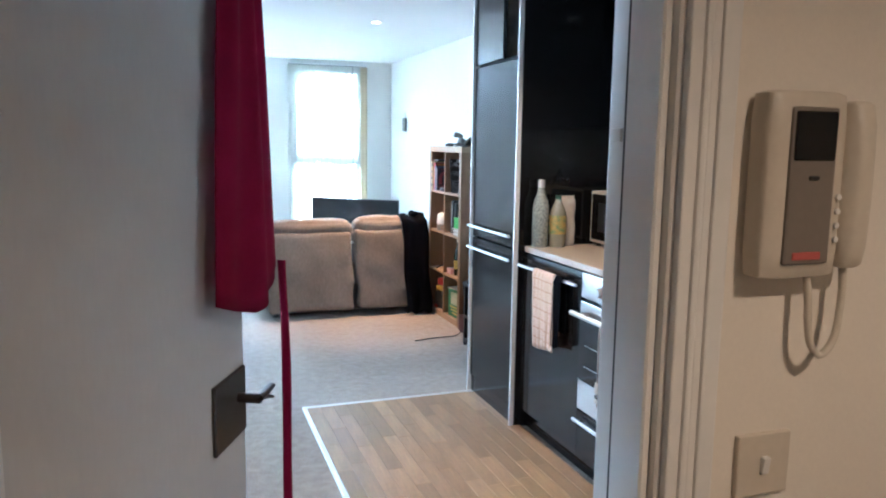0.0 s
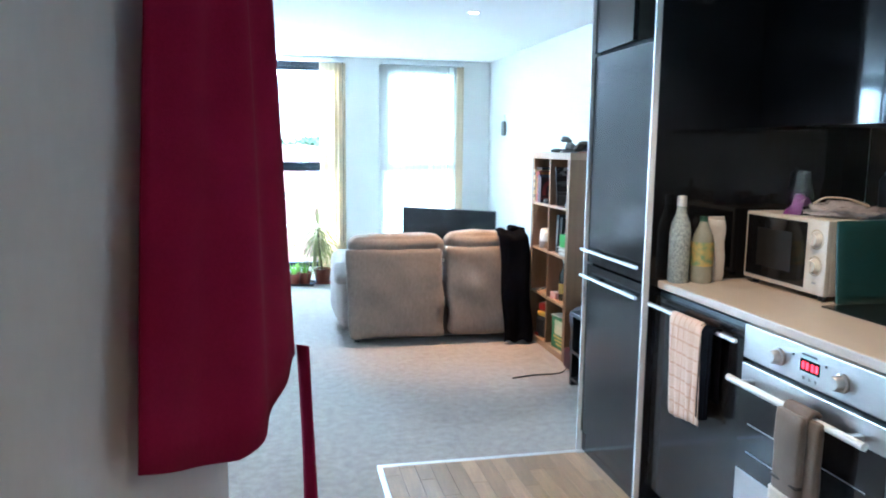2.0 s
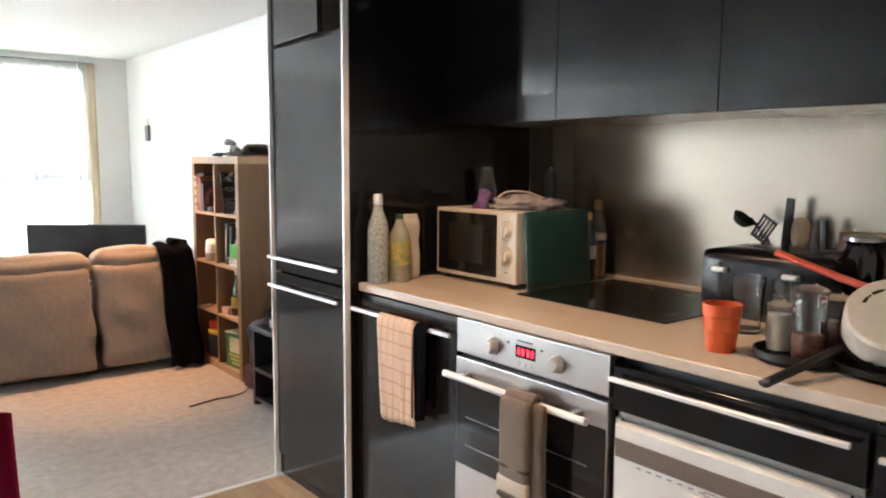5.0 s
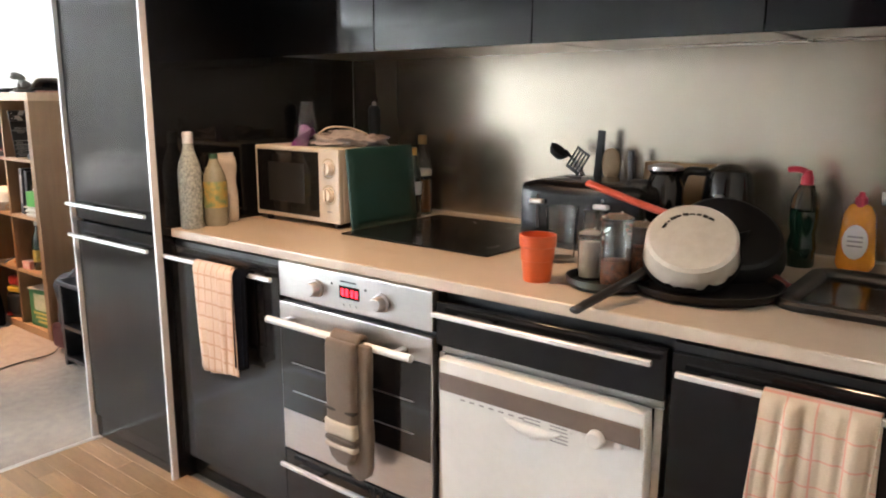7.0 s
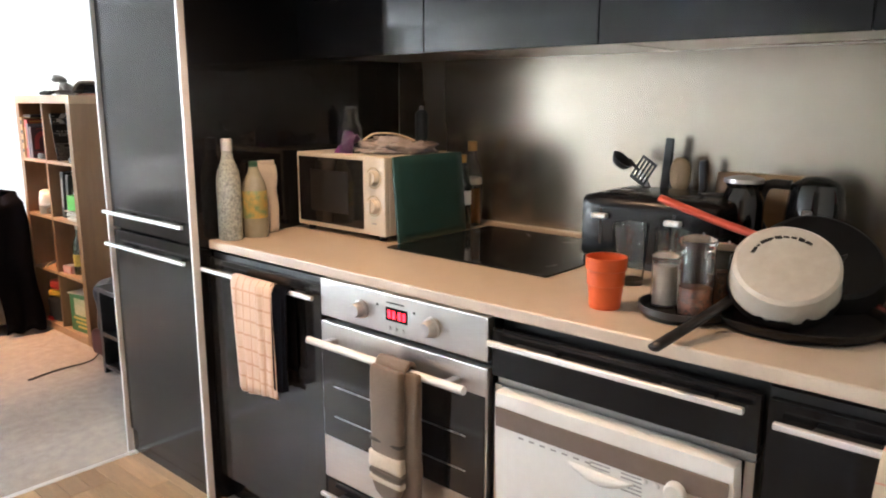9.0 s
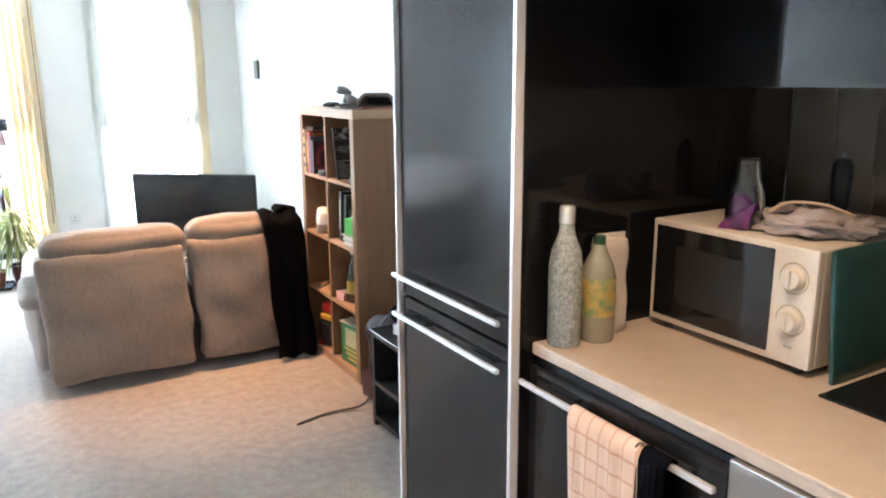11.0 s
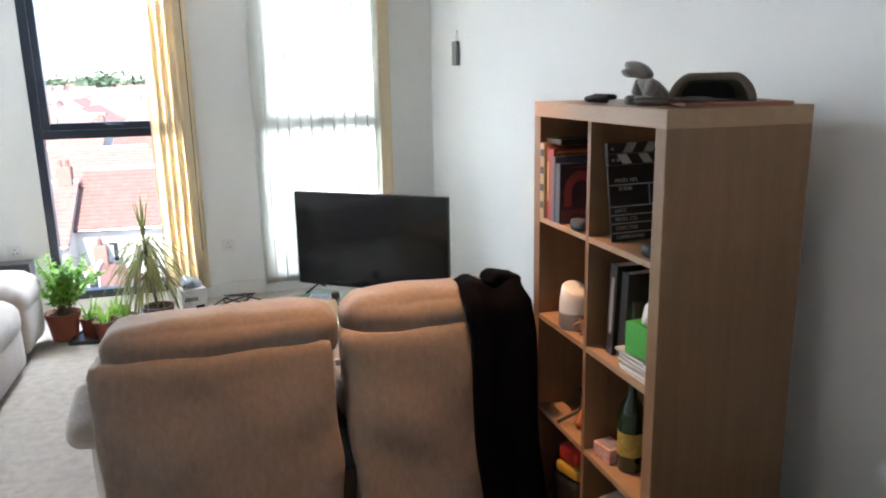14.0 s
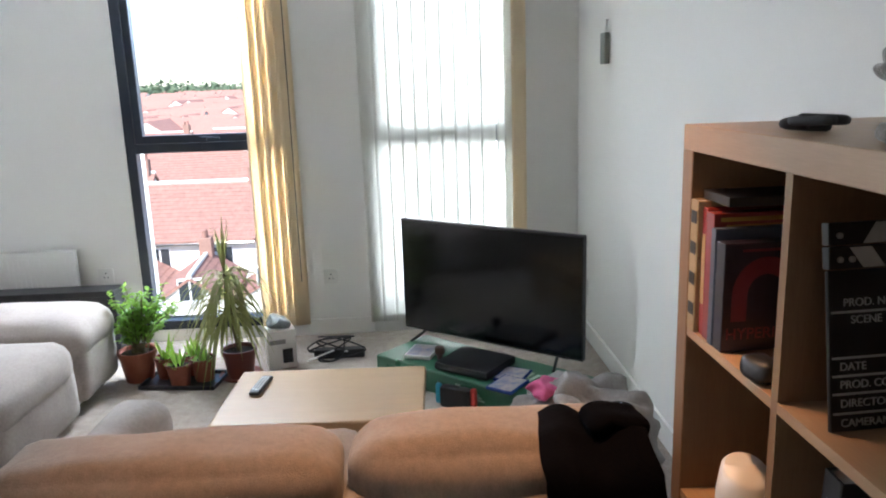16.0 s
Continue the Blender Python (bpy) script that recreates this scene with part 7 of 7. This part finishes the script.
bl_ = thing("coat", (2.62, 5.33, 0.452), 0, "dark folded coat lying on the bench end", "clothing")
bl_.location = (2.60, 5.13, 0.4552)
part("cloth", rbox((0.34, 0.13, 0.10), 0.04, 10, wrinkle=0.025, freq=11, center=(0, 0.02, 0.06)), M_DARKWOOL, bl_, smooth=True)
ps_ = thing("poster", (2.97, 5.25, 0.456), 90, "dark framed painting with warm shapes leaning on the wall", "picture")
ps_.matrix_basis = pose(2.88, 5.305, 0.456, 0, 0, -90) @ pose(0, 0, 0, -6, 0, 0)
PW, PH = 0.58, 0.79
part("backing", box(0, 0.002, 0, PW, 0.016, PH, 0.001), M_BLKPL, ps_)
for x0, z0, x1, z1 in ((0, 0, 0.014, PH), (PW - 0.014, 0, PW, PH), (0.014, 0, PW - 0.014, 0.014), (0.014, PH - 0.014, PW - 0.014, PH)):
    part("frame", box(x0, -0.012, z0, x1, 0.002, z1, 0.002), M_BLKPL, ps_)
part("canvas", box(0.014, -0.003, 0.014, PW - 0.014, 0.0018, PH - 0.014), mat("dusky_painting", (0.085, 0.065, 0.068), (0.035, 0.032, 0.04), 0.5, scale=5, fine=30, bump=0.1), ps_)
for k, (cx_, cz_, rx_, rz2, c) in enumerate(((0.12, 0.16, 0.07, 0.10, (0.36, 0.10, 0.07)), (0.10, 0.30, 0.04, 0.05, (0.42, 0.18, 0.08)), (0.30, 0.2, 0.10, 0.12, (0.30, 0.09, 0.06)), (0.12, 0.47, 0.09, 0.03, (0.30, 0.09, 0.05)), (0.14, 0.60, 0.08, 0.05, (0.26, 0.08, 0.07)), (0.35, 0.5, 0.12, 0.06, (0.40, 0.16, 0.06)), (0.45, 0.32, 0.07, 0.1, (0.33, 0.11, 0.06)), (0.2, 0.7, 0.1, 0.02, (0.34, 0.10, 0.06)))):
    sh = lathe([(0, 0.0012), (0.7, 0.001), (1.0, 0)], 28)
    for v in sh.verts:
        v.co.x, v.co.y = v.co.x * rx_, v.co.y * rz2 * (1 + 0.25 * math.sin(3 * v.co.x * 20))
    part("painted_shape", turned(sh, pose(cx_, -0.0032, cz_, 90, 0, 0)), mat("painted_warm_%d" % k, c, tuple(q * 0.55 for q in c), 0.5, scale=18, bump=0.1), ps_)

# ---- outside ----
GZ = -12.2


def land(x, y):
    up = max(0.0, min(1.0, (y - 60) / 540))
    up = up * up * (3 - 2 * up)
    return GZ + 7.0 * up + (2.5 * noise.noise(Vector((x / 130, y / 130, 0)))) * min(1, max(0, (y - 70) / 120)) + 4 * max(0, (y - 600) / 1500)


gb_ = bmesh.new()
xs = [-1600 + 3200 * (i / 64) for i in range(65)]
ys = [-300, -100, -20, 10, 25, 40, 55, 70, 85, 100, 120, 145, 170, 200, 240, 280, 330, 390, 450, 520, 600, 700, 850, 1100, 1500, 2200, 3200]
gv = [[gb_.verts.new((x, y, land(x, y))) for x in xs] for y in ys]
for a, b in zip(gv, gv[1:]):
    for i in range(len(xs) - 1):
        gb_.faces.new((a[i], a[i + 1], b[i + 1], b[i]))
M_LAND = mat("grass_and_paving", (0.12, 0.16, 0.06), (0.20, 0.18, 0.15), 0.95, scale=0.05, fine=0.6, bump=0.2)
structure("ground", gb_, M_LAND, "grassy valley ground rising to a wooded hill", "ground", True)
structure("building_below", box(WX0 - T, -1.3 - T, GZ - 0.5, WX1 + T, WY1 + 0.30, -0.121), M_HALL, "plain rendered storeys below the flat", "building")

M_RENDER = mat("white_render", (0.72, 0.70, 0.65), (0.62, 0.60, 0.55), 0.85, scale=0.8, fine=12, bump=0.1, random_shade=0.08)
M_RTILE = mat("red_clay_tiles", (0.31, 0.165, 0.13), (0.20, 0.105, 0.082), 0.8, scale=2.5, fine=9, bump=0.2, random_shade=0.2)
M_BRICK = mat("red_brick", (0.30, 0.18, 0.14), (0.23, 0.135, 0.105), 0.85, scale=1.5, fine=9, bump=0.2)
M_WINDK = mat("dark_window_pane", (0.035, 0.04, 0.045), None, 0.1, bump=0)
M_PVC = mat("white_window_frame", (0.75, 0.75, 0.74), None, 0.4, bump=0)


def roof_prism(w, d, z0, rise, over=0.35):
    """A pitched roof with thickness; its ridge runs along x."""
    bm = bmesh.new()
    for s in (-1, 1):
        a = [(-w / 2 - 0.1, s * (d / 2 + over), z0 - rise * over / (d / 2)), (w / 2 + 0.1, s * (d / 2 + over), z0 - rise * over / (d / 2)), (w / 2 + 0.1, 0, z0 + rise), (-w / 2 - 0.1, 0, z0 + rise)]
        lo = [bm.verts.new(q) for q in a]
        hi = [bm.verts.new((q[0], q[1], q[2] + 0.16)) for q in a]
        bm.faces.new(lo)
        bm.faces.new(hi)
        for i in range(4):
            bm.faces.new((lo[i], lo[(i + 1) % 4], hi[(i + 1) % 4], hi[i]))
    return bm


def tile_rows(w, d, z0, rise, over=0.35, step=0.34):
    """Courses of roof tiles on both slopes, each a low ridge."""
    bm = bmesh.new()
    run = d / 2 + over
    n = int(math.hypot(run, rise) / step)
    for s in (-1, 1):
        for k in range(n):
            f0, f1 = k / n, (k + 1) / n
            y0, y1 = s * run * (1 - f0), s * run * (1 - f1)
            base = z0 - rise * over / (d / 2)
            top_ = z0 + rise
            za, zb = base + (top_ - base) * f0 + 0.20, base + (top_ - base) * f1 + 0.17
            v = [bm.verts.new(q) for q in ((-w / 2 - 0.1, y0, za), (w / 2 + 0.1, y0, za), (w / 2 + 0.1, y1, zb), (-w / 2 - 0.1, y1, zb), (-w / 2 - 0.1, y0, za - 0.05), (w / 2 + 0.1, y0, za - 0.05))]
            bm.faces.new(v[:4])
            bm.faces.new((v[4], v[5], v[1], v[0]))
    return bm


def gable_walls(w, d, h, rise):
    bm = box(-w / 2, -d / 2, -1.5, w / 2, d / 2, h)
    for s in (-1, 1):
        lo = [bm.verts.new((s * w / 2 - 0.01 * s, -d / 2, h)), bm.verts.new((s * w / 2 - 0.01 * s, d / 2, h)), bm.verts.new((s * w / 2 - 0.01 * s, 0, h + rise))]
        bm.faces.new(lo)
    return bm


def house(x, y, w, d, h, rise, rz, wall_m, seed, label):
    hs = thing("house", (x, y, land(x, y)), rz, label, "house", "houses below the flat")
    part("wall", gable_walls(w, d, h, rise), wall_m, hs)
    roof = part("roof", roof_prism(w, d, h, rise), M_RTILE, hs, "red tiled pitched roof")
    part("tile_courses", tile_rows(w, d, h, rise), M_RTILE, roof)
    part("ridge", tube([(-w / 2 - 0.1, 0, h + rise + 0.2), (w / 2 + 0.1, 0, h + rise + 0.2)], 0.13, 8), M_RENDER, roof)
    rn_ = random.Random(seed)
    cx_ = w / 2 - 0.6
    part("chimney", box(cx_ - 0.4, -0.35, h + rise - 0.8, cx_ + 0.4, 0.35, h + rise + 1.1, 0.03), M_BRICK, roof)
    for k in range(2):
        part("chimney_pot", lathe([(0.13, 0), (0.11, 0.4), (0, 0.4)], 10, None, (cx_ - 0.2 + 0.4 * k, 0, h + rise + 1.1)), M_RTILE, roof)
    for fl in (0.9, 3.5):
        for wx_ in (-w * 0.26, w * 0.24):
            for s in (-1, 1):
                if fl + 1.3 > h:
                    continue
                fr = part("window", box(wx_ - 0.62, s * d / 2 - 0.06, fl, wx_ + 0.62, s * d / 2 + 0.06, fl + 1.3, 0.01), M_PVC, hs)
                for q in (-1, 1):
                    part("pane", box(wx_ + 0.3 * q - 0.25, s * (d / 2 + 0.065) - 0.01, fl + 0.1, wx_ + 0.3 * q + 0.25, s * (d / 2 + 0.065) + 0.01, fl + 1.2), M_WINDK, fr)
    for s in (-1, 1):
        fr = part("window", box(s * w / 2 - 0.06, -0.6, 3.5, s * w / 2 + 0.06, 0.6, 4.7, 0.01), M_PVC, hs)
        for q in (-1, 1):
            part("pane", box(s * (w / 2 + 0.065) - 0.01, 0.29 * q - 0.24, 3.6, s * (w / 2 + 0.065) + 0.01, 0.29 * q + 0.24, 4.6), M_WINDK, fr)
    part("gutter", tube([(-w / 2, -d / 2 - 0.32, h - 0.2), (w / 2, -d / 2 - 0.32, h - 0.2)], 0.07, 6), M_WINDK, hs)
    return hs


for k in range(7):
    house(-26 + 7.6 * k, 53 + 1.6 * (k % 2), 7.4, 8.5, 5.2 + 0.5 * (k % 2), 2.7, 5 * math.sin(k * 1.7), M_RENDER, k, "white rendered terraced house with a red tiled roof")
for k, xx in enumerate((-18.2, -13.4, -9.3, -5.6, -0.4, 4.8)):
    house(xx, 45.5 + 1.2 * math.sin(k * 2.4), 6.2, 3.4 + 0.5 * (k % 2), 2.7 + 0.4 * (k % 3), 1.1, 90 + 6 * math.sin(k), M_RENDER, 20 + k, "white rear extension with its gable towards the flat")
for k in range(8):
    house(-46 + 9.4 * k, 76 + 1.5 * math.sin(k), 9.0, 8.5, 5.4, 2.8, 4, M_RENDER if k % 3 else M_BRICK, 40 + k, "terraced house with a red tiled roof up the slope")
for k in range(9):
    house(-70 + 13 * k, 104 + 3 * math.sin(k * 2), 11.5, 9, 5.6, 3.0, -6, M_BRICK if k % 2 else M_RENDER, 60 + k, "terraced house with a red tiled roof up the slope")

far_w, far_r = bmesh.new(), bmesh.new()
rn = random.Random(5)
for k in range(420):
    y_ = rn.uniform(128, 560)
    x_ = -0.24 * y_ + rn.uniform(-0.4, 0.5) * y_
    m_ = pose(x_, y_, land(x_, y_), 0, 0, rn.choice((0, 8, -12, 90)))
    w_ = rn.uniform(9, 26)
    s_ = gable_walls(w_, 8.5, 5.2, 2.8)
    join(far_w, turned(s_, m_))
    join(far_r, turned(roof_prism(w_, 8.5, 5.2, 2.8), m_))
fw_ = part("far_houses", far_w, M_RENDER, None, "many pale houses stepping up the far hillside", kind="stuff")
tagged(fw_, "", "houses")
fr_ = part("far_roofs", far_r, M_RTILE, None, "red roofs of the far hillside houses", kind="stuff")
tagged(fr_, "", "roofs")

trees = bmesh.new()
for k in range(330):
    near = k < 70
    y_ = rn.uniform(66, 125) if near else rn.uniform(430, 640)
    x_ = -0.24 * y_ + rn.uniform(-0.35, 0.45) * y_
    r_ = rn.uniform(1.2, 2.4) if near else rn.uniform(5, 9)
    z_ = land(x_, y_)
    for q in range(70):
        c = Vector((rn.gauss(0, 0.5), rn.gauss(0, 0.5), 0.85 + rn.gauss(0, 0.32))) * r_
        a = [Vector((rn.gauss(0, 0.15), rn.gauss(0, 0.15), rn.gauss(0, 0.13))) * r_ for _ in range(4)]
        v = [trees.verts.new(Vector((x_, y_, z_)) + c + d_) for d_ in a]
        for f in ((0, 1, 2), (0, 1, 3), (1, 2, 3), (0, 2, 3)):
            trees.faces.new([v[i] for i in f])
# Foliage green is lightened a little to stand in for distant air haze.
tr_o = part("far_woods", trees, mat("hazed_foliage", (0.12, 0.16, 0.09), (0.07, 0.11, 0.06), 0.8, scale=0.4, fine=3, bump=0.2), None, "green trees along the hill and between the houses", kind="stuff")
tagged(tr_o, "", "trees")

# ---- kitchen floor strips ----
base_floor = bpy.data.objects["kitchen_floor_base"]
rn = random.Random(21)
PWID, lengths = 0.0706, (0.30, 0.42, 0.54)
plank_mesh = {}
for L in lengths:
    me = bpy.data.meshes.new("plank")
    bm = box(-PWID / 2 + 0.0006, 0.0006, 0, PWID / 2 - 0.0006, L - 0.0006, 0.006, 0.0009)
    bm.to_mesh(me)
    bm.free()
    me.materials.append(M_PLANK)
    plank_mesh[L] = me
for i in range(14):
    x_ = KX0 + 0.003 + PWID * (i + 0.5)
    y_ = WY0 + rn.uniform(-0.28, 0.0)
    while y_ < KY1:
        L = rn.choice(lengths)
        if y_ >= WY0 - 0.02 and y_ + L <= KY1 + 0.001:
            ob = new("plank", plank_mesh[L])
            ob.parent, ob.location = base_floor, (x_, y_, 0.0042)
            y_ += L
            continue
        a, b = max(y_, WY0 + 0.001), min(y_ + L, KY1 - 0.001)
        if b - a > 0.01:
            ob = part("plank", box(-PWID / 2 + 0.0006, 0.0006, 0, PWID / 2 - 0.0006, b - a - 0.0006, 0.006, 0.0009), M_PLANK, base_floor)
            ob.location = (x_, a, 0.0042)
        y_ += L
